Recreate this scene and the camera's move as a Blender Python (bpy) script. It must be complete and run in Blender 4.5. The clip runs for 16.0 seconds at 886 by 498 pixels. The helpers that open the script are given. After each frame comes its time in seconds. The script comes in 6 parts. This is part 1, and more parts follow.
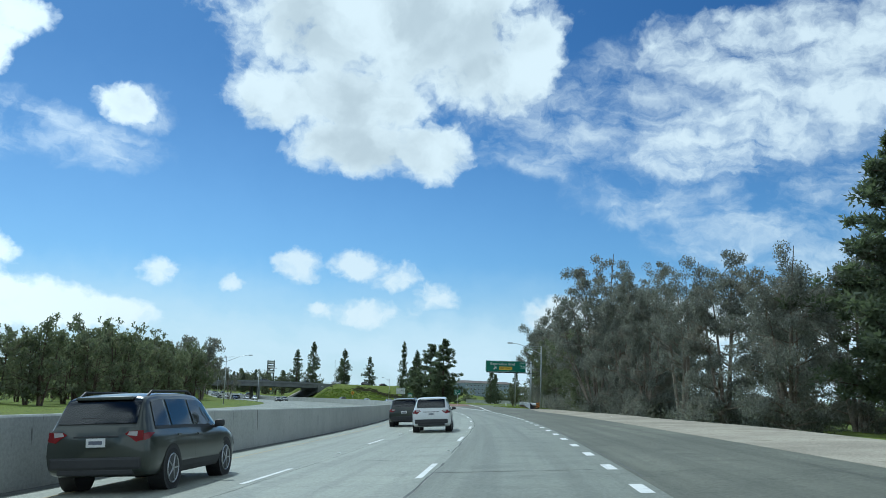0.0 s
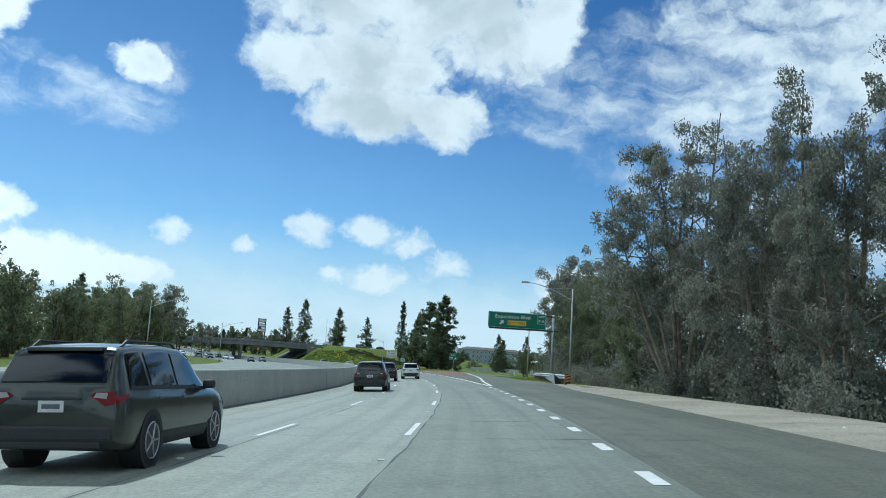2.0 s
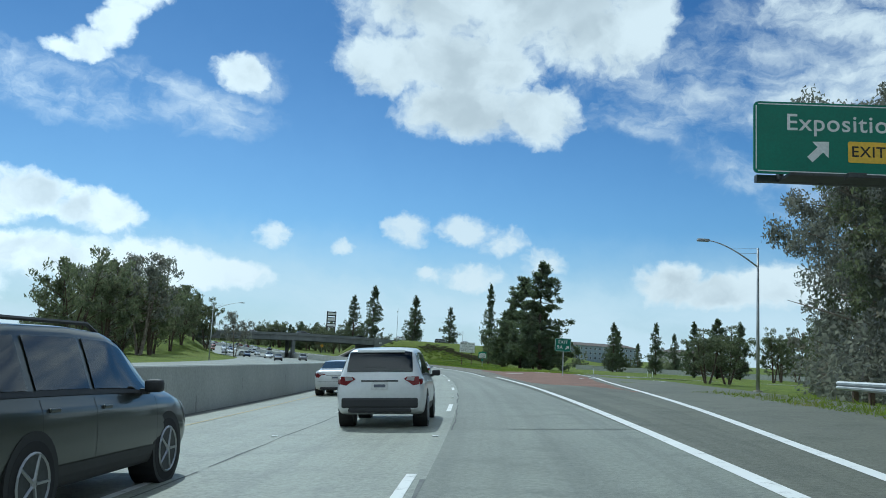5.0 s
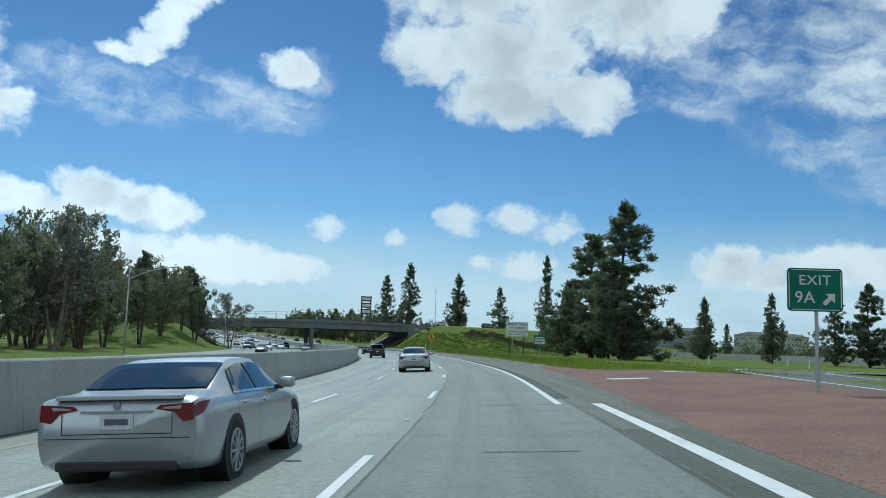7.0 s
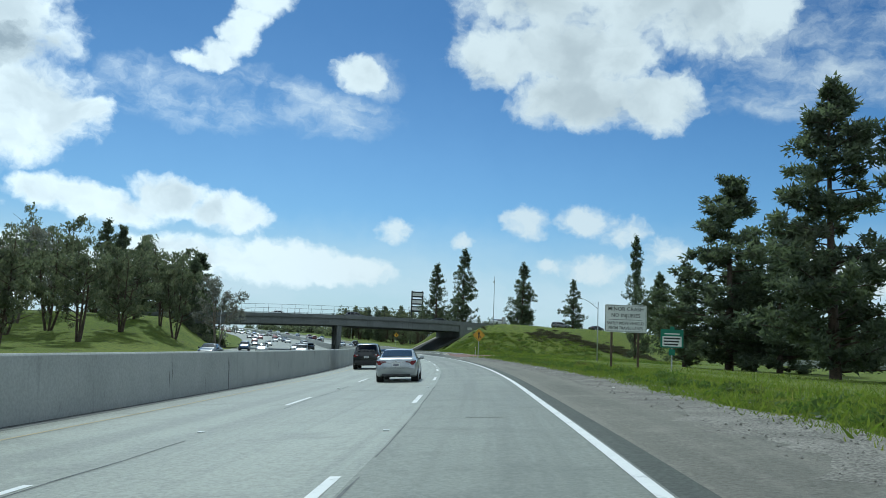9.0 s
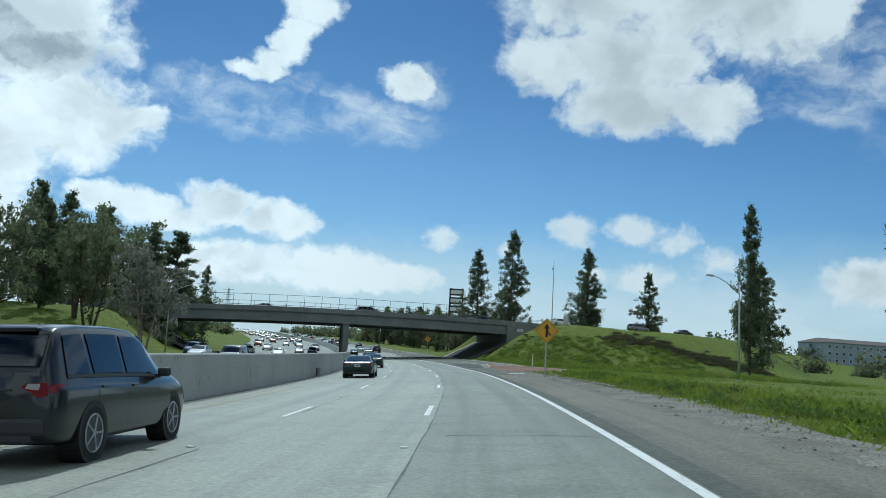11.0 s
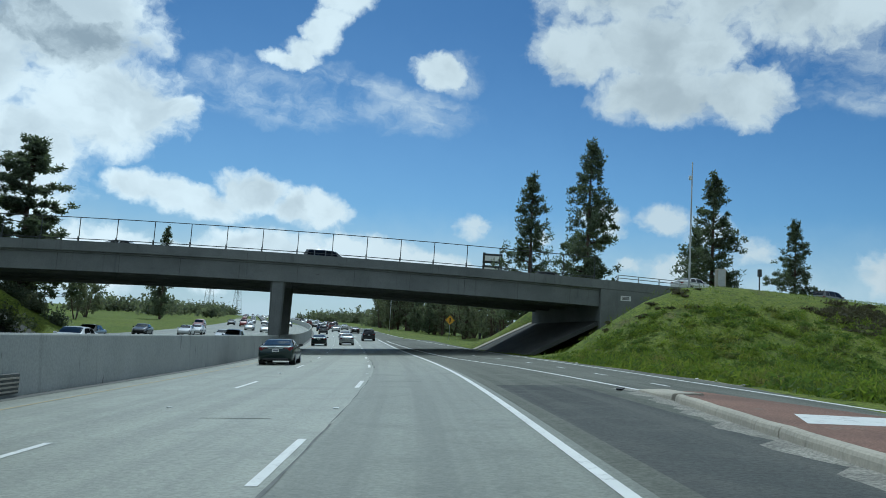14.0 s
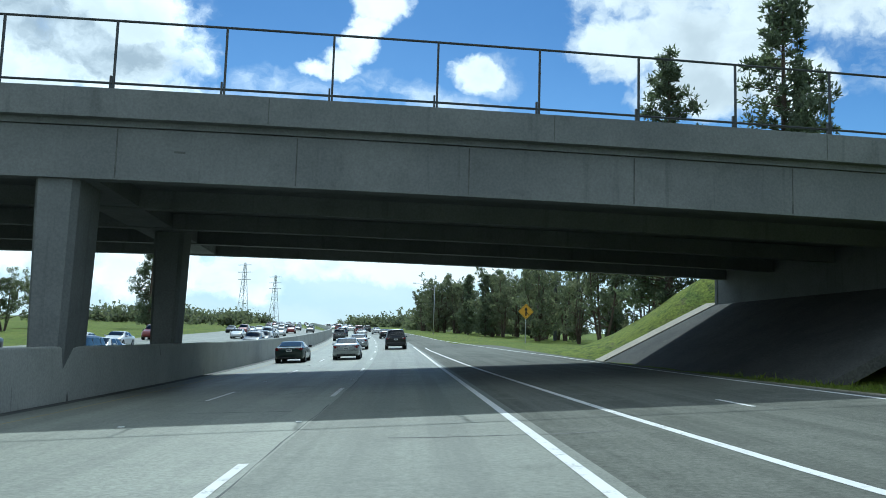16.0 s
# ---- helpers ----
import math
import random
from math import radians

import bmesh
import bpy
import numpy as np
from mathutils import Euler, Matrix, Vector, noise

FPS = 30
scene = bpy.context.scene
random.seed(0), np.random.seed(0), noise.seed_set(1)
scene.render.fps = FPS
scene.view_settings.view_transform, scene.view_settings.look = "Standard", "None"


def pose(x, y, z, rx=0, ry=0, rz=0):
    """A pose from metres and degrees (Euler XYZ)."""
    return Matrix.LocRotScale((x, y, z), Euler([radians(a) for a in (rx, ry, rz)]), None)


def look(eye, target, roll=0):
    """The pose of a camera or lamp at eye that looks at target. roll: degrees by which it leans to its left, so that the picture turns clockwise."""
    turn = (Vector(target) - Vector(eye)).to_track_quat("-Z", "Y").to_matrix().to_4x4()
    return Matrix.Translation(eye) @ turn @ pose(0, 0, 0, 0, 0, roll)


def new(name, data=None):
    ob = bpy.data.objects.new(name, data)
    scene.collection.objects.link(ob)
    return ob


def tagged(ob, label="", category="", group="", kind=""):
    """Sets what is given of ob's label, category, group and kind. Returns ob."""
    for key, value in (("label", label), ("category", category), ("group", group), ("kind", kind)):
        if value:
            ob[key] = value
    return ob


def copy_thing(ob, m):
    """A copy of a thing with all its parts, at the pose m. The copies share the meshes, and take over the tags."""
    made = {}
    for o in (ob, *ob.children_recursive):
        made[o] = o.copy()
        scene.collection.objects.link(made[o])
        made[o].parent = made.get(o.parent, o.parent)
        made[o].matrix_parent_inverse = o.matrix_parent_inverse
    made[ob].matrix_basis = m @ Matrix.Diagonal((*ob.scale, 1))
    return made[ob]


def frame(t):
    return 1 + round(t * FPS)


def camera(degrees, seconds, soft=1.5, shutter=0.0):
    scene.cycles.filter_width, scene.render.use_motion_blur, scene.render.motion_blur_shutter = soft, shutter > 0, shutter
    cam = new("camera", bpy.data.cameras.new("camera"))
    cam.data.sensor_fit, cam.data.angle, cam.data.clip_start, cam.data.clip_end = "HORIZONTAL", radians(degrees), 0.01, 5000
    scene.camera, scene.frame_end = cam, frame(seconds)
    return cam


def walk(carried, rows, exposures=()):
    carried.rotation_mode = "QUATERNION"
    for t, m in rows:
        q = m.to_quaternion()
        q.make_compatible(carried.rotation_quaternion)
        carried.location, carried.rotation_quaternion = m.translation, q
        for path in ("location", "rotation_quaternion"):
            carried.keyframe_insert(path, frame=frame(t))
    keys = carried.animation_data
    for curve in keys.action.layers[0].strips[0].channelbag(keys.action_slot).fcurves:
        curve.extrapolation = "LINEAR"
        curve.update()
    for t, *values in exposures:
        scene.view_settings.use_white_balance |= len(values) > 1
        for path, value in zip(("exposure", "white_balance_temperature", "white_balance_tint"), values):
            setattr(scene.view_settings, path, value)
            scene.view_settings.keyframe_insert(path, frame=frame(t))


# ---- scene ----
cam = camera(56.0, 16.0, soft=0.9)
PATH = [
    (0, (11.543, -13.880, 1.370), (11.171, -4.047, 3.153), 1.57),
    (0.5, (12.075, -4.272, 1.384), (11.670, 5.582, 3.036), 2.62),
    (1, (12.550, 5.632, 1.389), (12.140, 15.506, 2.919), 3.35),
    (1.5, (12.754, 16.242, 1.378), (12.326, 26.130, 2.812), 3.48),
    (2, (12.994, 27.214, 1.386), (12.492, 37.103, 2.780), 3.40),
    (2.5, (13.045, 38.390, 1.419), (12.426, 48.274, 2.803), 2.95),
    (3, (12.924, 49.644, 1.418), (12.154, 59.517, 2.809), 2.77),
    (3.5, (12.513, 61.709, 1.362), (11.538, 71.563, 2.760), 2.82),
    (4, (11.828, 74.337, 1.321), (10.594, 84.162, 2.721), 2.85),
    (6.5, (5.715, 136.098, 1.370), (3.630, 145.808, 2.545), 2.18),
    (7, (4.002, 148.789, 1.362), (1.748, 158.462, 2.526), 1.78),
    (7.5, (2.100, 161.286, 1.375), (-0.352, 170.910, 2.543), 1.91),
    (8, (0.065, 173.505, 1.388), (-2.573, 183.081, 2.542), 1.96),
    (8.5, (-2.535, 185.768, 1.386), (-5.377, 195.285, 2.544), 2.16),
    (9, (-5.650, 198.260, 1.376), (-8.679, 207.717, 2.553), 2.34),
    (9.5, (-8.977, 210.527, 1.373), (-12.172, 219.925, 2.589), 2.72),
    (12, (-27.557, 269.128, 1.342), (-31.303, 278.320, 2.559), 3.05),
    (12.5, (-31.598, 280.747, 1.329), (-35.431, 289.905, 2.525), 3.07),
    (13, (-36.027, 292.123, 1.359), (-39.903, 301.269, 2.511), 3.18),
    (13.5, (-40.776, 303.789, 1.377), (-44.668, 312.932, 2.493), 3.37),
    (14, (-46.042, 315.778, 1.369), (-49.944, 324.920, 2.461), 3.54),
    (14.5, (-51.261, 327.261, 1.348), (-55.203, 336.388, 2.428), 4.04),
    (15, (-56.288, 338.310, 1.360), (-60.294, 347.408, 2.443), 4.01),
    (15.5, (-61.753, 349.315, 1.394), (-65.917, 358.339, 2.500), 2.97),
    (16, (-67.564, 360.738, 1.398), (-71.951, 369.655, 2.511), 1.72),
]
walk(cam, [(t, look(eye, target, roll)) for t, eye, target, roll in PATH],
     [(0.0, 0.09, 5350, -6), (3.0, 0.09, 5350, -6), (4.0, 0.05, 5350, -6), (7.0, -0.1, 5350, -6), (8.0, -0.13, 5400, -6), (9.5, -0.02, 5500, -6), (12.5, -0.28, 5400, -6), (14.0, -0.28, 5350, -6), (15.2, -0.1, 5350, -6), (16.0, 0.28, 5350, -6)])

# ---- world, sun, exposure ----
scene.view_settings.exposure = 0.0
SUN_AZ, SUN_EL = 32.0, 49.0          # degrees left of +y, and above the horizon


class Nodes:
    """Short hand for node trees."""

    def __init__(self, tree):
        self.t = tree
        tree.nodes.clear()

    def add(self, kind, **inputs):
        n = self.t.nodes.new(kind)
        for k, v in inputs.items():
            self.put(n, k, v)
        return n

    def put(self, n, key, v):
        sock = n.inputs[int(key[1:])] if key[0] == "i" and key[1:].isdigit() else n.inputs[key.replace("_", " ")]
        if isinstance(v, bpy.types.NodeSocket):
            self.t.links.new(v, sock)
        else:
            sock.default_value = v

    def math(self, op, a, b=0.0, c=0.0, clamp=False):
        n = self.add("ShaderNodeMath", i0=a, i1=b, i2=c)
        n.operation, n.use_clamp = op, clamp
        return n.outputs[0]

    def mix(self, f, a, b, blend="MIX"):
        n = self.t.nodes.new("ShaderNodeMix")
        n.data_type, n.blend_type = "RGBA", blend
        for k, v in ((0, f), (6, a), (7, b)):
            if isinstance(v, bpy.types.NodeSocket):
                self.t.links.new(v, n.inputs[k])
            else:
                n.inputs[k].default_value = v if k == 0 or len(v) == 4 else (*v, 1)
        return n.outputs[2]

    def noise(self, vec, scale, detail=4, rough=0.55, dist=0.0, out=0):
        n = self.add("ShaderNodeTexNoise", Scale=scale, Detail=detail, Roughness=rough, Distortion=dist)
        if vec is not None:
            self.put(n, "Vector", vec)
        return n.outputs[out]

    def ramp(self, f, lo, hi, a=0.0, b=1.0):
        n = self.add("ShaderNodeMapRange", Value=f)
        n.interpolation_type = "SMOOTHSTEP"
        for k, v in ((1, lo), (2, hi), (3, a), (4, b)):
            n.inputs[k].default_value = v
        return n.outputs[0]


def build_world():
    world = bpy.data.worlds.new("sky")
    scene.world = world
    world.use_nodes = True
    n = Nodes(world.node_tree)
    out, bg = n.add("ShaderNodeOutputWorld"), n.add("ShaderNodeBackground")
    n.put(out, "Surface", bg.outputs[0])
    sky = n.add("ShaderNodeTexSky")
    sky.sky_type, sky.sun_disc = "NISHITA", False
    sky.sun_elevation, sky.sun_rotation = radians(SUN_EL), radians(-SUN_AZ)
    sky.altitude, sky.air_density, sky.dust_density, sky.ozone_density = 20, 1.0, 0.9, 2.2
    way = n.add("ShaderNodeTexCoord").outputs["Generated"]
    sep = n.add("ShaderNodeSeparateXYZ", Vector=way)
    x, y, z = sep.outputs
    az = n.math("MULTIPLY", n.math("ARCTAN2", n.math("MULTIPLY", x, -1.0), y), 57.2958)
    el = n.math("MULTIPLY", n.math("ARCSINE", z), 57.2958)
    # the directions are stirred, so that the cloud outlines billow
    raw = n.add("ShaderNodeCombineXYZ", X=n.math("MULTIPLY", az, 0.1), Y=n.math("MULTIPLY", el, 0.1), Z=7.7).outputs[0]
    for scale, power in ((2.0, 1.9), (6.0, 1.4), (16.0, 0.55)):
        stir = n.add("ShaderNodeSeparateXYZ", Vector=n.noise(raw, scale, 4, 0.55, 0.0, 1)).outputs
        az = n.math("ADD", az, n.math("MULTIPLY", n.math("SUBTRACT", stir[0], 0.5), power))
        el = n.math("ADD", el, n.math("MULTIPLY", n.math("SUBTRACT", stir[1], 0.5), power * 0.8))
    # turbulence that frays the clouds
    flat = n.add("ShaderNodeCombineXYZ", X=n.math("MULTIPLY", az, 0.1), Y=n.math("MULTIPLY", el, 0.12), Z=0.3).outputs[0]
    big = n.math("SUBTRACT", n.noise(flat, 3.0, 7, 0.55, 0.15), 0.5)
    fine = n.math("SUBTRACT", n.noise(flat, 9.0, 5, 0.55, 0.1), 0.5)
    fray = n.math("ADD", n.math("MULTIPLY", big, 1.9), n.math("MULTIPLY", fine, 1.1))

    def blobs(rows):
        total = None
        for a, e, w, h in rows:
            dx = n.math("DIVIDE", n.math("SUBTRACT", az, a), w)
            dy = n.math("DIVIDE", n.math("SUBTRACT", el, e), h)
            r2 = n.math("ADD", n.math("MULTIPLY", dx, dx), n.math("MULTIPLY", dy, dy))
            v = n.math("MAXIMUM", n.math("SUBTRACT", 1.0, r2), -2.0)
            total = v if total is None else n.math("SMOOTH_MAX", total, v, 0.25)
        return total

    # the heaped clouds: azimuth left of +y, elevation, half widths
    main = blobs([(6.5, 25.6, 12.0, 5.2), (14.4, 19.7, 3.0, 2.2), (8.8, 20.0, 6.0, 2.6), (8.2, 17.1, 5.0, 2.1), (3.2, 16.8, 3.2, 2.0),
                  (-1.0, 21.8, 4.8, 2.5), (-4.2, 23.6, 2.2, 2.9)])
    left = blobs([(49.2, 18.3, 6.3, 4.2), (45.8, 13.6, 5.0, 3.2), (50.5, 10.9, 3.5, 1.9), (41.7, 14.0, 1.7, 1.2), (56, 16, 7, 6), (31.2, 22.4, 2.1, 1.3),
                  (32.0, 21.2, 1.4, 1.1), (32.8, 20.0, 1.5, 1.2), (33.6, 19.0, 1.7, 0.8), (34.6, 18.2, 2.3, 0.7), (24.1, 18.3, 1.9, 1.2)])
    banks = blobs([(43.2, 8.8, 2.7, 1.1), (39.7, 8.0, 3.1, 1.2), (36.5, 9.2, 2.4, 1.5), (32.4, 8.4, 2.7, 1.4), (29.2, 5.4, 4.7, 1.7), (35.5, 5.2, 4.2, 1.5),
                   (24.5, 4.9, 3.2, 1.1), (40, 3.8, 3.0, 1.7), (45.5, 3.9, 4, 2.2), (56, 8, 8, 4), (-6.2, 5.7, 2.6, 1.4), (-8.8, 5.2, 3.2, 1.1), (-12.4, 5.9, 3.1, 1.5), (-16, 5.6, 3.2, 1.5), (-22, 5.6, 4, 1.6)])
    small = blobs([(12.2, 8.8, 1.4, 1.1), (8.1, 8.95, 1.8, 1.0), (5.5, 7.9, 1.4, 1.0), (2.6, 7.0, 1.4, 1.0), (21.2, 7.85, 1.25, 0.9), (16.7, 7.1, 0.9, 0.5),
                   (7.4, 5.7, 3.4, 0.9), (10.7, 5.9, 0.9, 0.4)])
    heaps = n.math("MAXIMUM", n.math("MAXIMUM", main, left), banks)
    heap = n.ramp(n.math("ADD", heaps, fray), -0.4, 0.55)
    heap2 = n.ramp(n.math("ADD", n.math("MULTIPLY", small, 0.8), n.math("MULTIPLY", fray, 1.5)), -0.35, 0.95, 0.0, 0.88)
    puff = n.math("MAXIMUM", heap, heap2)
    # thin streaked cloud and the milky band over the horizon
    streak = n.add("ShaderNodeCombineXYZ", X=n.math("ADD", n.math("MULTIPLY", az, 0.06), n.math("MULTIPLY", el, -0.05)),
                   Y=n.math("MULTIPLY", el, 0.17), Z=4.2).outputs[0]
    veil_noise = n.math("ADD", n.math("MULTIPLY", n.noise(streak, 2.2, 9, 0.6, 0.5), 0.62), n.math("MULTIPLY", n.noise(flat, 3.4, 8, 0.62, 0.4), 0.38))
    veil_where = blobs([(33.6, 15.9, 7.6, 1.9), (26.3, 15.4, 4.8, 1.5), (38.3, 16.8, 3.2, 1.1), (-7.0, 18.8, 5.2, 3.6), (-12.5, 20.4, 6.5, 3.4), (-12.2, 15.6, 5.0, 2.0), (-6.3, 16.6, 4.2, 1.5),
                        (22.8, 18.1, 1.8, 1.3), (-3.5, 18.3, 4.5, 2.2), (-14, 16.5, 7.5, 4.4), (-24, 15, 11, 8), (60, 22, 14, 8), (-40, 20, 16, 12)])
    veil = n.math("MULTIPLY", n.ramp(veil_noise, 0.38, 0.68), n.ramp(n.math("ADD", veil_where, fray), -0.7, 0.8), clamp=True)
    veil = n.math("MULTIPLY", veil, 0.78)
    bright = n.math("ADD", blobs([(-19.5, 17.3, 6.5, 2.6), (-25, 21, 9, 4.5), (-13.5, 16.4, 3.5, 1.6), (-16, 23, 5, 2.2)]), n.math("MULTIPLY", fray, 1.3))
    bright = n.math("MULTIPLY", n.ramp(bright, -0.6, 0.9), n.ramp(veil_noise, 0.3, 0.56))
    veil = n.math("MAXIMUM", veil, n.math("MULTIPLY", bright, 0.92))
    low = n.ramp(el, 9.5, 2.6)
    low = n.math("MULTIPLY", low, n.ramp(n.noise(streak, 1.4, 5, 0.5, 0.2), 0.25, 0.6, 0.55, 1.0))
    # broken cloud added over the unseen rest of the sky, to brighten the shade
    over = n.noise(way, 2.6, 7, 0.58, 0.2)
    aloft = n.math("MAXIMUM", n.ramp(el, 27.0, 40.0), n.ramp(n.math("ABSOLUTE", n.math("SUBTRACT", az, 15.0)), 55.0, 80.0))
    field = n.math("MULTIPLY", n.ramp(over, 0.42, 0.56), aloft)
    puff = n.math("MAXIMUM", puff, field)
    cover = n.math("MAXIMUM", puff, veil, clamp=True)
    # grey hearts and bases, white rims
    deep = n.ramp(heaps, 0.0, 0.85)
    shade = n.math("MULTIPLY", deep, n.ramp(n.noise(flat, 1.7, 5, 0.5, 0.3), 0.36, 0.66))
    dark = n.ramp(n.math("ADD", blobs([(48.0, 17.3, 4.8, 2.0), (54, 19, 5, 3)]), n.math("MULTIPLY", fray, 0.8)), -0.1, 0.8)
    shade = n.math("MAXIMUM", n.math("MULTIPLY", shade, 0.5), n.math("MULTIPLY", dark, n.ramp(n.noise(flat, 3.4, 7, 0.6, 0.3), 0.3, 0.62, 0.5, 1.0)))
    white = n.mix(shade, (7.8, 7.7, 7.7), (3.0, 3.25, 3.6))
    glow = n.ramp(az, 12.0, 42.0, 1.0, 1.28)     # whiter near the sun
    white = n.mix(1.0, white, n.add("ShaderNodeCombineXYZ", X=glow, Y=glow, Z=glow).outputs[0], "MULTIPLY")
    tint = n.mix(1.0, sky.outputs[0], n.mix(n.ramp(el, 6.0, 26.0), (0.5, 0.655, 0.8), (0.222, 0.37, 0.56)), "MULTIPLY")
    tint = n.mix(n.math("MULTIPLY", low, 0.95), tint, (6.6, 7.1, 7.5))
    n.put(bg, "Color", n.mix(cover, tint, white))
    bg.inputs["Strength"].default_value = 0.105


build_world()
sun_data = bpy.data.lights.new("sun", "SUN")
sun_data.energy, sun_data.angle, sun_data.color = 2.5, radians(0.55), (1.0, 0.95, 0.88)
sun = new("sun", sun_data)
_a, _e = radians(SUN_AZ), radians(SUN_EL)
sun.matrix_world = look((-60 - 300 * math.sin(_a), 200 + 300 * math.cos(_a), 300), (-60, 200, 300 - 300 * math.tan(_e)))

# ---- materials ----
MATS = {}


def material(name, build, rough=0.8, metal=0.0, bump=0.0, **more):
    """build(n, vec) returns a colour socket or tuple, or (colour, height)."""
    if name in MATS:
        return MATS[name]
    m = bpy.data.materials.new(name)
    m.use_nodes = True
    n = Nodes(m.node_tree)
    out, bsdf = n.add("ShaderNodeOutputMaterial"), n.add("ShaderNodeBsdfPrincipled")
    n.put(out, "Surface", bsdf.outputs[0])
    vec = n.add("ShaderNodeNewGeometry").outputs["Position"]
    made = build(n, vec)
    height = None
    if isinstance(made, tuple) and len(made) == 2:
        made, height = made
    if isinstance(made, tuple):
        made = (*made, 1.0)
    n.put(bsdf, "Base Color", made)
    n.put(bsdf, "Roughness", rough(n, vec) if callable(rough) else rough)
    bsdf.inputs["Metallic"].default_value = metal
    for k, v in more.items():
        bsdf.inputs[k.replace("_", " ")].default_value = v
    if height is not None and bump:
        b = n.add("ShaderNodeBump", Height=height, Strength=bump)
        b.inputs["Distance"].default_value = 0.02
        n.put(bsdf, "Normal", b.outputs[0])
    MATS[name] = m
    return m


def speckled(c1, c2, s1, s2, c3=None, amount=0.5):
    """Two scales of variation: broad stains and fine grain."""
    def build(n, vec):
        broad, grain = n.noise(vec, s1, 5, 0.6), n.noise(vec, s2, 3, 0.6)
        col = n.mix(n.ramp(broad, 0.32, 0.68), c1, c2)
        g = n.ramp(grain, 0.3, 0.7, 1 - amount * 0.5, 1 + amount * 0.5)
        col = n.mix(1.0, col, n.add("ShaderNodeCombineXYZ", X=g, Y=g, Z=g).outputs[0], "MULTIPLY")
        if c3:
            col = n.mix(n.ramp(n.noise(vec, s1 * 4.3, 6, 0.65), 0.58, 0.72), col, c3)
        return col, grain
    return build


def pavement(light, dark, stain, tracks=1.0):
    """Weathered road surface: aggregate, patches, and streaks worn along the lanes."""
    def build(n, vec):
        broad, mid, grain = n.noise(vec, 0.06, 4, 0.6), n.noise(vec, 0.7, 6, 0.7), n.noise(vec, 14, 7, 0.85)
        col = n.mix(n.ramp(broad, 0.3, 0.7), light, dark)
        lane = n.add("ShaderNodeMapping", Vector=n.add("ShaderNodeUVMap").outputs[0])
        lane.inputs["Scale"].default_value = (0.9, 0.012, 1.0)
        worn = n.noise(lane.outputs[0], 1.6, 5, 0.6)
        col = n.mix(n.ramp(worn, 0.4, 0.66, 0, 0.7 * tracks), col, stain)
        col = n.mix(n.ramp(mid, 0.46, 0.72, 0, 0.75), col, stain)
        g = n.ramp(grain, 0.3, 0.7, 0.66, 1.34)
        col = n.mix(1.0, col, n.add("ShaderNodeCombineXYZ", X=g, Y=g, Z=g).outputs[0], "MULTIPLY")
        return col, grain
    return build


M_ROAD = material("road_surface", pavement((0.23, 0.242, 0.198), (0.182, 0.192, 0.156), (0.128, 0.136, 0.112)), 0.58, bump=0.4, Specular_IOR_Level=0.32)
# the road surface again, lightened: sun glare on the left lanes is in its colour
M_ROAD_GLARE = material("road_surface_glare", pavement((0.31, 0.322, 0.266), (0.255, 0.266, 0.219), (0.193, 0.203, 0.169)), 0.55, bump=0.4, Specular_IOR_Level=0.35)
M_SHOULDER = material("shoulder_asphalt", pavement((0.145, 0.15, 0.126), (0.1, 0.104, 0.088), (0.182, 0.187, 0.158)), 0.85, bump=0.6, Specular_IOR_Level=0.15)
M_EXIT = material("exit_asphalt", pavement((0.185, 0.188, 0.15), (0.13, 0.134, 0.108), (0.1, 0.104, 0.085)), 0.7, bump=0.6, Specular_IOR_Level=0.15)
M_WORN = material("worn_gravelly_asphalt", pavement((0.205, 0.198, 0.165), (0.155, 0.15, 0.126), (0.245, 0.232, 0.195)), 0.9, bump=0.8, Specular_IOR_Level=0.15)
M_TAR = material("crack_tar", speckled((0.06, 0.065, 0.06), (0.12, 0.125, 0.115), 2.0, 40), 0.75, bump=0.2)
M_BAND = material("asphalt_band", pavement((0.14, 0.15, 0.13), (0.11, 0.118, 0.102), (0.09, 0.095, 0.084)), 0.85, bump=0.5, Specular_IOR_Level=0.15)
# newer asphalt patch; also the darkened, shaded slope at the left bridge end
M_PATCH_SHADE = material("asphalt_patch_and_shade", pavement((0.1, 0.105, 0.1), (0.065, 0.07, 0.068), (0.13, 0.13, 0.12)), 0.9, bump=0.6, Specular_IOR_Level=0.15)


def worn_paint(c, under):
    def build(n, vec):
        wear = n.math("MULTIPLY", n.ramp(n.noise(vec, 3.0, 6, 0.7), 0.5, 0.7), n.ramp(n.noise(vec, 22, 3, 0.6), 0.42, 0.6))
        return n.mix(n.math("MULTIPLY", wear, 0.8), n.mix(n.noise(vec, 1.3, 4), c, tuple(0.8 * v for v in c)), under), wear
    return build


M_WHITE = material("white_marking", worn_paint((0.8, 0.8, 0.77), (0.2, 0.2, 0.19)), 0.7)
M_YELLOW_LINE = material("yellow_marking", worn_paint((0.47, 0.38, 0.22), (0.17, 0.165, 0.14)), 0.75)


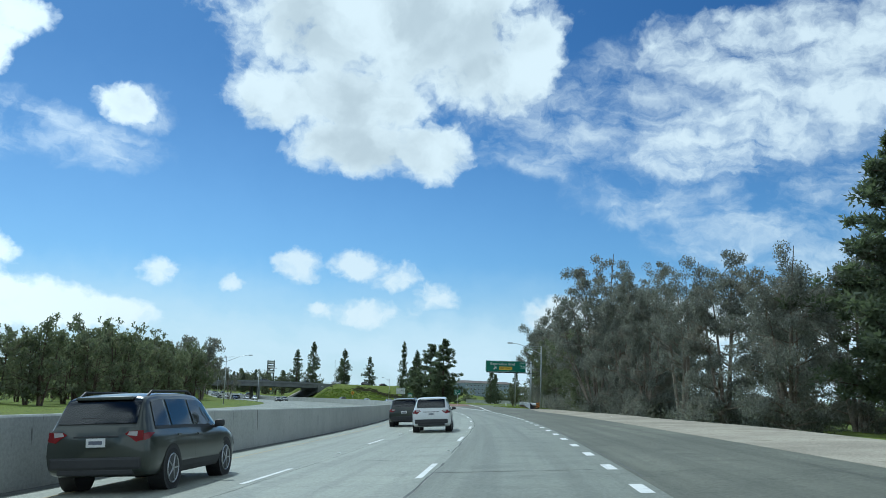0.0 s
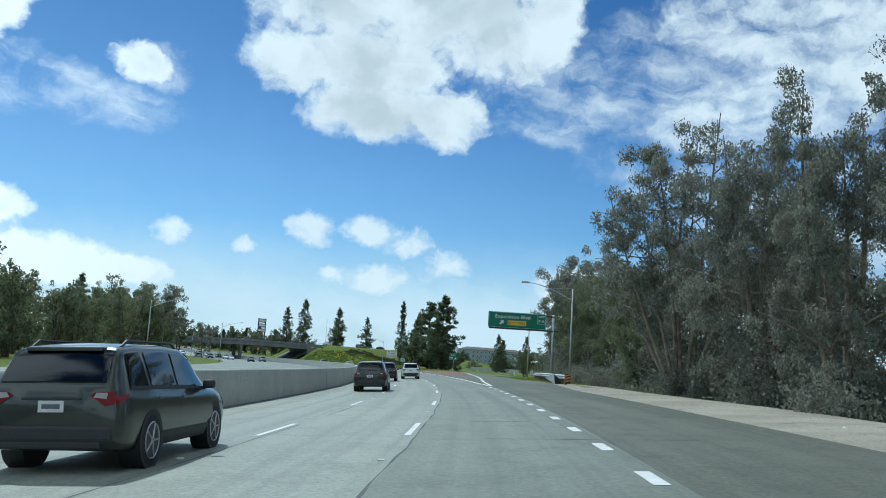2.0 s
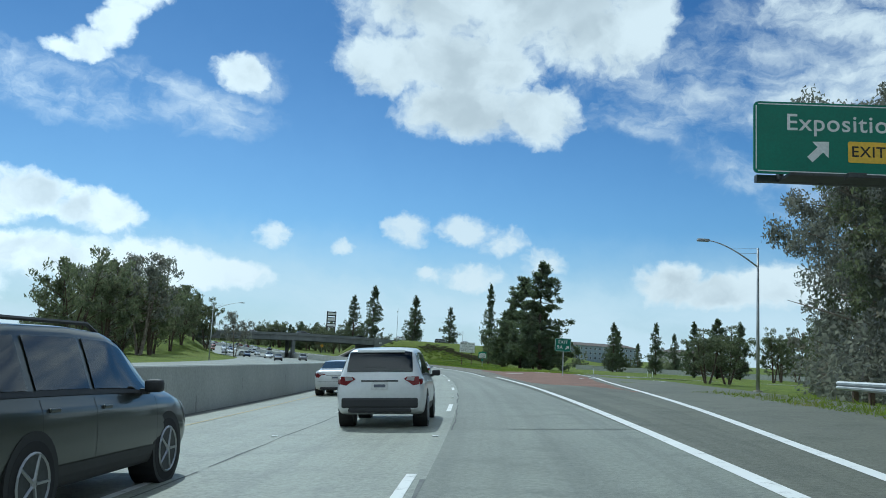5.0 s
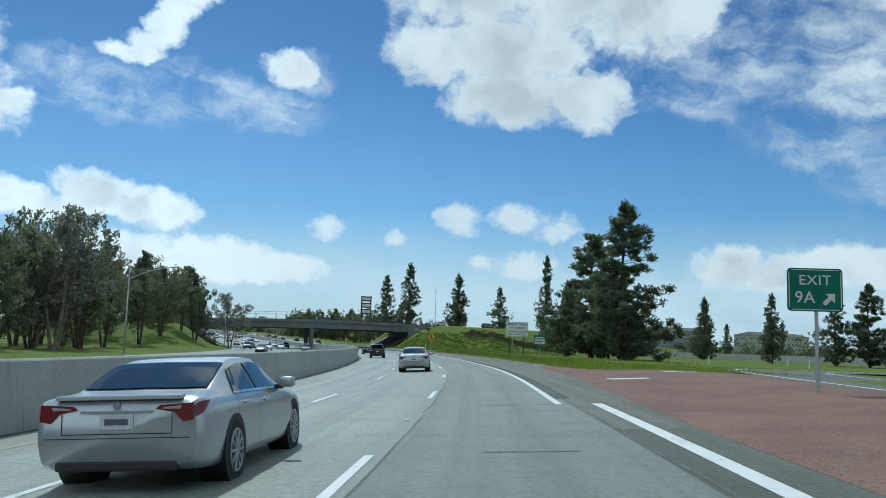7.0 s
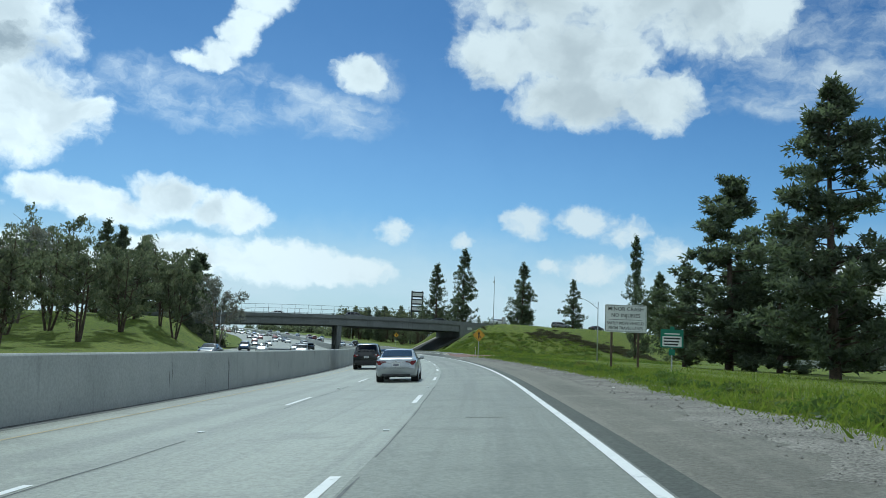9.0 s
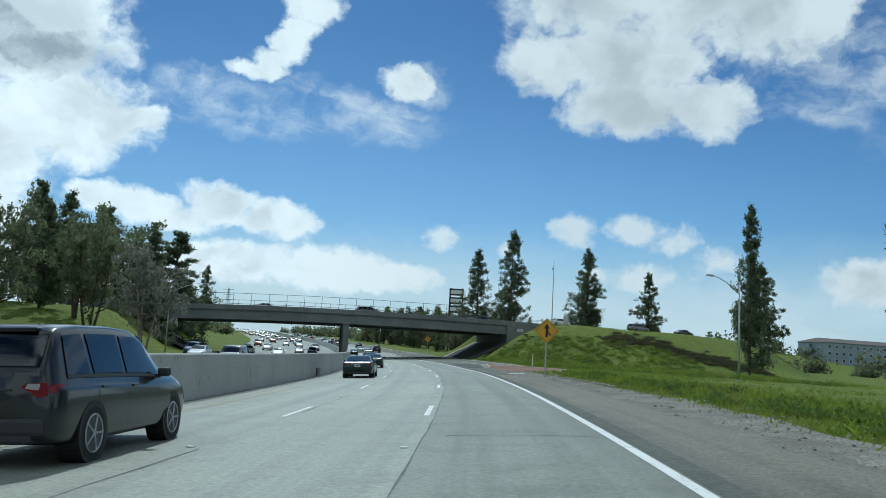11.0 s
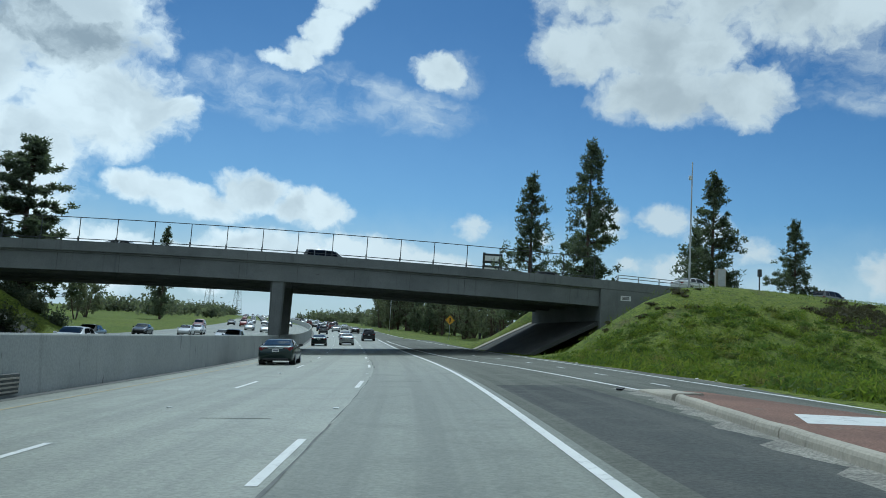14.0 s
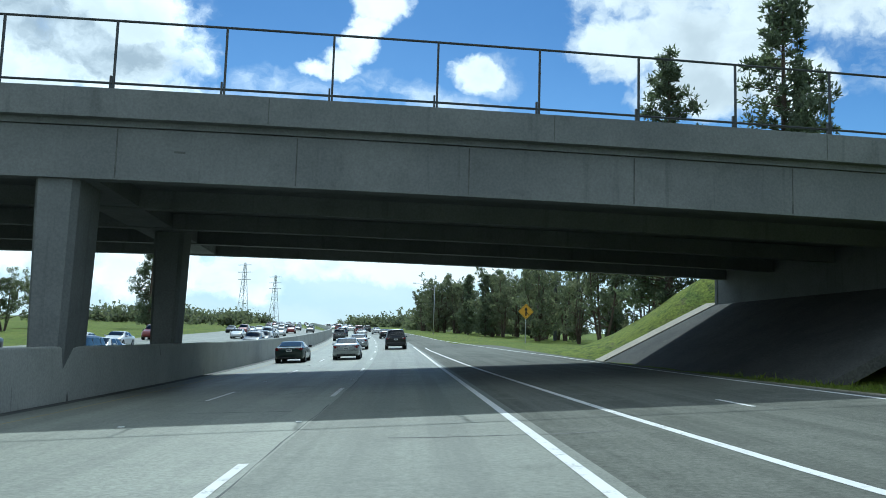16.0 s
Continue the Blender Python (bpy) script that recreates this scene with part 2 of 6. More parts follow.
def concrete(c1, c2, streak, drips=0.0):
    def build(n, vec):
        col = n.mix(n.ramp(n.noise(vec, 0.35, 5, 0.6), 0.3, 0.7), c1, c2)
        stretched = n.add("ShaderNodeMapping", Vector=vec)
        stretched.inputs["Scale"].default_value = (1.6, 1.6, 0.12)
        run = n.ramp(n.noise(stretched.outputs[0], 1.6, 4, 0.6), 0.58, 0.7)
        col = n.mix(n.math("MULTIPLY", run, 0.35), col, streak)
        blot = n.ramp(n.noise(vec, 0.9, 6, 0.7), 0.5, 0.75)
        col = n.mix(n.math("MULTIPLY", blot, 0.35), col, streak)
        thin = n.add("ShaderNodeMapping", Vector=vec)
        thin.inputs["Scale"].default_value = (4.5, 4.5, 0.3)
        drip = n.math("MULTIPLY", n.ramp(n.noise(thin.outputs[0], 1.0, 2, 0.5), 0.66, 0.71), n.ramp(n.noise(vec, 0.7, 3, 0.6), 0.5, 0.56))
        col = n.mix(n.math("MULTIPLY", drip, drips), col, tuple(0.45 * v for v in streak))
        grain = n.noise(vec, 14, 4, 0.6)
        g = n.ramp(grain, 0.3, 0.7, 0.9, 1.1)
        return n.mix(1.0, col, n.add("ShaderNodeCombineXYZ", X=g, Y=g, Z=g).outputs[0], "MULTIPLY"), grain
    return build


M_WALL = material("wall_concrete", concrete((0.45, 0.46, 0.43), (0.385, 0.395, 0.37), (0.25, 0.258, 0.24), 0.9), 0.85, bump=0.25, Specular_IOR_Level=0.15)
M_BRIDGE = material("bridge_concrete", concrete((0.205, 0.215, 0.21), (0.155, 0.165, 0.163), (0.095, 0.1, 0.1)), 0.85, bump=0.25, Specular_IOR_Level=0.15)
M_KERB = material("kerb_concrete", concrete((0.5, 0.46, 0.38), (0.4, 0.37, 0.31), (0.22, 0.2, 0.17)), 0.9, bump=0.3, Specular_IOR_Level=0.15)
M_APRON = material("broken_concrete", speckled((0.3, 0.285, 0.245), (0.2, 0.19, 0.165), 1.6, 20, (0.13, 0.125, 0.11), 0.8), 0.95, bump=0.8)
M_RED = material("red_paving", speckled((0.25, 0.15, 0.115), (0.19, 0.117, 0.092), 0.35, 26, (0.215, 0.17, 0.135), 0.6), 0.9, bump=0.5, Specular_IOR_Level=0.15)
M_GRAVEL = material("gravel", speckled((0.26, 0.245, 0.212), (0.175, 0.165, 0.142), 0.7, 22, (0.32, 0.3, 0.262), 1.0), 0.95, bump=1.0, Specular_IOR_Level=0.15)
# near-black base colour: the deep shade below the overpass is put into it
M_SLOPE_SHADE = material("slope_shade", speckled((0.075, 0.075, 0.07), (0.05, 0.052, 0.05), 0.5, 14, (0.1, 0.095, 0.085), 0.6), 0.95, bump=0.6)
M_DIRT = material("pale_dirt", speckled((0.40, 0.36, 0.29), (0.29, 0.26, 0.21), 0.3, 18, (0.2, 0.17, 0.13), 0.5), 0.95, bump=0.6, Specular_IOR_Level=0.15)


def grass_ground(n, vec):
    broad, mid, fine = n.noise(vec, 0.045, 5, 0.6), n.noise(vec, 0.45, 6, 0.68), n.noise(vec, 6.0, 4, 0.7)
    col = n.mix(n.ramp(broad, 0.3, 0.7), (0.118, 0.162, 0.02), (0.16, 0.19, 0.03))
    col = n.mix(n.ramp(mid, 0.54, 0.74), col, (0.07, 0.112, 0.02))
    col = n.mix(n.ramp(n.noise(vec, 0.16, 6, 0.7), 0.58, 0.76), col, (0.11, 0.085, 0.05))
    col = n.mix(n.ramp(n.noise(vec, 1.7, 5, 0.7), 0.5, 0.66), col, (0.055, 0.085, 0.018))
    col = n.mix(n.ramp(n.noise(vec, 0.8, 6, 0.75), 0.56, 0.7, 0.0, 0.8), col, (0.1, 0.085, 0.055))
    g = n.ramp(fine, 0.25, 0.75, 0.45, 1.45)
    return n.mix(1.0, col, n.add("ShaderNodeCombineXYZ", X=g, Y=g, Z=g).outputs[0], "MULTIPLY"), fine


M_GROUND = material("grass_ground", grass_ground, 0.95, bump=1.0, Specular_IOR_Level=0.15)


def leaf(name, c1, c2, c3, through_light=0.4, glow=(1.2, 1.25, 0.8)):
    m = bpy.data.materials.new(name)
    m.use_nodes = True
    n = Nodes(m.node_tree)
    vec = n.add("ShaderNodeNewGeometry")
    col = n.mix(vec.outputs["Random Per Island"], c1, c2)
    col = n.mix(n.ramp(n.noise(vec.outputs["Position"], 0.45, 4, 0.6), 0.52, 0.72), col, c3)
    bsdf = n.add("ShaderNodeBsdfPrincipled", Base_Color=col, Roughness=0.75)
    bsdf.inputs["Specular IOR Level"].default_value = 0.2
    back = n.add("ShaderNodeBsdfTranslucent", Color=n.mix(1.0, col, glow, "MULTIPLY"))
    both = n.add("ShaderNodeMixShader", i0=through_light, i1=bsdf.outputs[0], i2=back.outputs[0])
    n.add("ShaderNodeOutputMaterial", Surface=both.outputs[0])
    return m


M_EUC = leaf("gum_leaf", (0.125, 0.136, 0.122), (0.272, 0.28, 0.252), (0.225, 0.205, 0.178), 0.5, (1.2, 1.18, 1.0))
M_PINE = leaf("pine_needle", (0.085, 0.108, 0.08), (0.155, 0.18, 0.13), (0.13, 0.14, 0.115), 0.5)
M_BROAD = leaf("broad_leaf", (0.1, 0.12, 0.09), (0.2, 0.213, 0.16), (0.17, 0.162, 0.132), 0.55)
M_BLADE = leaf("grass_blade", (0.13, 0.19, 0.03), (0.2, 0.24, 0.048), (0.25, 0.235, 0.085), 0.5)
M_BRUSH = leaf("dry_brush", (0.065, 0.062, 0.042), (0.12, 0.11, 0.072), (0.075, 0.09, 0.04), 0.35)
M_WEED = leaf("weed_leaf", (0.088, 0.142, 0.035), (0.145, 0.195, 0.055), (0.13, 0.13, 0.06), 0.45)
M_BARK = material("pale_bark", speckled((0.26, 0.22, 0.175), (0.13, 0.105, 0.08), 1.2, 12, (0.36, 0.32, 0.27), 0.6), 0.9, bump=0.6)
M_PBARK = material("pine_bark", speckled((0.11, 0.08, 0.06), (0.06, 0.045, 0.035), 1.6, 14, None, 0.7), 0.95, bump=0.8)

M_STEEL = material("galvanised_steel", speckled((0.5, 0.51, 0.51), (0.38, 0.39, 0.4), 0.8, 20, None, 0.2), 0.5, 0.65)
M_DARKSTEEL = material("dark_steel", speckled((0.07, 0.075, 0.075), (0.045, 0.048, 0.05), 1.5, 25, None, 0.3), 0.55, 0.4)
M_WOOD = material("weathered_post", speckled((0.12, 0.085, 0.055), (0.07, 0.05, 0.035), 2.0, 30, None, 0.5), 0.9)


def plain(name, c, rough=0.5, metal=0.0, vary=0.15, **more):
    return material(name, speckled(c, tuple(v * (1 - vary) for v in c), 0.9, 16, None, vary), rough, metal, **more)


M_SGREEN = plain("sign_green", (0.012, 0.17, 0.105), 0.45)
M_SWHITE = plain("sign_white", (0.75, 0.76, 0.74), 0.45)
M_SYELLOW = plain("sign_yellow", (0.72, 0.38, 0.03), 0.45)
M_SORANGE = plain("sign_amber", (0.78, 0.5, 0.04), 0.45)
M_BLACK = plain("matt_black", (0.015, 0.015, 0.016), 0.6)
M_RUBBER = plain("tyre_rubber", (0.02, 0.02, 0.021), 0.85)
M_RIM = plain("wheel_alloy", (0.42, 0.43, 0.44), 0.35, 0.8)
M_CHROME = plain("chrome", (0.62, 0.63, 0.64), 0.15, 1.0)
M_TRIM = plain("dark_trim", (0.03, 0.031, 0.033), 0.6)
M_CABIN = plain("dark_cabin", (0.02, 0.021, 0.023), 0.8)
M_RED_LENS = plain("red_lens", (0.17, 0.009, 0.012), 0.2)
M_CLEAR_LENS = plain("clear_lens", (0.4, 0.38, 0.38), 0.15)
M_PLATE = plain("number_plate", (0.66, 0.66, 0.65), 0.5)
M_PLATE_BAR = plain("plate_bar", (0.12, 0.13, 0.17), 0.5)


def glass():
    m = bpy.data.materials.new("tinted_glass")
    m.use_nodes = True
    n = Nodes(m.node_tree)
    clear = n.add("ShaderNodeBsdfTransparent", Color=(0.3, 0.34, 0.34, 1))
    gloss = n.add("ShaderNodeBsdfGlossy", Color=(0.95, 0.97, 1.0, 1), Roughness=0.03)
    both = n.add("ShaderNodeMixShader", i0=n.add("ShaderNodeFresnel", IOR=1.6).outputs[0], i1=clear.outputs[0], i2=gloss.outputs[0])
    n.add("ShaderNodeOutputMaterial", Surface=both.outputs[0])
    return m


M_GLASS = glass()
M_STUCCO = material("stucco", concrete((0.46, 0.44, 0.4), (0.38, 0.37, 0.35), (0.28, 0.27, 0.26)), 0.9)
M_STUCCO_BLUE = material("stucco_blue", concrete((0.3, 0.36, 0.4), (0.25, 0.3, 0.34), (0.2, 0.22, 0.24)), 0.9)
M_ROOF = material("roof_tile", speckled((0.16, 0.13, 0.115), (0.1, 0.085, 0.078), 0.6, 8, None, 0.4), 0.9)
M_WINDOW = plain("dark_pane", (0.03, 0.04, 0.05), 0.08)
M_ORANGE = plain("stripe_orange", (0.75, 0.28, 0.03), 0.5)
M_LITTER = plain("pale_litter", (0.7, 0.68, 0.62), 0.8)


def paint(name, c, metal=0.35, rough=0.28):
    return plain(name, c, rough, metal, 0.05, Coat_Weight=0.6, Coat_Roughness=0.06)

# ---- the plan: a curve along the carriageway; s metres ahead, o metres to its right ----
_s = np.arange(-500.0, 1700.5, 1.0)
_q = np.clip(_s, -40, 388)
_h = np.radians(-3.73 + 0.0779 * _q + 9.34e-6 * _q * _q + np.clip(_s - 388, 0, 260) * 0.03)
_x = np.concatenate([[0], np.cumsum(-np.sin((_h[1:] + _h[:-1]) / 2))])
_y = np.concatenate([[0], np.cumsum(np.cos((_h[1:] + _h[:-1]) / 2))])
_x += 11.473 - _x[500]
_y += -13.924 - _y[500]


def heading(s):
    return float(np.interp(s, _s, _h))


def rise(s):
    """Height of the road: level, then climbing beyond the bridge."""
    d = np.clip(np.asarray(s, float) - 400, 0, 900)
    return np.where(d < 70, 0.00015 * d * d, 0.735 + 0.021 * (d - 70)) - np.where(d > 500, 0.000026 * (d - 500) ** 2, 0)


def bank(o):
    """The carriageway leans into its left-hand bend."""
    o = np.asarray(o, float)
    return 0.055 * np.clip(o, -10.6, 10) - 0.012 * np.clip(o - 10, 0, 30)


def P(s, o, z=0.0):
    h = heading(s)
    return Vector((float(np.interp(s, _s, _x)) + o * math.cos(h), float(np.interp(s, _s, _y)) + o * math.sin(h),
                   float(rise(s)) + float(bank(o)) + z))


def at(s, o, z=0.0, turn=0.0):
    """A pose on the plan: local y runs ahead along the road, local x to the right."""
    return Matrix.Translation(P(s, o, z)) @ Matrix.Rotation(heading(s) + radians(turn), 4, "Z")


def plan_of(x, y):
    """s and o of many points."""
    s, o = np.empty_like(x), np.empty_like(x)
    for a in range(0, len(x), 4000):
        px, py = x[a:a + 4000, None], y[a:a + 4000, None]
        k = np.argmin((px - _x) ** 2 + (py - _y) ** 2, axis=1)
        dx, dy = x[a:a + 4000] - _x[k], y[a:a + 4000] - _y[k]
        s[a:a + 4000] = _s[k] - dx * np.sin(_h[k]) + dy * np.cos(_h[k])
        o[a:a + 4000] = dx * np.cos(_h[k]) + dy * np.sin(_h[k])
    return s, o


def line(*pairs):
    """A gently rounded line through pairs of s and value."""
    fine = np.arange(pairs[0][0] - 40, pairs[-1][0] + 41, 1.0)
    raw = np.interp(fine, [p[0] for p in pairs], [p[1] for p in pairs])
    kern = np.hanning(23)
    soft = np.convolve(np.pad(raw, 11, mode="edge"), kern / kern.sum(), "valid")
    return lambda s: float(np.interp(s, fine, soft))


L1 = line((-60, -1.85), (31, -1.75), (45, -1.5), (75, -1.2), (105, -1.05), (172, -1.33), (204, -1.08), (225, -1.3), (240, -1.6), (300, -1.75), (330, -1.85), (346, -2.22), (375, -2.15), (397, -2.45), (430, -2.5))
L2 = line((-60, -5.1), (30, -5.03), (44, -4.6), (75, -4.22), (105, -3.93), (172, -4.5), (204, -4.15), (225, -4.5), (240, -4.92), (300, -5.0), (331, -5.1), (348, -5.5), (377, -5.55), (430, -5.75))
EDGE = line((-60, 1.9), (22, 1.98), (43, 2.18), (75, 2.5), (99, 2.75), (130, 2.5), (183, 1.95), (200, 2.12), (215, 2.1), (236, 1.75), (300, 1.7), (322, 1.66), (346, 1.3), (372, 1.42), (397, 1.4), (430, 1.25))
WALL = line((-60, -9.2), (28, -9.2), (46, -8.85), (80, -8.4), (104, -8.0), (178, -8.45), (204, -8.5), (242, -9.2), (330, -9.35), (359, -10.0), (384, -9.8), (440, -9.8))
WALL_TOP = line((-60, 1.4), (25, 1.38), (50, 1.3), (110, 1.28), (200, 1.37), (240, 1.42), (330, 1.46), (400, 1.5), (480, 1.45))
RAMP_S = [100, 120, 140, 168, 186, 205, 222, 232, 236, 233, 222, 205]
RAMP_O = [2.9, 3.9, 6.1, 8.6, 11.2, 14, 19, 27, 38, 52, 78, 110]

# ---- mesh helpers ----


def mesh_object(name, verts, faces, mat, parent=None, smooth=False):
    me = bpy.data.meshes.new(name)
    me.from_pydata([tuple(v) for v in verts], [], faces)
    me.materials.append(mat)
    if smooth:
        me.shade_smooth()
    ob = new(name, me)
    if parent is not None:
        ob.parent = parent
    return ob


def part(name, bm, mat, parent=None, label="", smooth=False):
    me = bpy.data.meshes.new(name)
    bmesh.ops.recalc_face_normals(bm, faces=bm.faces)
    bm.to_mesh(me)
    bm.free()
    me.materials.append(mat)
    if smooth:
        me.shade_smooth()
    ob = new(name, me)
    if parent is not None:
        ob.parent = parent
    if label:
        ob["label"] = label
    return ob


def thing(name, label, category, m=None, group="", kind=""):
    ob = new(name)
    ob.empty_display_size = 0.2
    if m is not None:
        ob.matrix_world = m
    return tagged(ob, label, category, group, kind)


def box(bm, x0, x1, y0, y1, z0, z1, bevel=0.0, m=None):
    r = bmesh.ops.create_cube(bm, size=1.0)
    for v in r["verts"]:
        v.co = Vector(((x0 + x1) / 2 + v.co.x * (x1 - x0), (y0 + y1) / 2 + v.co.y * (y1 - y0), (z0 + z1) / 2 + v.co.z * (z1 - z0)))
        if m is not None:
            v.co = m @ v.co
    if bevel:
        edges = list({e for v in r["verts"] for e in v.link_edges})
        bmesh.ops.bevel(bm, geom=edges, offset=bevel, segments=2, affect="EDGES", profile=0.6)
    return bm


def boxed(*a, **k):
    return box(bmesh.new(), *a, **k)


def tube(bm, p0, p1, r0, r1=None, seg=8, caps=True):
    p0, p1 = Vector(p0), Vector(p1)
    r1 = r0 if r1 is None else r1
    d = p1 - p0
    if d.length < 1e-6:
        return bm
    rot = d.to_track_quat("Z", "Y").to_matrix()
    rings = []
    for p, r in ((p0, r0), (p1, r1)):
        rings.append([bm.verts.new(p + rot @ Vector((r * math.cos(2 * math.pi * i / seg), r * math.sin(2 * math.pi * i / seg), 0))) for i in range(seg)])
    for i in range(seg):
        j = (i + 1) % seg
        bm.faces.new((rings[0][i], rings[0][j], rings[1][j], rings[1][i]))
    if caps:
        bm.faces.new(rings[0][::-1])
        bm.faces.new(rings[1])
    return bm


def piped(points, r0, r1=None, seg=8):
    """One bent tube through the points."""
    bm, n = bmesh.new(), len(points) - 1
    pts = [Vector(p) for p in points]
    r1 = r0 if r1 is None else r1
    rings = []
    for i, p in enumerate(pts):
        d = (pts[min(i + 1, n)] - pts[max(i - 1, 0)]).normalized()
        rot, r = d.to_track_quat("Z", "Y").to_matrix(), r0 + (r1 - r0) * i / n
        rings.append([bm.verts.new(p + rot @ Vector((r * math.cos(2 * math.pi * q / seg), r * math.sin(2 * math.pi * q / seg), 0))) for q in range(seg)])
    for p, q in zip(rings, rings[1:]):
        for i in range(seg):
            j = (i + 1) % seg
            bm.faces.new((p[i], p[j], q[j], q[i]))
    bm.faces.new(rings[0][::-1])
    bm.faces.new(rings[-1])
    return bm


def strip(name, s_list, left, right, z, mat, cols=1, kind="structure", label="", category=""):
    """A sheet laid along the plan between two offsets (functions of s)."""
    verts, faces = [], []
    for s in s_list:
        a, b = left(s), right(s)
        for c in range(cols + 1):
            verts.append(P(s, a + (b - a) * c / cols, z(s, c / cols) if callable(z) else z))
    w = cols + 1
    for i in range(len(s_list) - 1):
        for c in range(cols):
            k = i * w + c
            faces.append((k, k + 1, k + w + 1, k + w))
    ob = mesh_object(name, verts, faces, mat)
    uv = ob.data.uv_layers.new(name="UVMap")
    flat_uv = [(left(s) + (right(s) - left(s)) * c / cols, s) for s in s_list for c in range(cols + 1)]
    for poly in ob.data.polygons:
        for li in poly.loop_indices:
            uv.data[li].uv = flat_uv[ob.data.loops[li].vertex_index]
    return tagged(ob, label, category, kind=kind)


def k(v):
    return lambda s: v


def span(a, b, step):
    n = max(1, int(math.ceil((b - a) / step)))
    return [a + (b - a) * i / n for i in range(n + 1)]


# ---- ground: one sheet out to the horizon ----


def smooth01(v):
    v = np.clip(v, 0, 1)
    return v * v * (3 - 2 * v)


def cross_mid(o):
    """s of the middle of the street that crosses overhead, which bends away to the right."""
    o = np.asarray(o, float)
    return 422.5 + np.where(o > 25, 0.011 * (o - 25) ** 2, 0.0)


def terrain(s, o):
    base = rise(s) + bank(o) - 0.07
    # right-hand fill of the crossing street
    d = s - cross_mid(np.clip(o, 0, 150))
    under = smooth01((s - 402.5) / 7.5) * smooth01((440 - s) / 6)
    along = smooth01((o - 10.6 - 6.5 * under) / 11.5)
    near = smooth01((d + 42) / 30)
    far = smooth01((44 - d) / 30)
    hill = 7.35 * along * np.minimum(near, far) * smooth01((260 - o) / 100)
    # left-hand fill
    dl = s - 422.5
    hill_l = 6.2 * smooth01((-36 - 9 * smooth01((s - 404) / 6) * smooth01((440 - s) / 6) - o) / 12) * np.minimum(smooth01((dl + 100) / 75), smooth01((42 - dl) / 28)) * smooth01((o + 300) / 100)
    hollow = -0.25 * smooth01((o - 11) / 5) * smooth01((105 - s) / 30)
    return base + np.maximum(hill, hill_l) + hollow


def build_ground():
    def axis(lo, hi, step, ends):
        a = list(np.arange(lo, hi + 0.1, step))
        grow, v = step, lo
        while v > -ends:
            grow *= 1.35
            v -= grow
            a.insert(0, v)
        grow, v = step, a[-1]
        while v < ends:
            grow *= 1.35
            v += grow
            a.append(v)
        return np.array(a)
    xs, ys = axis(-190, 120, 2.6, 4200), axis(-70, 560, 2.6, 4200)
    gx, gy = np.meshgrid(xs, ys)
    x, y = gx.ravel(), gy.ravel()
    s, o = plan_of(x, y)
    wob = np.array([noise.noise((a * 0.11, b * 0.11, 0.0)) + 0.5 * noise.noise((a * 0.35, b * 0.35, 5.0)) for a, b in zip(x, y)])
    z = terrain(s, o) + wob * 0.22 * np.clip(np.maximum((o - 9) / 6, (-34 - o) / 6), 0, 1)
    nx = len(xs)
    faces = [(j * nx + i, j * nx + i + 1, (j + 1) * nx + i + 1, (j + 1) * nx + i) for j in range(len(ys) - 1) for i in range(nx - 1)]
    ob = mesh_object("ground", np.stack([x, y, z], 1), faces, M_GROUND, smooth=True)
    tagged(ob, "green grassy ground with rolling banks beside the freeway", "ground", kind="structure")


def ground_at(s, o):
    return float(terrain(np.array([float(s)]), np.array([float(o)]))[0])


def on_ground(s, o, sink=0.05, turn=0.0):
    p = P(s, o)
    p.z = ground_at(s, o) - sink
    return Matrix.Translation(p) @ Matrix.Rotation(heading(s) + radians(turn), 4, "Z")


build_ground()
FAR = span(-150, 470, 4) + span(480, 1150, 10)
# carriageway, shoulders and the far side
# inner lanes carry the sun's glare as a lighter base colour
strip("road_inner", FAR, lambda s: WALL(s) + 0.02, lambda s: L1(s) + 0.2, 0.0, M_ROAD_GLARE, 3, label="worn inner freeway lanes beside the median wall, coloured paler for sun glare", category="road")
strip("road", FAR, lambda s: L1(s) + 0.2, lambda s: EDGE(s) + 0.25, 0.0, M_ROAD, 2, label="weathered grey freeway carriageway leaning into a bend", category="road")
strip("shoulder_exit_lane", span(-150, 176, 4) + [177], lambda s: EDGE(s) + 0.25,
      lambda s: float(np.interp(s, [-150, 35, 93, 107, 120, 140, 152, 160, 172, 189, 205, 221, 232], [6.8, 6.8, 7.4, 9.0, 9.6, 8.4, 7.6, 6.4, 5.2, 5.2, 5.4, 5.8, 5.4])), 0.0, M_EXIT, 2,
      label="dark asphalt exit lane and shoulder", category="road")
strip("shoulder_worn", [177] + span(180, 318, 3) + [320], lambda s: EDGE(s) + 0.25,
      lambda s: float(np.interp(s, [172, 189, 205, 221, 232, 320], [5.2, 5.2, 5.4, 5.8, 5.4, 5.4])), 0.0, M_WORN, 2, label="worn pale shoulder with gravel broken out of it", category="road")
strip("shoulder", span(320, 480, 4), lambda s: EDGE(s) + 0.25,
      lambda s: float(np.interp(s, [232, 320, 330, 345, 352, 366, 470, 480], [5.4, 5.4, 5.4, 5.8, 8.4, 9.9, 9.6, 6.0])), 0.0, M_SHOULDER, 3,
      label="dark patched asphalt shoulder and merging lanes", category="road")
strip("road_beyond", span(480, 1150, 10), lambda s: EDGE(s) + 0.25, k(6.0), 0.0, M_SHOULDER, 1, label="asphalt shoulder climbing away", category="road")
strip("road_opposite", FAR, k(-33.5), lambda s: WALL(s) - 0.45, 0.0, M_ROAD, 2, label="weathered grey carriageway for oncoming traffic", category="road")
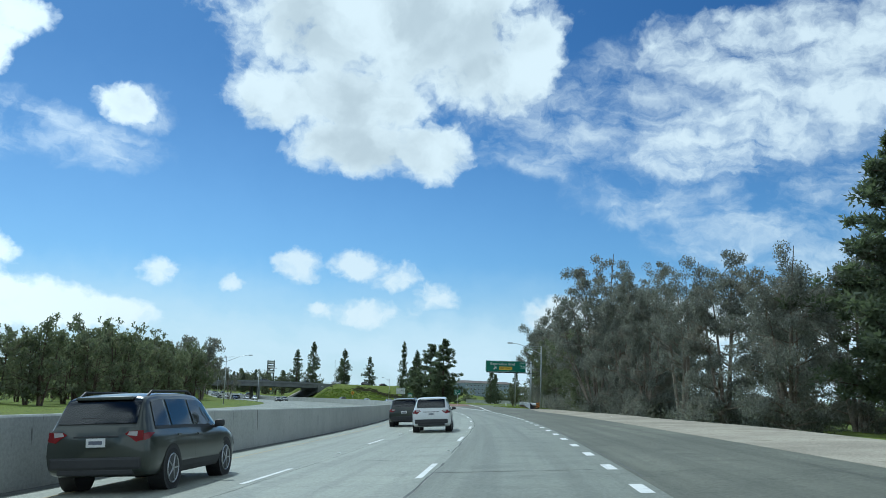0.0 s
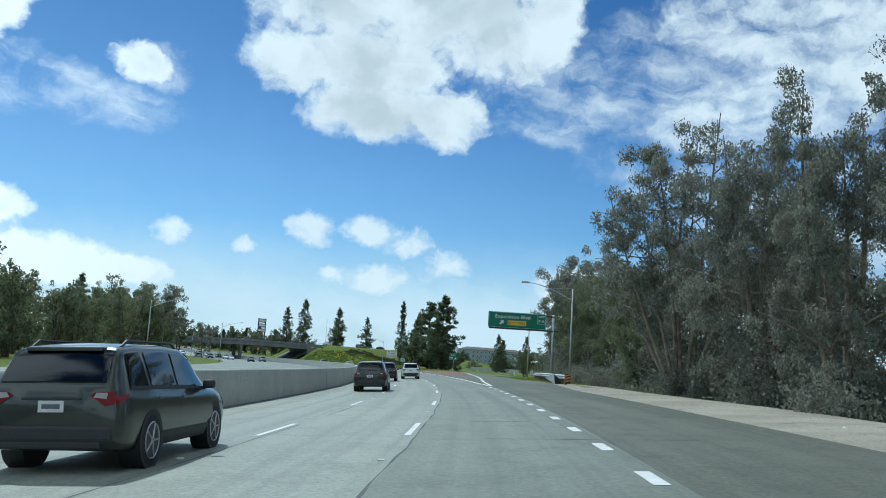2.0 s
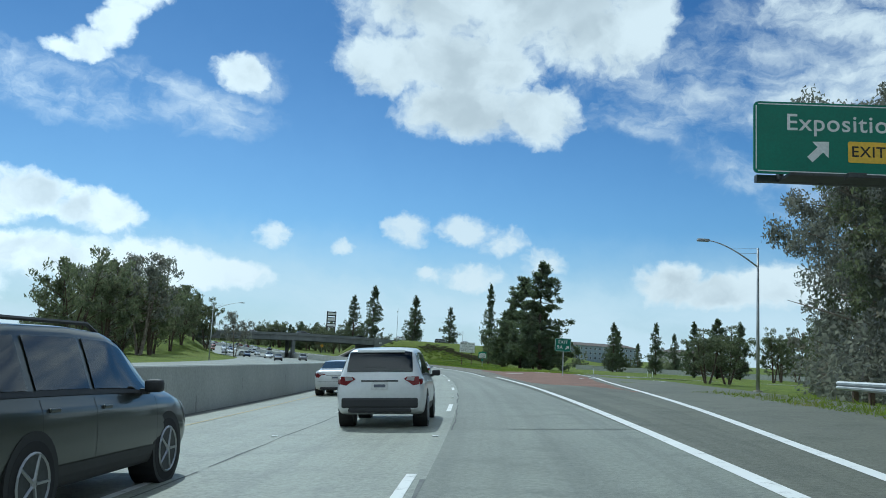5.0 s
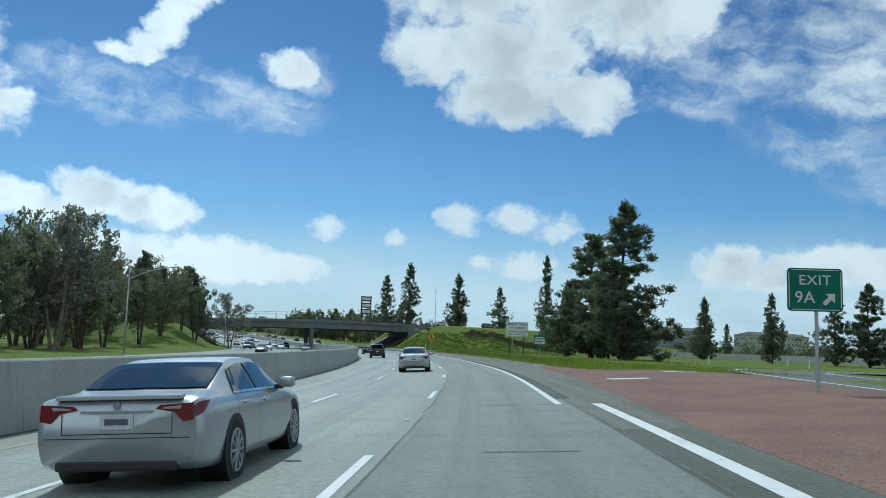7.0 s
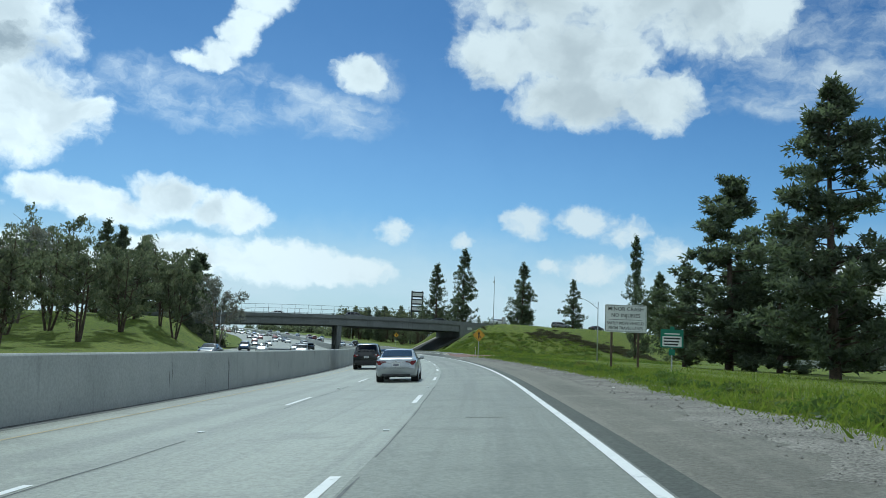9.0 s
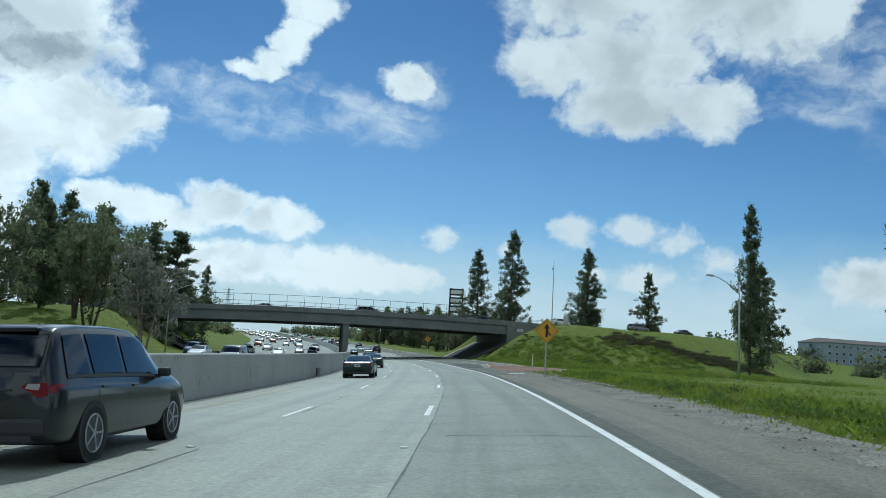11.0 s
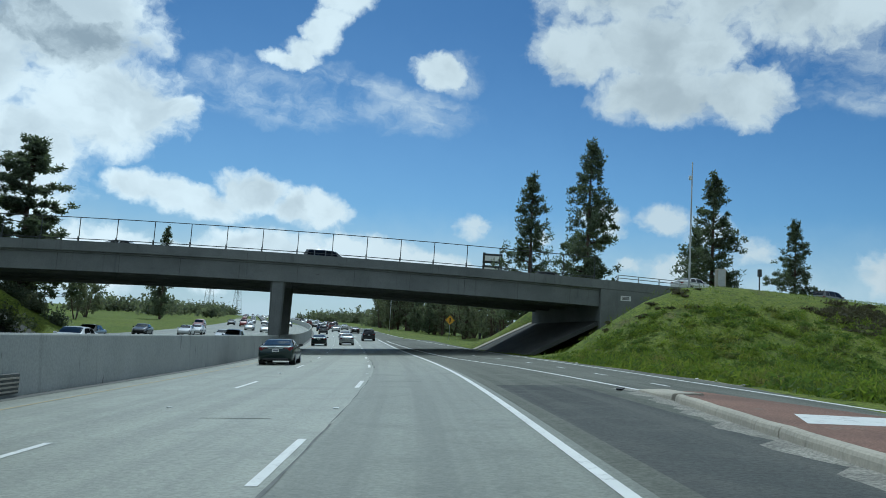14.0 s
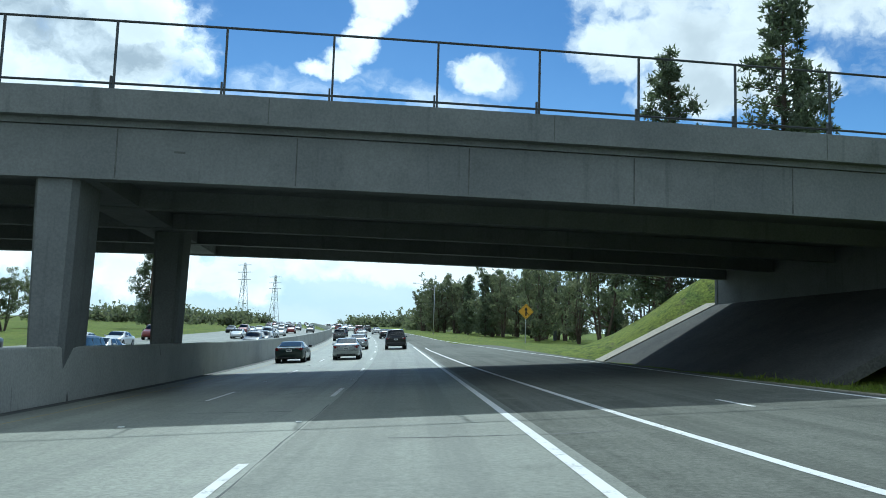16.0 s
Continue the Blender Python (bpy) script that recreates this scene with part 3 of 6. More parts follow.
# exit ramp that swings off to the right
_rv, _rf = [], []
_rp = [P(s, o, 0.004) for s, o in zip(RAMP_S, RAMP_O)]
_fine = []
for i in range(len(_rp) - 1):
    for q in range(6):
        _fine.append(_rp[i].lerp(_rp[i + 1], q / 6))
for _ in range(6):
    _fine = [_fine[0]] + [(_fine[i - 1] + 2 * _fine[i] + _fine[i + 1]) / 4 for i in range(1, len(_fine) - 1)] + [_fine[-1]]
RAMP_LEFT = _fine
RAMP_SIDE = []
for i, p in enumerate(_fine):
    d = (_fine[min(i + 1, len(_fine) - 1)] - _fine[max(i - 1, 0)]).normalized()
    RAMP_SIDE.append(Vector((d.y, -d.x, 0)))


def settle(points, lift):
    """Lay points on the leaning road plane."""
    q = np.array([tuple(p) for p in points])
    s_, o_ = plan_of(q[:, 0], q[:, 1])
    q[:, 2] = rise(s_) + bank(o_) + lift
    return [tuple(v) for v in q]


for p, n_ in zip(RAMP_LEFT, RAMP_SIDE):
    _rv += [p - n_ * 0.5, p + n_ * 3.2, p + n_ * 7.0]
_rv = settle(_rv, 0.003)
for i in range(len(_fine) - 1):
    for c in (0, 1):
        a = 3 * i + c
        _rf.append((a, a + 1, a + 4, a + 3))
tagged(mesh_object("exit_ramp", _rv, _rf, M_EXIT), "dark asphalt exit ramp curving away", "road", kind="structure")


def ramp_line(name, off, width, i0, i1, mat):
    v, f = [], []
    for i in range(i0, i1):
        p, n_ = RAMP_LEFT[i] + Vector((0, 0, 0.006)), RAMP_SIDE[i]
        v += [p + n_ * off, p + n_ * (off + width)]
    v = settle(v, 0.01)
    for i in range(len(v) // 2 - 1):
        f.append((2 * i, 2 * i + 1, 2 * i + 3, 2 * i + 2))
    return tagged(mesh_object(name, v, f, mat), "worn white edge line of the exit ramp", "road marking", kind="structure")


ramp_line("trim_ramp_line_left", 0.0, 0.22, 1, len(_fine), M_WHITE)
ramp_line("trim_ramp_line_right", 5.6, 0.18, 22, len(_fine), M_WHITE)


def ramp_left_o(s):
    return float(np.interp(s, RAMP_S[:8], RAMP_O[:8]))


strip("gore_paving", span(150, 221, 1.5), lambda s: float(np.interp(s, [150, 158, 162, 166, 177, 189, 200, 212, 221], [7.0, 6.0, 4.3, 3.65, 3.6, 3.95, 4.5, 4.6, 5.6])),
      lambda s: max(ramp_left_o(s) - 0.45, 4.8) if s < 203 else float(np.interp(s, [203, 206, 208, 211, 215, 222], [13.0, 10.0, 7.8, 6.7, 6.3, 5.9])), 0.003, M_RED, 4,
      label="faded red-brown paved gore between lane and ramp", category="pavement")


def kerb_o(s):
    """Foot of the island's kerb."""
    return float(np.interp(s, [345, 347, 349, 352.2, 357.7, 361.5], [4.2, 4.4, 4.59, 4.87, 5.49, 5.75]))


def island_z(s, f):
    """The island stands level with its kerb and slopes down to the merging lane."""
    return 0.004 + 0.15 * float(np.interp(s, [344, 345.5, 357.5, 361], [0, 1, 1, 0.2])) * (1 - f) ** 0.7


strip("gore_paving_island", span(326, 344, 2) + span(345, 361, 1), lambda s: float(np.interp(s, [326, 330, 333, 345, 352, 367], [6.4, 4.3, 3.7, 4.7, 5.3, 5.9])) if s < 343.5 else kerb_o(s) + 0.13,
      lambda s: float(np.interp(s, [326, 330.8, 335.6, 339.5, 346, 356, 367], [7.0, 8.65, 10.0, 10.1, 8.9, 8.0, 6.6])), island_z, M_RED, 3,
      label="faded red-brown paved island beside the merging lane", category="pavement")
strip("verge_gravel", span(219, 327, 0.5), lambda s: 4.2 + 0.25 * math.sin(s * 0.9) + 0.2 * math.sin(s * 2.7) + 0.22 * math.sin(s * 5.3),
      lambda s: 6.0 + 0.25 * math.sin(s * 0.31) + 0.15 * math.sin(s * 0.83), 0.0025, M_GRAVEL, 3, label="grey gravel verge with litter", category="ground")
strip("verge_dirt", span(-150, 112, 4), lambda s: float(np.interp(s, [35, 93, 112], [6.75, 7.35, 9.0])), lambda s: 11.9 + 0.5 * math.sin(s * 0.19), 0.004, M_DIRT, 3,
      label="pale bare dirt verge under the trees", category="ground")
strip("verge_dirt_hill", span(366, 412, 3), lambda s: 9.6, lambda s: 10.9 + 0.4 * math.sin(s * 0.5), lambda s, f: 0.01 - 0.08 * f if s > 367 else -0.09, M_DIRT, 2,
      label="bare dirt at the foot of the grassy bank", category="ground")

# ---- median wall ----


def build_wall():
    prof = [(-0.42, -0.1), (-0.42, 0.08), (-0.32, 0.97), (-0.29, 1.0), (-0.11, 1.0), (-0.08, 0.97), (0.0, 0.08), (0.0, -0.1)]
    verts, faces = [], []
    ss = FAR
    for s in ss:
        for dx, dz in prof:
            verts.append(P(s, WALL(s), dz * WALL_TOP(s) if dz > 0.5 else dz) + Vector((dx * math.cos(heading(s)), dx * math.sin(heading(s)), 0)))
    w = len(prof)
    for i in range(len(ss) - 1):
        for c in range(w - 1):
            a = i * w + c
            faces.append((a, a + w, a + w + 1, a + 1))
    tagged(mesh_object("wall_median", verts, faces, M_WALL), "stained pale concrete median wall along the lanes", "wall", kind="structure")


build_wall()
# dark sheet that paints the wall's cast shadow along its foot
strip("trim_wall_shadow", FAR, lambda s: WALL(s) + 0.02, lambda s: WALL(s) + 0.45, 0.006, M_TAR, 1, label="dark strip laid for the wall's shadow along its foot", category="gutter")

# ---- lane markings ----
random.seed(3)


def dash(name, s0, length, o, width, mat=M_WHITE, parent=None, lift=0.0055):
    v, f = [], []
    n_ = max(2, int(length / 1.2))
    for i in range(n_ + 1):
        s = s0 + length * i / n_
        v += [P(s, o(s) + side * width / 2, lift(s, o(s) + side * width / 2) if callable(lift) else lift) for side in (-1, 1)]
    for i in range(n_):
        f.append((2 * i, 2 * i + 1, 2 * i + 3, 2 * i + 2))
    return mesh_object(name, v, f, mat, parent)


def marking(label):
    return thing("trim_lane_marking", label, "road marking", kind="structure")


m_left = marking("broken white lane line, worn")
for i in range(-6, 46):
    s = float(np.interp(i, [-6, 0, 3, 5, 9, 11, 13, 18, 20, 23, 46], [-55, 35, 76.6, 106.7, 174.2, 206.3, 239.4, 318.5, 350, 398.3, 766])) - 3.8
    dash("dash", s, 3.8, L1, 0.13, parent=m_left)
    dash("dash", s - 0.4, 3.7, L2, 0.12, parent=m_left)
    for o in (L1(s + 9.2), L2(s + 8.8)):
        bm = boxed(-0.055, 0.055, -0.05, 0.05, 0.0, 0.02, 0.008)
        bm.transform(at(s + 9.0, o, 0.002))
        part("reflector", bm, M_SWHITE, m_left, "small white raised pavement marker")
m_exit = marking("short wide white dashes before the exit")
s = 64.5 - 28 * 4.3
while s < 101:
    dash("dash", s, 1.35, EDGE, 0.22, parent=m_exit)
    s += 4.3
m_solid = marking("solid white edge line")
dash("edge_line", 183, 290, lambda s: EDGE(s), 0.16, parent=m_solid)
dash("edge_line", 103.6, 79.4, lambda s: float(np.interp(s, [103.6, 112, 160, 183], [2.95, 2.85, 2.95, 2.85])), 0.24, parent=m_solid)
dash("edge_line", 358, 110, lambda s: float(np.interp(s, [355, 371, 380, 388, 396, 403, 430, 460], [6.1, 5.45, 5.0, 4.3, 3.65, 3.4, 2.7, 2.2])), 0.16, parent=m_solid)
dash("edge_line", 352, 300, lambda s: float(np.interp(s, [350, 366, 380, 402, 440, 500], [8.9, 8.9, 9.1, 9.3, 9.1, 5.8])), 0.14, parent=m_solid)
for s in (356, 363.5, 371, 378.5, 386, 395, 404):
    dash("dash", s, 1.9, lambda s: float(np.interp(s, [380, 392, 404, 430], [7.3, 7.0, 6.2, 6.0])), 0.11, parent=m_solid)
m_yellow = marking("worn yellow edge line beside the wall")
dash("edge_line", -60, 900, lambda s: WALL(s) + 1.35, 0.09, M_YELLOW_LINE, parent=m_yellow)
dash("edge_line", 328, 18, lambda s: float(np.interp(s, [328, 330.8, 335.6, 339.5, 346], [7.6, 8.6, 9.95, 10.05, 8.85])), 0.12, parent=m_solid)
tagged(dash("trim_gore_bar", 322.8, 0.8, k(4.0), 1.1), "white paint bar on the shoulder", "road marking", kind="structure")
# slabs of paint in the gore
for s, o in ((196, 5.6), (203, 9.5), (176, 8.8)):
    tagged(dash("trim_gore_bar", s, 0.9, k(o + 0.6), 1.6), "white paint bar on the gore", "road marking", kind="structure")

tagged(dash("trim_gore_bar", 351.0, 1.9, lambda s: 6.3 + 0.35 * (s - 351.0), 1.7, lift=lambda s, o: 0.006 + island_z(s, (o - kerb_o(s) - 0.13) / (float(np.interp(s, [346, 356], [8.9, 8.0])) - kerb_o(s) - 0.13))),
       "white paint bar on the gore", "road marking", kind="structure")

# tar seams, cracks and patches
def crack(s0, s1, o, amp, width, seed):
    rnd = random.Random(seed)
    ph = [rnd.uniform(0, 6) for _ in range(3)]
    return strip("trim_crack", span(s0, s1, 0.8), lambda s: o(s) + amp * (math.sin(s * 0.7 + ph[0]) + 0.5 * math.sin(s * 2.3 + ph[1])) - width / 2 * (0.6 + 0.4 * math.sin(s * 1.7 + ph[2])),
                 lambda s: o(s) + amp * (math.sin(s * 0.7 + ph[0]) + 0.5 * math.sin(s * 2.3 + ph[1])) + width / 2 * (0.6 + 0.4 * math.sin(s * 1.1 + ph[2])),
                 0.004, M_TAR, 1, label="dark tar-sealed seam in the road", category="crack")


crack_rnd = random.Random(12)
for base, last, width in ((lambda s: L1(s) + 0.2, 420, 0.06), (lambda s: L2(s) + 0.2, 320, 0.05), (lambda s: EDGE(s) + 0.33, 185, 0.07), (lambda s: EDGE(s) + 3.9, 160, 0.05)):
    s = -60.0
    while s < last:
        e = s + crack_rnd.uniform(4, 26)
        shift = crack_rnd.uniform(-0.05, 0.05)
        crack(s, e, lambda q, g=base, d=shift: g(q) + d, crack_rnd.uniform(0.008, 0.03), width * crack_rnd.uniform(0.45, 1.3), crack_rnd.randint(0, 999))
        s = e + crack_rnd.uniform(0.0, 9.0)
strip("trim_edge_band", span(185, 345, 4), lambda s: EDGE(s) + 0.12, lambda s: EDGE(s) + 0.5, 0.0015, M_BAND, 1, label="dark band of newer asphalt beside the edge line", category="patch")


def crack_across(s0, a, b, seed):
    """A thin ragged crack from side to side."""
    r = random.Random(seed)
    n_ = max(3, int(abs(b - a) / 0.25))
    v, f, drift = [], [], 0.0
    for i in range(n_ + 1):
        o = a + (b - a) * i / n_
        drift += r.uniform(-0.05, 0.05)
        w = r.uniform(0.012, 0.05)
        v += [P(s0 + drift - w, o, 0.0042), P(s0 + drift + w, o, 0.0042)]
    for i in range(n_):
        f.append((2 * i, 2 * i + 1, 2 * i + 3, 2 * i + 2))
    tagged(mesh_object("trim_crack", v, f, M_TAR), "thin dark crack across the lane", "crack", kind="structure")


rnd = random.Random(9)
s = -20.0
while s < 440:
    a = L1(s) + rnd.uniform(0.1, 2.2)
    b = EDGE(s) - rnd.uniform(-0.2, 1.2)
    if rnd.random() < 0.25:
        b = EDGE(s) + rnd.uniform(0.5, 2.4)
    if rnd.random() < 0.3:
        a, b = L2(s) + rnd.uniform(0.1, 1.5), L1(s) - rnd.uniform(0.1, 1.2)
    crack_across(s, a, b, rnd.randint(0, 9999))
    s += rnd.uniform(4, 13)
for s0, s1, o0, o1 in ((342.5, 364, 2.0, 4.45),):
    strip("trim_patch", span(s0, s1, 2), k(o0), lambda s, q=o1: q, 0.0018, M_PATCH_SHADE, 2, label="newer dark asphalt patch", category="patch")


# kerb at the island
def build_kerb():
    """Cast kerb with an upright face; it dips to a low broken slab at its far end."""
    holder = thing("kerb", "pale cracked concrete kerb along the red island", "kerb", kind="structure")
    pieces = [(344.0, 346.9), (346.93, 350.3), (350.33, 353.6), (353.64, 357.4), (357.75, 361.4)]
    for n_, (a, b) in enumerate(pieces):
        verts, faces = [], []
        ss = span(a, b, 0.9)
        low = n_ == len(pieces) - 1
        for s in ss:
            h = float(np.interp(s, [344, 345.5, 357.5, 361.4], [0.06, 0.17, 0.165, 0.045])) + 0.006 * math.sin(s * 2.1 + n_)
            back = 0.75 if low else 0.17
            prof = [(-0.035, -0.02), (-0.025, h * 0.55), (-0.005, h - 0.025), (0.03, h), (back - 0.02, h + 0.004), (back, h - 0.02), (back, -0.02)]
            for dx, dz in prof:
                verts.append(P(s, kerb_o(s) + dx + 0.012 * math.sin(s * 3.3 + n_), dz))
        w = 7
        for i in range(len(ss) - 1):
            for c in range(w - 1):
                q = i * w + c
                faces.append((q, q + w, q + w + 1, q + 1))
        faces.append(tuple(range(w)))
        faces.append(tuple(range(len(verts) - 1, len(verts) - 1 - w, -1)))
        mesh_object("kerb_stone", verts, faces, M_KERB, holder)


build_kerb()
strip("trim_kerb_apron", span(344, 362.5, 0.5), lambda s: kerb_o(s) - 0.42 + 0.13 * math.sin(s * 2.3) + 0.1 * math.sin(s * 5.1 + 1) + 0.06 * math.sin(s * 9.7), lambda s: kerb_o(s) + 0.02,
      0.0028, M_APRON, 1, label="broken pale concrete gutter along the kerb foot", category="gutter")

# ---- overpass ----


BRIDGE_TURN = 3.5


def arch(x):
    """The overpass sags a little towards both ends."""
    return -0.0006 * (x + 4) ** 2 if x < -4 else -0.00045 * (x + 4) ** 2


def beam(x0, x1, y0, y1, z0, z1, step=3.0):
    """A long bar across the freeway that follows the arch."""
    bm, rings = bmesh.new(), []
    for x in span(x0, x1, step):
        a = arch(x)
        rings.append([bm.verts.new(v) for v in ((x, y0, z0 + a), (x, y1, z0 + a), (x, y1, z1 + a), (x, y0, z1 + a))])
    for p, q in zip(rings, rings[1:]):
        for i in range(4):
            j = (i + 1) % 4
            bm.faces.new((p[i], p[j], q[j], q[i]))
    bm.faces.new(rings[0])
    bm.faces.new(rings[-1][::-1])
    return bm


def build_bridge():
    m = Matrix.Translation(P(411, 0) - Vector((0, 0, float(rise(411))))) @ Matrix.Rotation(heading(417) + radians(BRIDGE_TURN), 4, "Z")
    b = thing("overpass", "grey concrete girder overpass with shaded soffit over the freeway", "bridge", m)
    x0, x1 = -46.0, 18.6
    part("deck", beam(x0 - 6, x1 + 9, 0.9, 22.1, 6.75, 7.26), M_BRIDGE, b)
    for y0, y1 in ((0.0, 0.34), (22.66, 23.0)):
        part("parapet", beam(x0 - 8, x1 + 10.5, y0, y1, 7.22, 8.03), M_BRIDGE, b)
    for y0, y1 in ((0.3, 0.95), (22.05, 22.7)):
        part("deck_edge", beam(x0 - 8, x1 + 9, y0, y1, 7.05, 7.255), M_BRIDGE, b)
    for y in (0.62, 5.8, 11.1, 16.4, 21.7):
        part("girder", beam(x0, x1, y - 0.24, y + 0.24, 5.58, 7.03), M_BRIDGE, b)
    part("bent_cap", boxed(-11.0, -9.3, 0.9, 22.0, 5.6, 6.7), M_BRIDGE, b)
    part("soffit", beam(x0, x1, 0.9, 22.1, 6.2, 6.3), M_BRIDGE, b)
    # diaphragm ribs show as faint vertical marks on the outer girder
    for x in np.arange(x0 + 3.0, x1, 4.9):
        part("girder_joint", boxed(x - 0.02, x + 0.02, 0.372, 0.385, 5.62 + arch(x), 7.0 + arch(x)), M_TAR, b)
    for cx, y, deep in ((-10.3, 1.75, 1.2), (-9.75, 13.2, 0.95)):
        bm = bmesh.new()
        for sx, sy, z in ((0.6, deep, 5.6), (0.46, deep * 0.9, -0.9)):
            for px, py in ((-1, -0.8), (-0.75, -1), (0.75, -1), (1, -0.8), (1, 0.8), (0.75, 1), (-0.75, 1), (-1, 0.8)):
                bm.verts.new((cx + px * sx, y + py * sy, z))
        bm.verts.ensure_lookup_table()
        for i in range(8):
            bm.faces.new([bm.verts[q] for q in (i, (i + 1) % 8, 8 + (i + 1) % 8, 8 + i)])
        part("column", bm, M_BRIDGE, b)
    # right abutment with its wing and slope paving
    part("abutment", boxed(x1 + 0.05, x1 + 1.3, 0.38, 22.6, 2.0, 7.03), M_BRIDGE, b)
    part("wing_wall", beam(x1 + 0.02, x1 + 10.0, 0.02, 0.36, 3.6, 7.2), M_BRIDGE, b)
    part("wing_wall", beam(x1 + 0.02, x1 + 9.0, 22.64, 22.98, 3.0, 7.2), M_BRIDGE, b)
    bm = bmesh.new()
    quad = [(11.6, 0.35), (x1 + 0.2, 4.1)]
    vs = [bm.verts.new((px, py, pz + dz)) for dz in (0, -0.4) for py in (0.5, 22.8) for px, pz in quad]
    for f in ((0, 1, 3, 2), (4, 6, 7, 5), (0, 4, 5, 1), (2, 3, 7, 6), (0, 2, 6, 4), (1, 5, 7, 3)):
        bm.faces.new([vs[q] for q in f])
    # the deck's shade on this slope is darkened into its colour
    part("slope_paving", bm, M_SLOPE_SHADE, b, "slope paving under the bridge end, coloured dark for the deck's shade")
    # far strip of the paving: sunlight on the concrete is given as paler colour
    bm = bmesh.new()
    vs = [bm.verts.new((px, py, pz + dz)) for dz in (0.06, -0.4) for py in (22.82, 24.6) for px, pz in quad]
    for f in ((0, 1, 3, 2), (4, 6, 7, 5), (0, 4, 5, 1), (2, 3, 7, 6), (0, 2, 6, 4), (1, 5, 7, 3)):
        bm.faces.new([vs[q] for q in f])
    part("slope_sunlit_edge", bm, M_KERB, b, "concrete far edge of the slope paving, coloured pale as sunlit")
    part("abutment", boxed(x0 - 1.3, x0 - 0.05, 0.38, 22.6, -0.5, 7.03), M_BRIDGE, b)
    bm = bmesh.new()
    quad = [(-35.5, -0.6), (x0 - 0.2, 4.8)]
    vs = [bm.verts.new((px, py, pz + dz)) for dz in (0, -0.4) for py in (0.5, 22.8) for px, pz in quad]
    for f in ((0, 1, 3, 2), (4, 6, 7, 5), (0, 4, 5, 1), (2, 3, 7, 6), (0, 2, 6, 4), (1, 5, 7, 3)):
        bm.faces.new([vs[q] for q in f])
    # patch asphalt's dark colour stands in for the shade under the deck
    part("slope_paving", bm, M_PATCH_SHADE, b, "concrete slope paving under the bridge end, coloured dark for shade")
    part("plaque", boxed(x1 + 1.9, x1 + 2.9, -0.02, 0.018, 6.0, 6.45), M_SWHITE, b, "small white bridge number plaque")
    for i, z in enumerate((6.32, 6.22, 6.12)):
        part("plaque_bar", boxed(x1 + 2.05, x1 + 2.7, -0.026, -0.021, z - 0.025, z + 0.025), M_TRIM, b)
    # joints and stains in the face
    for x in (-40, -31, -22, -13, -4.6, 3.5, 11.8):
        part("parapet_joint", boxed(x - 0.015, x + 0.015, -0.006, 0.002, 7.25 + arch(x), 8.0 + arch(x)), M_TAR, b)
    part("spall", boxed(-7.15, -6.85, -0.006 + 0.38, 0.384, 6.38, 6.44), M_TAR, b, "dark spalled gash in the girder face")
    # railings on both parapets
    for side, y in (("near", 0.17), ("far", 22.83)):
        f = thing("bridge_railing", "tall dark steel rail fence on the overpass parapet", "railing", m, group="overpass railings")
        x = x0 - 4.57
        tops = []
        while x < x1 + 0.2:
            a = arch(x)
            tops.append((x, y, a))
            part("post", boxed(x - 0.03, x + 0.03, y - 0.03, y + 0.03, 8.0 + a, 10.02 + a), M_DARKSTEEL, f)
            part("bracket", boxed(x - 0.1, x - 0.05, y - 0.05, y + 0.05, 8.03 + a, 8.42 + a), M_DARKSTEEL, f)
            x += 2.98
        for z in (10.0, 8.22):
            part("rail", piped([(px, py, z + pa) for px, py, pa in tops], 0.035, seg=6), M_DARKSTEEL, f)
        g = thing("parapet_rail", "low pale steel handrail past the end of the fence", "railing", m, group="overpass handrails")
        ends = [(x1 + 1.6 + i * 2, arch(x1 + 1.6 + i * 2)) for i in range(5)]
        for px, a in ends:
            part("post", boxed(px, px + 0.08, y - 0.04, y + 0.04, 8.03 + a, 8.62 + a), M_STEEL, g)
        for z in (8.6, 8.34):
            part("rail", piped([(px, y, z + a) for px, a in ends], 0.04, seg=6), M_STEEL, g)


build_bridge()

# ---- trees ----


def leaves(name, centres, ways, lengths, widths, mat, parent, seed=0):
    """Many small pointed leaves."""
    rg = np.random.default_rng(seed)
    n_ = len(centres)
    ways = ways / (np.linalg.norm(ways, axis=1, keepdims=True) + 1e-9)
    side = np.cross(ways, rg.normal(size=(n_, 3)))
    side /= np.linalg.norm(side, axis=1, keepdims=True) + 1e-9
    L, W = lengths[:, None], widths[:, None]
    foot = centres - ways * L / 2
    v = np.stack([foot + side * W * 0.75, centres + ways * L / 2, foot - side * W * 0.75], 1).reshape(-1, 3)
    me = bpy.data.meshes.new(name)
    me.vertices.add(3 * n_)
    me.vertices.foreach_set("co", v.ravel())
    me.loops.add(3 * n_)
    me.loops.foreach_set("vertex_index", np.arange(3 * n_))
    me.polygons.add(n_)
    me.polygons.foreach_set("loop_start", np.arange(0, 3 * n_, 3))
    me.materials.append(mat)
    me.update(calc_edges=True)
    ob = new(name, me)
    ob.parent = parent
    return ob


def limb(bm, p0, p1, r0, r1, rnd, bend=0.12, n_=4, seg=6):
    p0, p1 = Vector(p0), Vector(p1)
    L = (p1 - p0).length
    off = Vector((rnd.uniform(-1, 1), rnd.uniform(-1, 1), rnd.uniform(-0.3, 0.6))) * L * bend
    last = p0
    for i in range(1, n_ + 1):
        t = i / n_
        q = p0.lerp(p1, t) + off * 4 * t * (1 - t) * 0.5
        tube(bm, last, q, r0 + (r1 - r0) * (i - 1) / n_, r0 + (r1 - r0) * t, seg, False)
        last = q
    return last


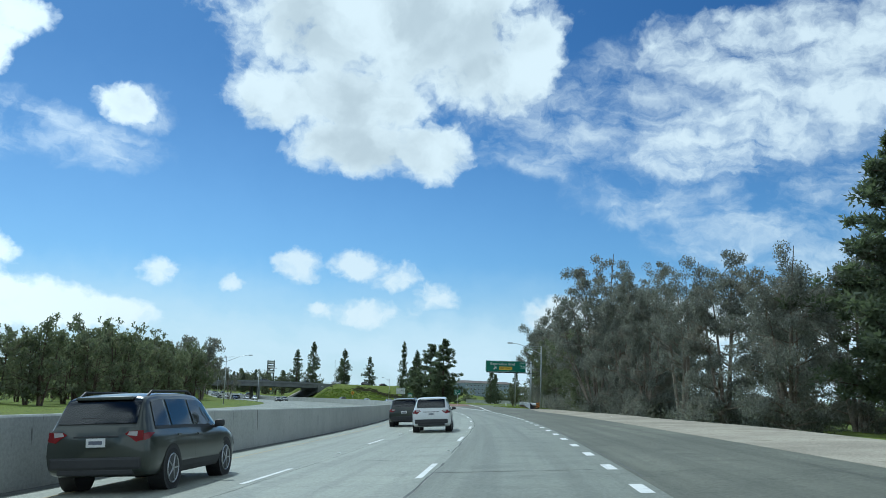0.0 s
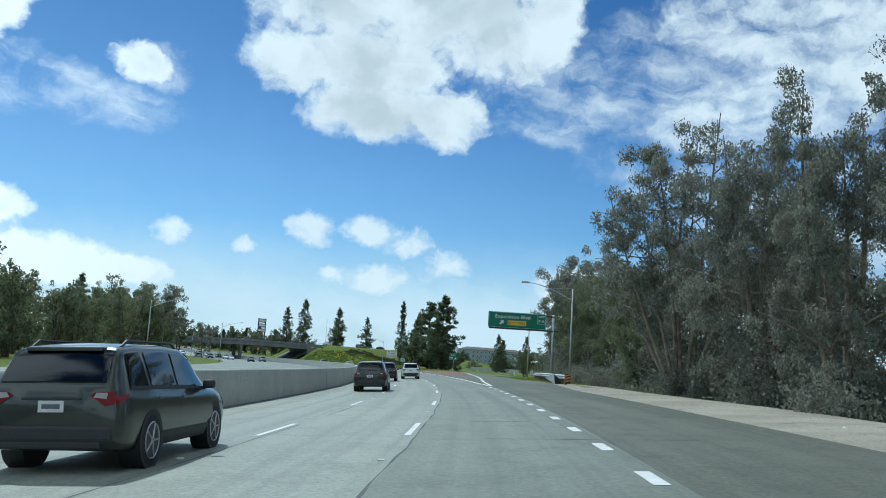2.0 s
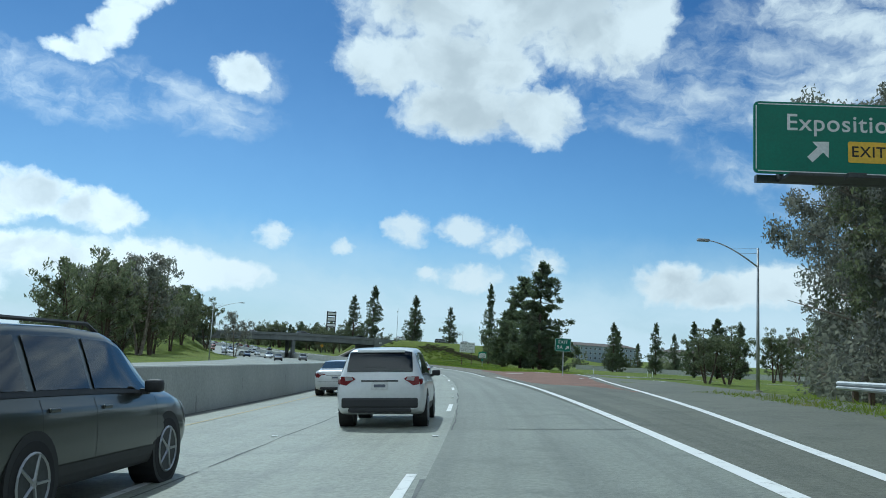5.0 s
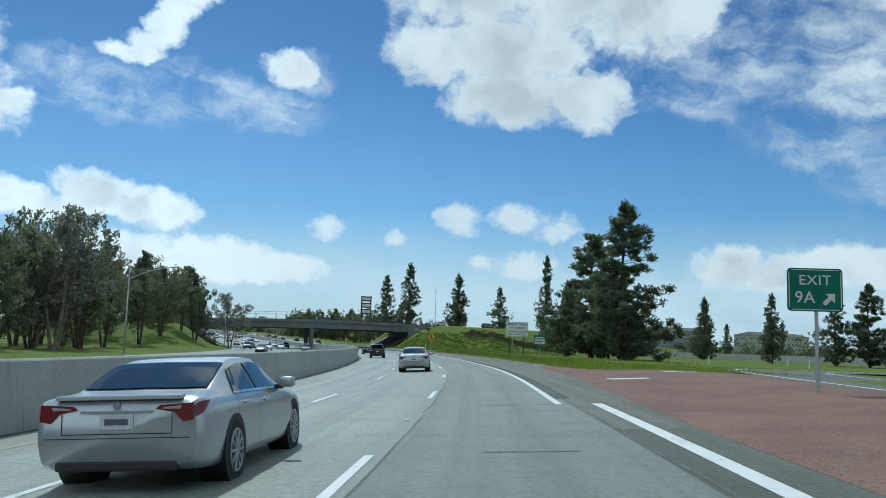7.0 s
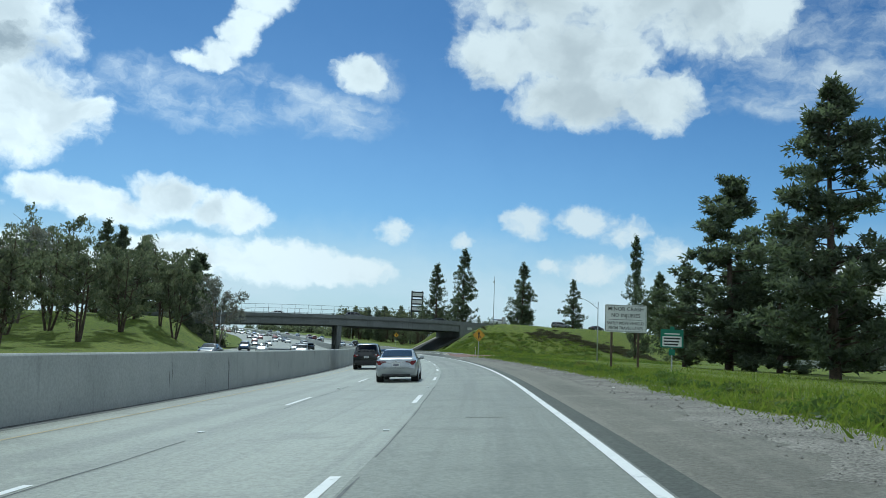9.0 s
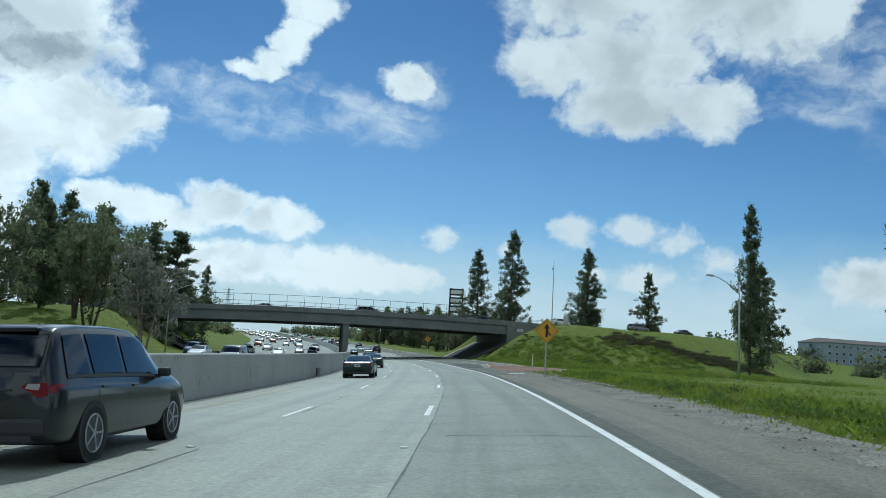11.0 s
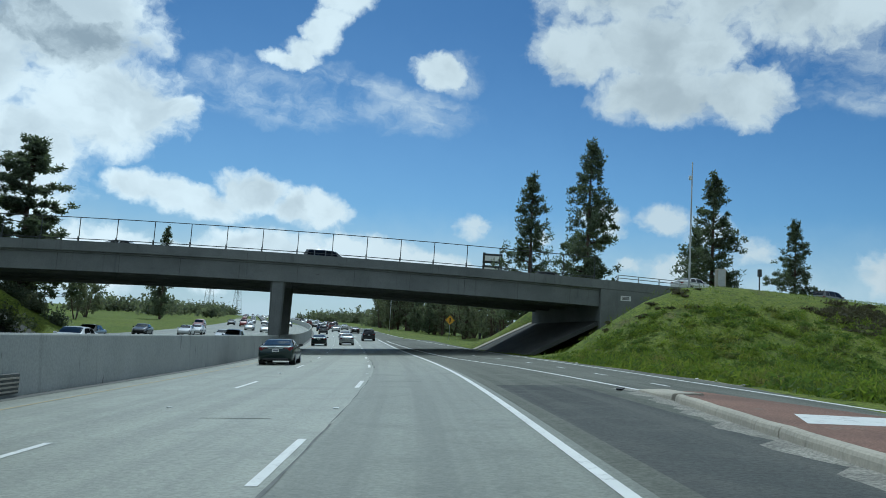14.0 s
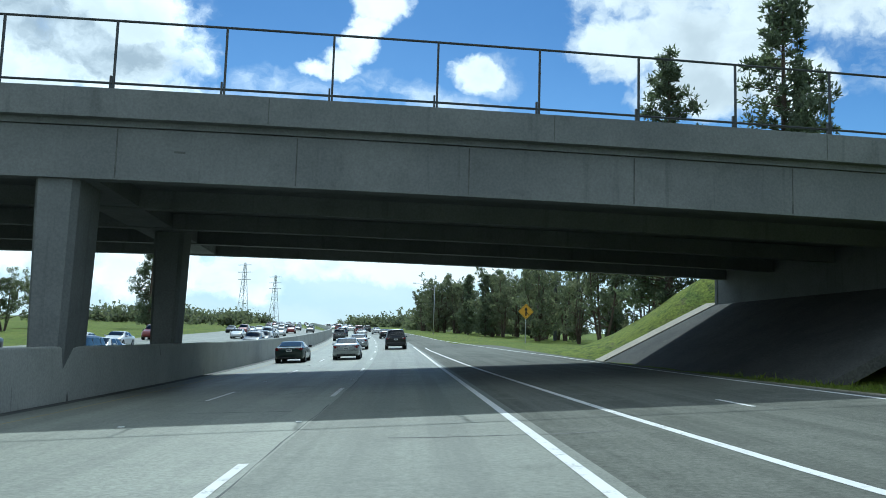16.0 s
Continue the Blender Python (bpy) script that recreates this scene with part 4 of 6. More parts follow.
def gum_tree(name, label, h, spread, seed, count, leaf_len=0.26, low=0.12, mat=None, bark=None, stems=3, bare=0.0, tops=(), broad=0.34):
    """A tall, many-stemmed tree with pale limbs and drooping leaf clumps; tops: where its stems end, if given."""
    rnd, rg = random.Random(seed), np.random.default_rng(seed)
    t = thing(name, label, "tree")
    trunk = bmesh.new()
    clumps = []
    for k_ in range(len(tops) or stems):
        a = 2 * math.pi * (k_ + rnd.random() * 0.6) / stems
        lean = rnd.uniform(0.2, 0.7)
        top = Vector((math.cos(a) * spread * lean, math.sin(a) * spread * lean, h * rnd.uniform(0.74, 0.97)))
        if tops:
            top = Vector(tops[k_])
            a = math.atan2(top.y, top.x)
        foot = Vector((math.cos(a) * 0.25, math.sin(a) * 0.25, -0.3))
        r = h * (0.009 if tops else 0.013) * rnd.uniform(0.8, 1.25)
        limb(trunk, foot, top, r, 0.03, rnd, 0.08, 9, 7)
        for u in (0.7, 0.76, 0.82, 0.88, 0.94, 1.0):
            clumps.append((foot.lerp(top, u) + Vector((rnd.gauss(0, 0.55), rnd.gauss(0, 0.55), rnd.gauss(0, 0.3))), spread * rnd.uniform(0.12, 0.2)))
        for j in range(rnd.randint(9, 12)):
            f = low + (0.96 - low) * (j + rnd.random()) / 11
            base = foot.lerp(top, f)
            reach = spread * (0.34 + 0.62 * math.sin(math.pi * min(1, f * 0.86 + 0.1))) * rnd.uniform(0.45, 1.0)
            b = a + rnd.uniform(-2.0, 2.0)
            tip = base + Vector((math.cos(b) * reach, math.sin(b) * reach, rnd.uniform(0.1, 0.4 + 0.7 * f) * reach))
            tip.z = min(tip.z, h)
            limb(trunk, base, tip, r * (1 - f) * 0.5 + 0.03, 0.015, rnd, 0.2, 4, 5)
            if rnd.random() < bare:
                continue
            for q in range(5):
                c = base.lerp(tip, 0.42 + 0.15 * q) + Vector((rnd.gauss(0, 0.45), rnd.gauss(0, 0.45), rnd.gauss(0, 0.45)))
                clumps.append((c, spread * rnd.uniform(0.06, 0.17)))
    part("trunk", trunk, bark or M_BARK, t, smooth=True)
    w = np.array([c[1] ** 2 for c in clumps])
    pick = rg.choice(len(clumps), count, p=w / w.sum())
    mid, rad = np.array([tuple(c[0]) for c in clumps])[pick], np.array([c[1] for c in clumps])[pick]
    off = rg.normal(size=(count, 3))
    off /= np.linalg.norm(off, axis=1, keepdims=True)
    off *= (rg.random((count, 1)) ** 0.45) * rad[:, None] * np.array([1.0, 1.0, 0.85])
    off[:, 2] -= np.abs(rg.normal(size=count)) * rad * 0.35
    c = mid + off
    c[:, 2] = np.maximum(c[:, 2], 0.2)
    ways = rg.normal(size=(count, 3)) * np.array([0.6, 0.6, 0.5]) + np.array([0, 0, -0.8])
    leaves("crown", c, ways, leaf_len * rg.uniform(0.6, 1.5, count), leaf_len * broad * rg.uniform(0.7, 1.4, count), mat or M_EUC, t, seed)
    return t


def pine_tree(name, label, h, radius, seed, count, column=0.0, needle=0.5):
    """A conical pine: whorls of upswept boughs carrying tufts of long needles."""
    rnd, rg = random.Random(seed), np.random.default_rng(seed)
    t = thing(name, label, "tree")
    trunk = bmesh.new()
    limb(trunk, (0, 0, -0.4), (rnd.uniform(-0.3, 0.3), rnd.uniform(-0.3, 0.3), h * 0.97), h * 0.017, 0.03, rnd, 0.02, 10, 8)
    tufts = []
    z = h * rnd.uniform(0.04, 0.07)
    sway = [rnd.uniform(0, 6.283) for _ in range(4)]
    while z < h * 0.97:
        f = z / h
        r = radius * ((1 - f) ** (0.75 - 0.35 * column)) * (1.0 if f > 0.2 else 0.75 + f * 1.25)
        for j in range(rnd.randint(4, 6)):
            a = rnd.uniform(0, 6.283)
            shape = 1 + 0.22 * math.sin(2 * a + sway[0] + 5 * f) + 0.2 * math.sin(9 * f + sway[1] + a) + 0.12 * math.sin(17 * f + sway[2] - 2 * a)
            reach = r * rnd.uniform(0.55, 1.08) * shape
            base = Vector((0, 0, z + rnd.uniform(-0.4, 0.4)))
            tip = base + Vector((math.cos(a) * reach, math.sin(a) * reach, reach * rnd.uniform(0.0, 0.42)))
            limb(trunk, base, tip, 0.035 + 0.05 * (1 - f), 0.015, rnd, 0.12, 3, 4)
            n_ = max(2, int(reach / 0.62))
            for q in range(n_):
                u = 0.3 + 0.75 * (q + rnd.random()) / n_
                p = base.lerp(tip, u) + Vector((rnd.gauss(0, 0.3), rnd.gauss(0, 0.3), rnd.gauss(0.1, 0.28)))
                tufts.append((p, rnd.uniform(0.42, 0.82) * (0.72 + 0.4 * u) * (1.05 - 0.2 * f)))
        z += h * rnd.uniform(0.03, 0.05)
    tufts.append((Vector((0, 0, h * 0.98)), 0.5))
    part("trunk", trunk, M_PBARK, t, smooth=True)
    mid, rad = np.array([tuple(c[0]) for c in tufts]), np.array([c[1] for c in tufts])
    pick = rg.integers(0, len(tufts), count)
    w = rg.normal(size=(count, 3))
    w /= np.linalg.norm(w, axis=1, keepdims=True)
    w[:, 2] += 0.25
    c = mid[pick] + w * rad[pick][:, None] * rg.uniform(0.2, 1.05, (count, 1))
    leaves("crown", c, w + rg.normal(size=(count, 3)) * 0.35, needle * rg.uniform(0.7, 1.3, count), needle * 0.4 * rg.uniform(0.6, 1.2, count), M_PINE, t, seed)
    return t


def bush_band(name, label, places, size, count, leaf_len, mat, seed, tall=0.75, broad=0.5):
    """Shrubs that nobody could count, as one mass of leaves on short stems."""
    rg = np.random.default_rng(seed)
    cs, ws = [], []
    for p, sc in places:
        n_ = int(count * sc)
        d = rg.normal(size=(n_, 3))
        d /= np.linalg.norm(d, axis=1, keepdims=True)
        r = rg.random((n_, 1)) ** 0.4 * size * sc
        lump = 0.75 + 0.35 * np.sin(3 * np.arctan2(d[:, 1:2], d[:, 0:1]) + rg.uniform(0, 6)) + 0.2 * np.sin(7 * d[:, 2:3] + rg.uniform(0, 6))
        q = d * r * lump * np.array([1.0, 1.0, tall])
        q[:, 2] = np.abs(q[:, 2])
        cs.append(q + np.array(tuple(p)))
        ws.append(d + rg.normal(size=(n_, 3)) * 0.8)
    c, w = np.concatenate(cs), np.concatenate(ws)
    n_ = len(c)
    ob = leaves(name, c, w, leaf_len * rg.uniform(0.6, 1.4, n_), leaf_len * broad * rg.uniform(0.7, 1.3, n_), mat, None, seed)
    return tagged(ob, label, "shrubs", kind="stuff")


def tree_copy(src, s, o, sc=1.0, turn=0.0, z=None, wide=1.0, label=""):
    m = on_ground(s, o, 0.1, turn)
    if z is not None:
        m.translation.z = z
    q = sc / src.scale.z
    ob = copy_thing(src, m @ Matrix.Diagonal((q * wide, q * wide, q, 1)))
    if label:
        ob["label"] = label
    return ob


def grow(src, h, s, o, top, turn=0.0, wide=1.0):
    """A copy whose crown ends at the height top; h is the source tree's own height."""
    return tree_copy(src, s, o, (top - ground_at(s, o)) / h, turn, wide=wide)


def place(src, s, o, sc=1.0, turn=0.0, z=None):
    m = on_ground(s, o, 0.1, turn)
    if z is not None:
        m.translation.z = z
    src.matrix_world = m @ Matrix.Diagonal((sc, sc, sc, 1))


GUM = "tall grey-green gum tree with pale limbs in a dense roadside belt"
gums = [gum_tree("gum_tree", GUM, 18, 5.8, 11, 38000, 0.22, 0.03, stems=5, broad=0.36),
        gum_tree("gum_tree", GUM, 18, 6.2, 23, 38000, 0.22, 0.02, stems=5, bare=0.06, broad=0.36),
        gum_tree("gum_tree", GUM, 18, 5.2, 37, 38000, 0.21, 0.05, stems=4, bare=0.12, broad=0.36),
        gum_tree("belt_tree", "dense dark green tree with thin bare twigs above its crown", 18, 5.6, 71, 30000, 0.25, 0.02, M_BROAD, stems=5, bare=0.12, broad=0.38),
        gum_tree("gum_tree", "thin-crowned gum tree with pale bare limbs and gaps", 18, 4.8, 83, 12000, 0.2, 0.3, stems=4, bare=0.3, broad=0.33)]
leaner = gum_tree("leaning_gum_tree", "great gum tree with pale stems leaning over the verge", 17.5, 4.2, 44, 29000, 0.2, 0.36, bare=0.22, broad=0.33,
                  tops=((-4.6, 0.5, 12.6), (-1.7, 1.0, 16.2), (1.4, -3.0, 17.4), (3.4, -4.0, 15.0), (-4.0, 6.5, 10.8), (0.5, -0.5, 17.0), (-3.2, -1.5, 13.4)))
# belt on the right: s, o, scale, variant
belt = [(46, 15.5, 10.5, 1), (52, 22, 12.5, 0), (56, 15.2, 11.8, 2), (65.5, 15.0, 12.5, 4), (72, 25, 9.5, 4), (74, 14.6, 14.2, 2), (82, 14.6, 14.2, 1),
        (97, 16.5, 12.5, 0), (90, 20, 14.5, 1), (101, 21, 12.5, 2), (104.5, 14.6, 10.8, 3), (112, 17, 11.5, 3), (118, 19, 11.5, 3), (124, 17.8, 10.5, 3), (130, 19.5, 12.5, 3), (136, 18.2, 12, 3),
        (141, 20, 15.5, 3), (149, 20.2, 17.0, 2), (156, 21.2, 18.0, 1), (163, 25, 18.2, 2), (168, 29.5, 19, 3)]
rnd = random.Random(5)
for v, g in enumerate(gums):
    place(g, (68, 96, 124, 152, 58)[v], (25, 24, 23, 22, 27)[v], (0.7, 0.76, 0.82, 0.88, 0.7)[v], 40 * v)
leaner.matrix_world = Matrix.Translation((25.5, 80.0, ground_at(93, 13.9) - 0.1))
for s, o, top, v in belt:
    grow(gums[v], 18, s, o, top, rnd.uniform(0, 360), rnd.uniform(0.85, 1.05))
places = []
for i in range(90):
    s = rnd.uniform(52, 152)
    o = rnd.uniform(12.2, 20) + max(0, (s - 108) * 0.09)
    p = P(s, o)
    p.z = ground_at(s, o)
    places.append((p, rnd.uniform(0.6, 1.5)))
bush_band("shrubs", "dense dark undergrowth below the gum trees", places, 1.7, 1300, 0.13, M_EUC, 61, 1.2)
places = []
for i in range(64):
    s = rnd.uniform(77, 168)
    o = rnd.uniform(15.5, 23) + max(0, (s - 108) * 0.06)
    p = P(s, o)
    p.z = ground_at(s, o)
    places.append((p, rnd.uniform(0.6, 1.25)))
bush_band("thicket", "dark thicket of tall shrubs behind the roadside gum trees", places, 3.1, 1700, 0.26, M_EUC, 63, 1.45)

PINE = "tall dark green pine with a conical crown"
p_a = pine_tree("pine_tree", PINE, 20, 5.0, 3, 20000, 0.0, 0.33)
p_b = pine_tree("pine_tree", PINE, 20, 3.9, 7, 16000, 0.5, 0.33)
p_c = pine_tree("pine_tree", PINE, 20, 5.9, 13, 32000, 0.22, 0.36)
place(p_c, 270, 25.1, 1.04, 30)
p_c.scale = (1.22, 1.22, 1.04)
place(p_a, 446, 27, 1.16, 70)
place(p_b, 452.5, 20.5, 1.08, 10)
for src, s, o, top, wide in ((p_c, 44, 21.0, 16.5, 1.0), (p_c, 39, 27, 18, 1.0), (p_c, 303, 30.8, 21.7, 1.2), (p_a, 310.9, 28.8, 12.8, 1.35), (p_c, 298, 34, 13.5, 1.3), (p_a, 306, 35, 15.5, 1.15), (p_a, 351.8, 78.7, 15.2, 1.0), (p_a, 310.5, 68.6, 13.2, 0.9), (p_a, 291.5, 67.8, 12.6, 1.1), (p_c, 289, 72, 13.6, 0.9), (p_a, 286.5, 76, 12.8, 1.1),
                             (p_b, 393.4, 54.9, 28.5, 0.62), (p_a, 485.8, 108.4, 31, 1.0), (p_c, 451.3, 90, 26.6, 0.95),
                             (p_c, 389.4, -55.9, 23.2, 0.8), (p_c, 449.3, -46, 24.4, 1.25), (p_b, 583.6, -50.9, 28.6, 0.8), (p_b, 409.5, -43.5, 19.5, 1.1), (p_c, 445.2, -50.3, 22, 0.9), (p_c, 438, -58, 27, 0.9), (p_b, 462, -72, 33, 1.0)):
    grow(src, 20, s, o, top, rnd.uniform(0, 360), wide)
for src, s, o, sc, wide in ((p_a, 447.5, 45, 1.0, 1.1), (p_a, 466, 51, 1.02, 0.85), (p_a, 465, 67.5, 0.89, 1.1), (p_c, 378, 96, 0.72, 0.9),
                            (p_a, 406, 140, 0.8, 0.9), (p_b, 398, 118, 0.55, 1.1), (p_b, 430, 165, 0.7, 1.0), (p_a, 350, 150, 0.75, 1.0), (p_b, 330, 130, 0.6, 1.1),
                            (p_b, 400, -58, 0.8, 1.2), (p_a, 376, -50, 0.7, 1.1)):
    tree_copy(src, s, o, sc, rnd.uniform(0, 360), wide=wide)

OAK = "dark broad-crowned roadside tree with an uneven outline"
b_a = gum_tree("roadside_tree", OAK, 13, 5.0, 51, 5000, 0.42, 0.15, M_BROAD, M_PBARK, 4, 0.12)
b_b = gum_tree("roadside_tree", OAK, 15, 4.6, 57, 4600, 0.42, 0.25, M_BROAD, M_PBARK, 3, 0.18)
b_c = gum_tree("roadside_tree", "open thin-crowned pale tree with bare limbs", 14, 4.8, 63, 3600, 0.4, 0.3, M_EUC, M_BARK, 3, 0.25)
place(b_a, 276, -64, 1.0, 40)
place(b_b, 345, -62, 1.0, 10)
place(b_c, 362.8, -33.5, 0.95, 80)
for src, h, s, o, top, wide in ((b_b, 15, 263, -52.5, 16.5, 1.0), (b_a, 13, 257.5, -56.6, 15.8, 1.0), (b_c, 14, 282, -50.2, 19.6, 1.1), (b_a, 13, 284, -54, 17.5, 1.0), (b_b, 15, 293, -50, 18.5, 0.9), (b_b, 15, 314.5, -66, 24.8, 1.0), (b_c, 14, 298, -58, 21, 1.0), (b_a, 13, 380, -66, 24, 1.0), (b_b, 15, 368.1, -41.4, 17.1, 0.85), (b_a, 13, 421.3, -51, 23.6, 1.15), (b_b, 15, 428, -58, 27, 1.1),
                                (b_a, 13, 356, -48, 17, 0.9), (b_b, 15, 340, -50, 16.5, 1.0), (b_b, 15, 374, -45, 18, 0.8), (b_a, 13, 430, -68, 22, 1.0)):
    grow(src, h, s, o, top, rnd.uniform(0, 360), wide)
left = []
b_far = gum_tree("roadside_tree", OAK, 14, 5.0, 91, 2800, 0.56, 0.12, M_BROAD, M_PBARK, 4, 0.1)
place(b_far, 150, -60, 1.0, 15)
p_far = pine_tree("pine_tree", PINE, 20, 4.6, 95, 3000, 0.3, 0.9)
place(p_far, 560, 40, 0.8, 15)
for i in range(20):        # thick belt far left early on
    left.append((rnd.uniform(105, 182), rnd.uniform(-74, -47), rnd.uniform(0.66, 0.88)))
for i in range(7):
    left.append((rnd.uniform(185, 222), rnd.uniform(-84, -66), rnd.uniform(0.75, 0.95)))
    left.append((rnd.uniform(180, 196), rnd.uniform(-66, -52), rnd.uniform(0.7, 0.85)))
for i in range(7):
    left.append((rnd.uniform(225, 300), rnd.uniform(-98, -82), rnd.uniform(0.7, 0.9)))
for s, o, sc in [(306, -54, 1.0), (316, -52, 1.0), (300, -66, 1.1), (322, -60, 1.1), (330, -66, 1.2), (352, -58, 1.1), (362, -66, 1.2),
                 (384, -74, 1.2), (404, -70, 1.1), (456, -62, 0.9), (480, -56, 0.7), (500, -62, 0.8), (520, -58, 0.7), (545, -62, 0.8)]:
    left.append((s, o, sc))
for s, o, sc in left:
    tree_copy(b_far if s < 262 else rnd.choice((b_a, b_b, b_b, b_c)), s, o, sc, rnd.uniform(0, 360))
# dark grove on the right beyond the bridge
for i in range(30):
    s = rnd.uniform(476, 640)
    o = rnd.uniform(15, 34) + (8 if s < 500 else 0)
    tree_copy(rnd.choice((b_far, b_far, b_b)), s, o, rnd.uniform(0.7, 1.05), rnd.uniform(0, 360))
# skyline behind the overpass
for i in range(16):
    tree_copy(rnd.choice((p_far, p_far, b_far)), rnd.uniform(500, 600), rnd.uniform(16, 70), rnd.uniform(0.6, 0.85), rnd.uniform(0, 360))
for s, o, sc in ((187, 22, 0.36), (190, 25, 0.4)):
    tree_copy(b_b, s, o, sc, rnd.uniform(0, 360), wide=1.3)
for s, o in ((250, 70), (236, 62), (262, 82), (228, 58), (270, 95), (272, 76), (262, 68), (284, 88), (247, 78)):
    tree_copy(b_b, s, o, rnd.uniform(0.7, 0.95), rnd.uniform(0, 360))
places = []
for i in range(150):
    s = rnd.uniform(640, 1100)
    side = rnd.random() < 0.5
    o = rnd.uniform(14, 60) if side else rnd.uniform(-110, -40)
    p = P(s, o)
    p.z = float(rise(s))
    places.append((p, rnd.uniform(0.7, 1.5)))
for i in range(170):
    o = rnd.choice((-1, 1)) * rnd.uniform(120, 420)
    s = rnd.uniform(250, 800)
    p = P(s, o)
    p.z = ground_at(s, o)
    places.append((p, rnd.uniform(0.8, 1.5)))
bush_band("far_woods", "far dark tree line along the freeway", places, 5.5, 230, 1.5, M_BROAD, 71, 1.0)

places = []
for i in range(26):
    s, o = rnd.uniform(398, 446), rnd.uniform(-48, -37.5)
    p = P(s, o)
    p.z = ground_at(s, o)
    places.append((p, rnd.uniform(0.6, 1.3)))
bush_band("bank_shrubs", "dark shrubs on the bank at the bridge end", places, 2.2, 420, 0.35, M_BROAD, 73, 1.0)

# ---- grass and weeds ----


def grass():
    rg = np.random.default_rng(8)
    spots = []
    for n_, s0, s1, o0, o1 in ((12000, 345, 418, 11, 60), (10000, 219, 330, 5.8, 11), (4500, 222, 345, 10, 26), (6500, 340, 400, 10.9, 24), (1800, 112, 150, 9.5, 14), (3200, 204, 236, 6.2, 17)):
        spots.append(np.stack([rg.uniform(s0, s1, n_), o0 + (o1 - o0) * rg.random(n_) ** 1.4], 1))
    so = np.concatenate(spots)
    paved = (so[:, 0] < 224) & (so[:, 0] > 150) & (so[:, 1] < np.interp(so[:, 0], [203, 206.4, 207, 209, 212, 222, 224], [14.0, 9.6, 7.4, 6.3, 6.0, 6.1, 6.0]))
    so = so[~paved]
    z = terrain(so[:, 0], so[:, 1])
    base = np.array([tuple(P(a, b)) for a, b in so])
    base[:, 2] = z
    reps = 5
    c = np.repeat(base, reps, 0) + rg.normal(size=(len(base) * reps, 3)) * np.array([0.22, 0.22, 0.0])
    w = rg.normal(size=c.shape) * np.array([0.6, 0.6, 0.1]) + np.array([0, 0, 1.0])
    L = rg.uniform(0.06, 0.22, len(c)) * (1 + 0.9 * (rg.random(len(c)) > 0.94))
    c[:, 2] += L * 0.4
    ob = leaves("grass", c, w, L, L * 0.14, M_BLADE, None, 3)
    tagged(ob, "rough green grass along the verge and bank", "grass", kind="stuff")
    places = []
    for i in range(620):
        a = rnd.random()
        s = rnd.uniform(350, 399) if a < 0.8 else rnd.uniform(226, 330)
        o = 11.5 + 34 * rnd.random() ** 1.6 if a < 0.8 else rnd.uniform(6.6, 9.5)
        p = P(s, o)
        p.z = ground_at(s, o)
        places.append((p, rnd.uniform(0.4, 1.3)))
    bush_band("weeds", "low leafy weeds growing in the grass", places, 0.7, 110, 0.14, M_WEED, 77, 0.45)
    for name_, label_, n_, mat, seed, tall in (("tussocks", "bright tufts of tall grass on the bank", 1100, M_BLADE, 83, 0.7), ("ground_cover", "dark leafy patches in the grass of the bank", 900, M_WEED, 87, 0.5)):
        places = []
        for i in range(n_):
            s = rnd.uniform(352, 399)
            o = 11.2 + 36 * rnd.random() ** 1.4
            p = P(s, o)
            p.z = ground_at(s, o) - 0.03
            places.append((p, rnd.uniform(0.5, 1.3)))
        bush_band(name_, label_, places, 0.85, 80, 0.3 if mat is M_BLADE else 0.2, mat, seed, tall, 0.16 if mat is M_BLADE else 0.45)
    places = []
    for i in range(16):
        s, o = rnd.gauss(400, 2.4), rnd.gauss(20.5, 2.4)
        p = P(s, o)
        p.z = ground_at(s, o) - 0.05
        places.append((p, rnd.uniform(0.25, 0.5)))
    for i in range(280):
        o = 31 + 32 * rnd.random() ** 0.8
        s = 400.5 + rnd.gauss(0, 1.7) + 0.9 * math.sin(o * 0.35)
        p = P(s, o)
        p.z = ground_at(s, o)
        places.append((p, rnd.uniform(0.5, 1.2)))
    bush_band("brush", "dark dry brush across the grassy bank", places, 1.3, 240, 0.2, M_BRUSH, 79, 0.32)


grass()


def pebbles():
    """Loose stones strewn over the gravel verge."""
    r = random.Random(31)
    verts, faces = [], []
    for i in range(2600):
        s = r.uniform(222, 330)
        o = 4.0 + 2.6 * r.random() ** 0.8
        p, q = P(s, o, 0.006), 0.012 + 0.05 * r.random() ** 3
        n0 = len(verts)
        for x, y, z in ((1, 0, 0), (0, 1, 0), (-1, 0, 0), (0, -1, 0), (0.1, 0.1, 0.8)):
            verts.append((p.x + x * q * r.uniform(0.7, 1.3), p.y + y * q * r.uniform(0.7, 1.3), p.z + z * q * r.uniform(0.6, 1.2)))
        faces += [(n0, n0 + 1, n0 + 4), (n0 + 1, n0 + 2, n0 + 4), (n0 + 2, n0 + 3, n0 + 4), (n0 + 3, n0, n0 + 4)]
    tagged(mesh_object("pebbles", verts, faces, M_GRAVEL), "loose grey stones on the gravel verge", "stones", kind="stuff")


pebbles()

# ---- signs, lamps and roadside furniture ----


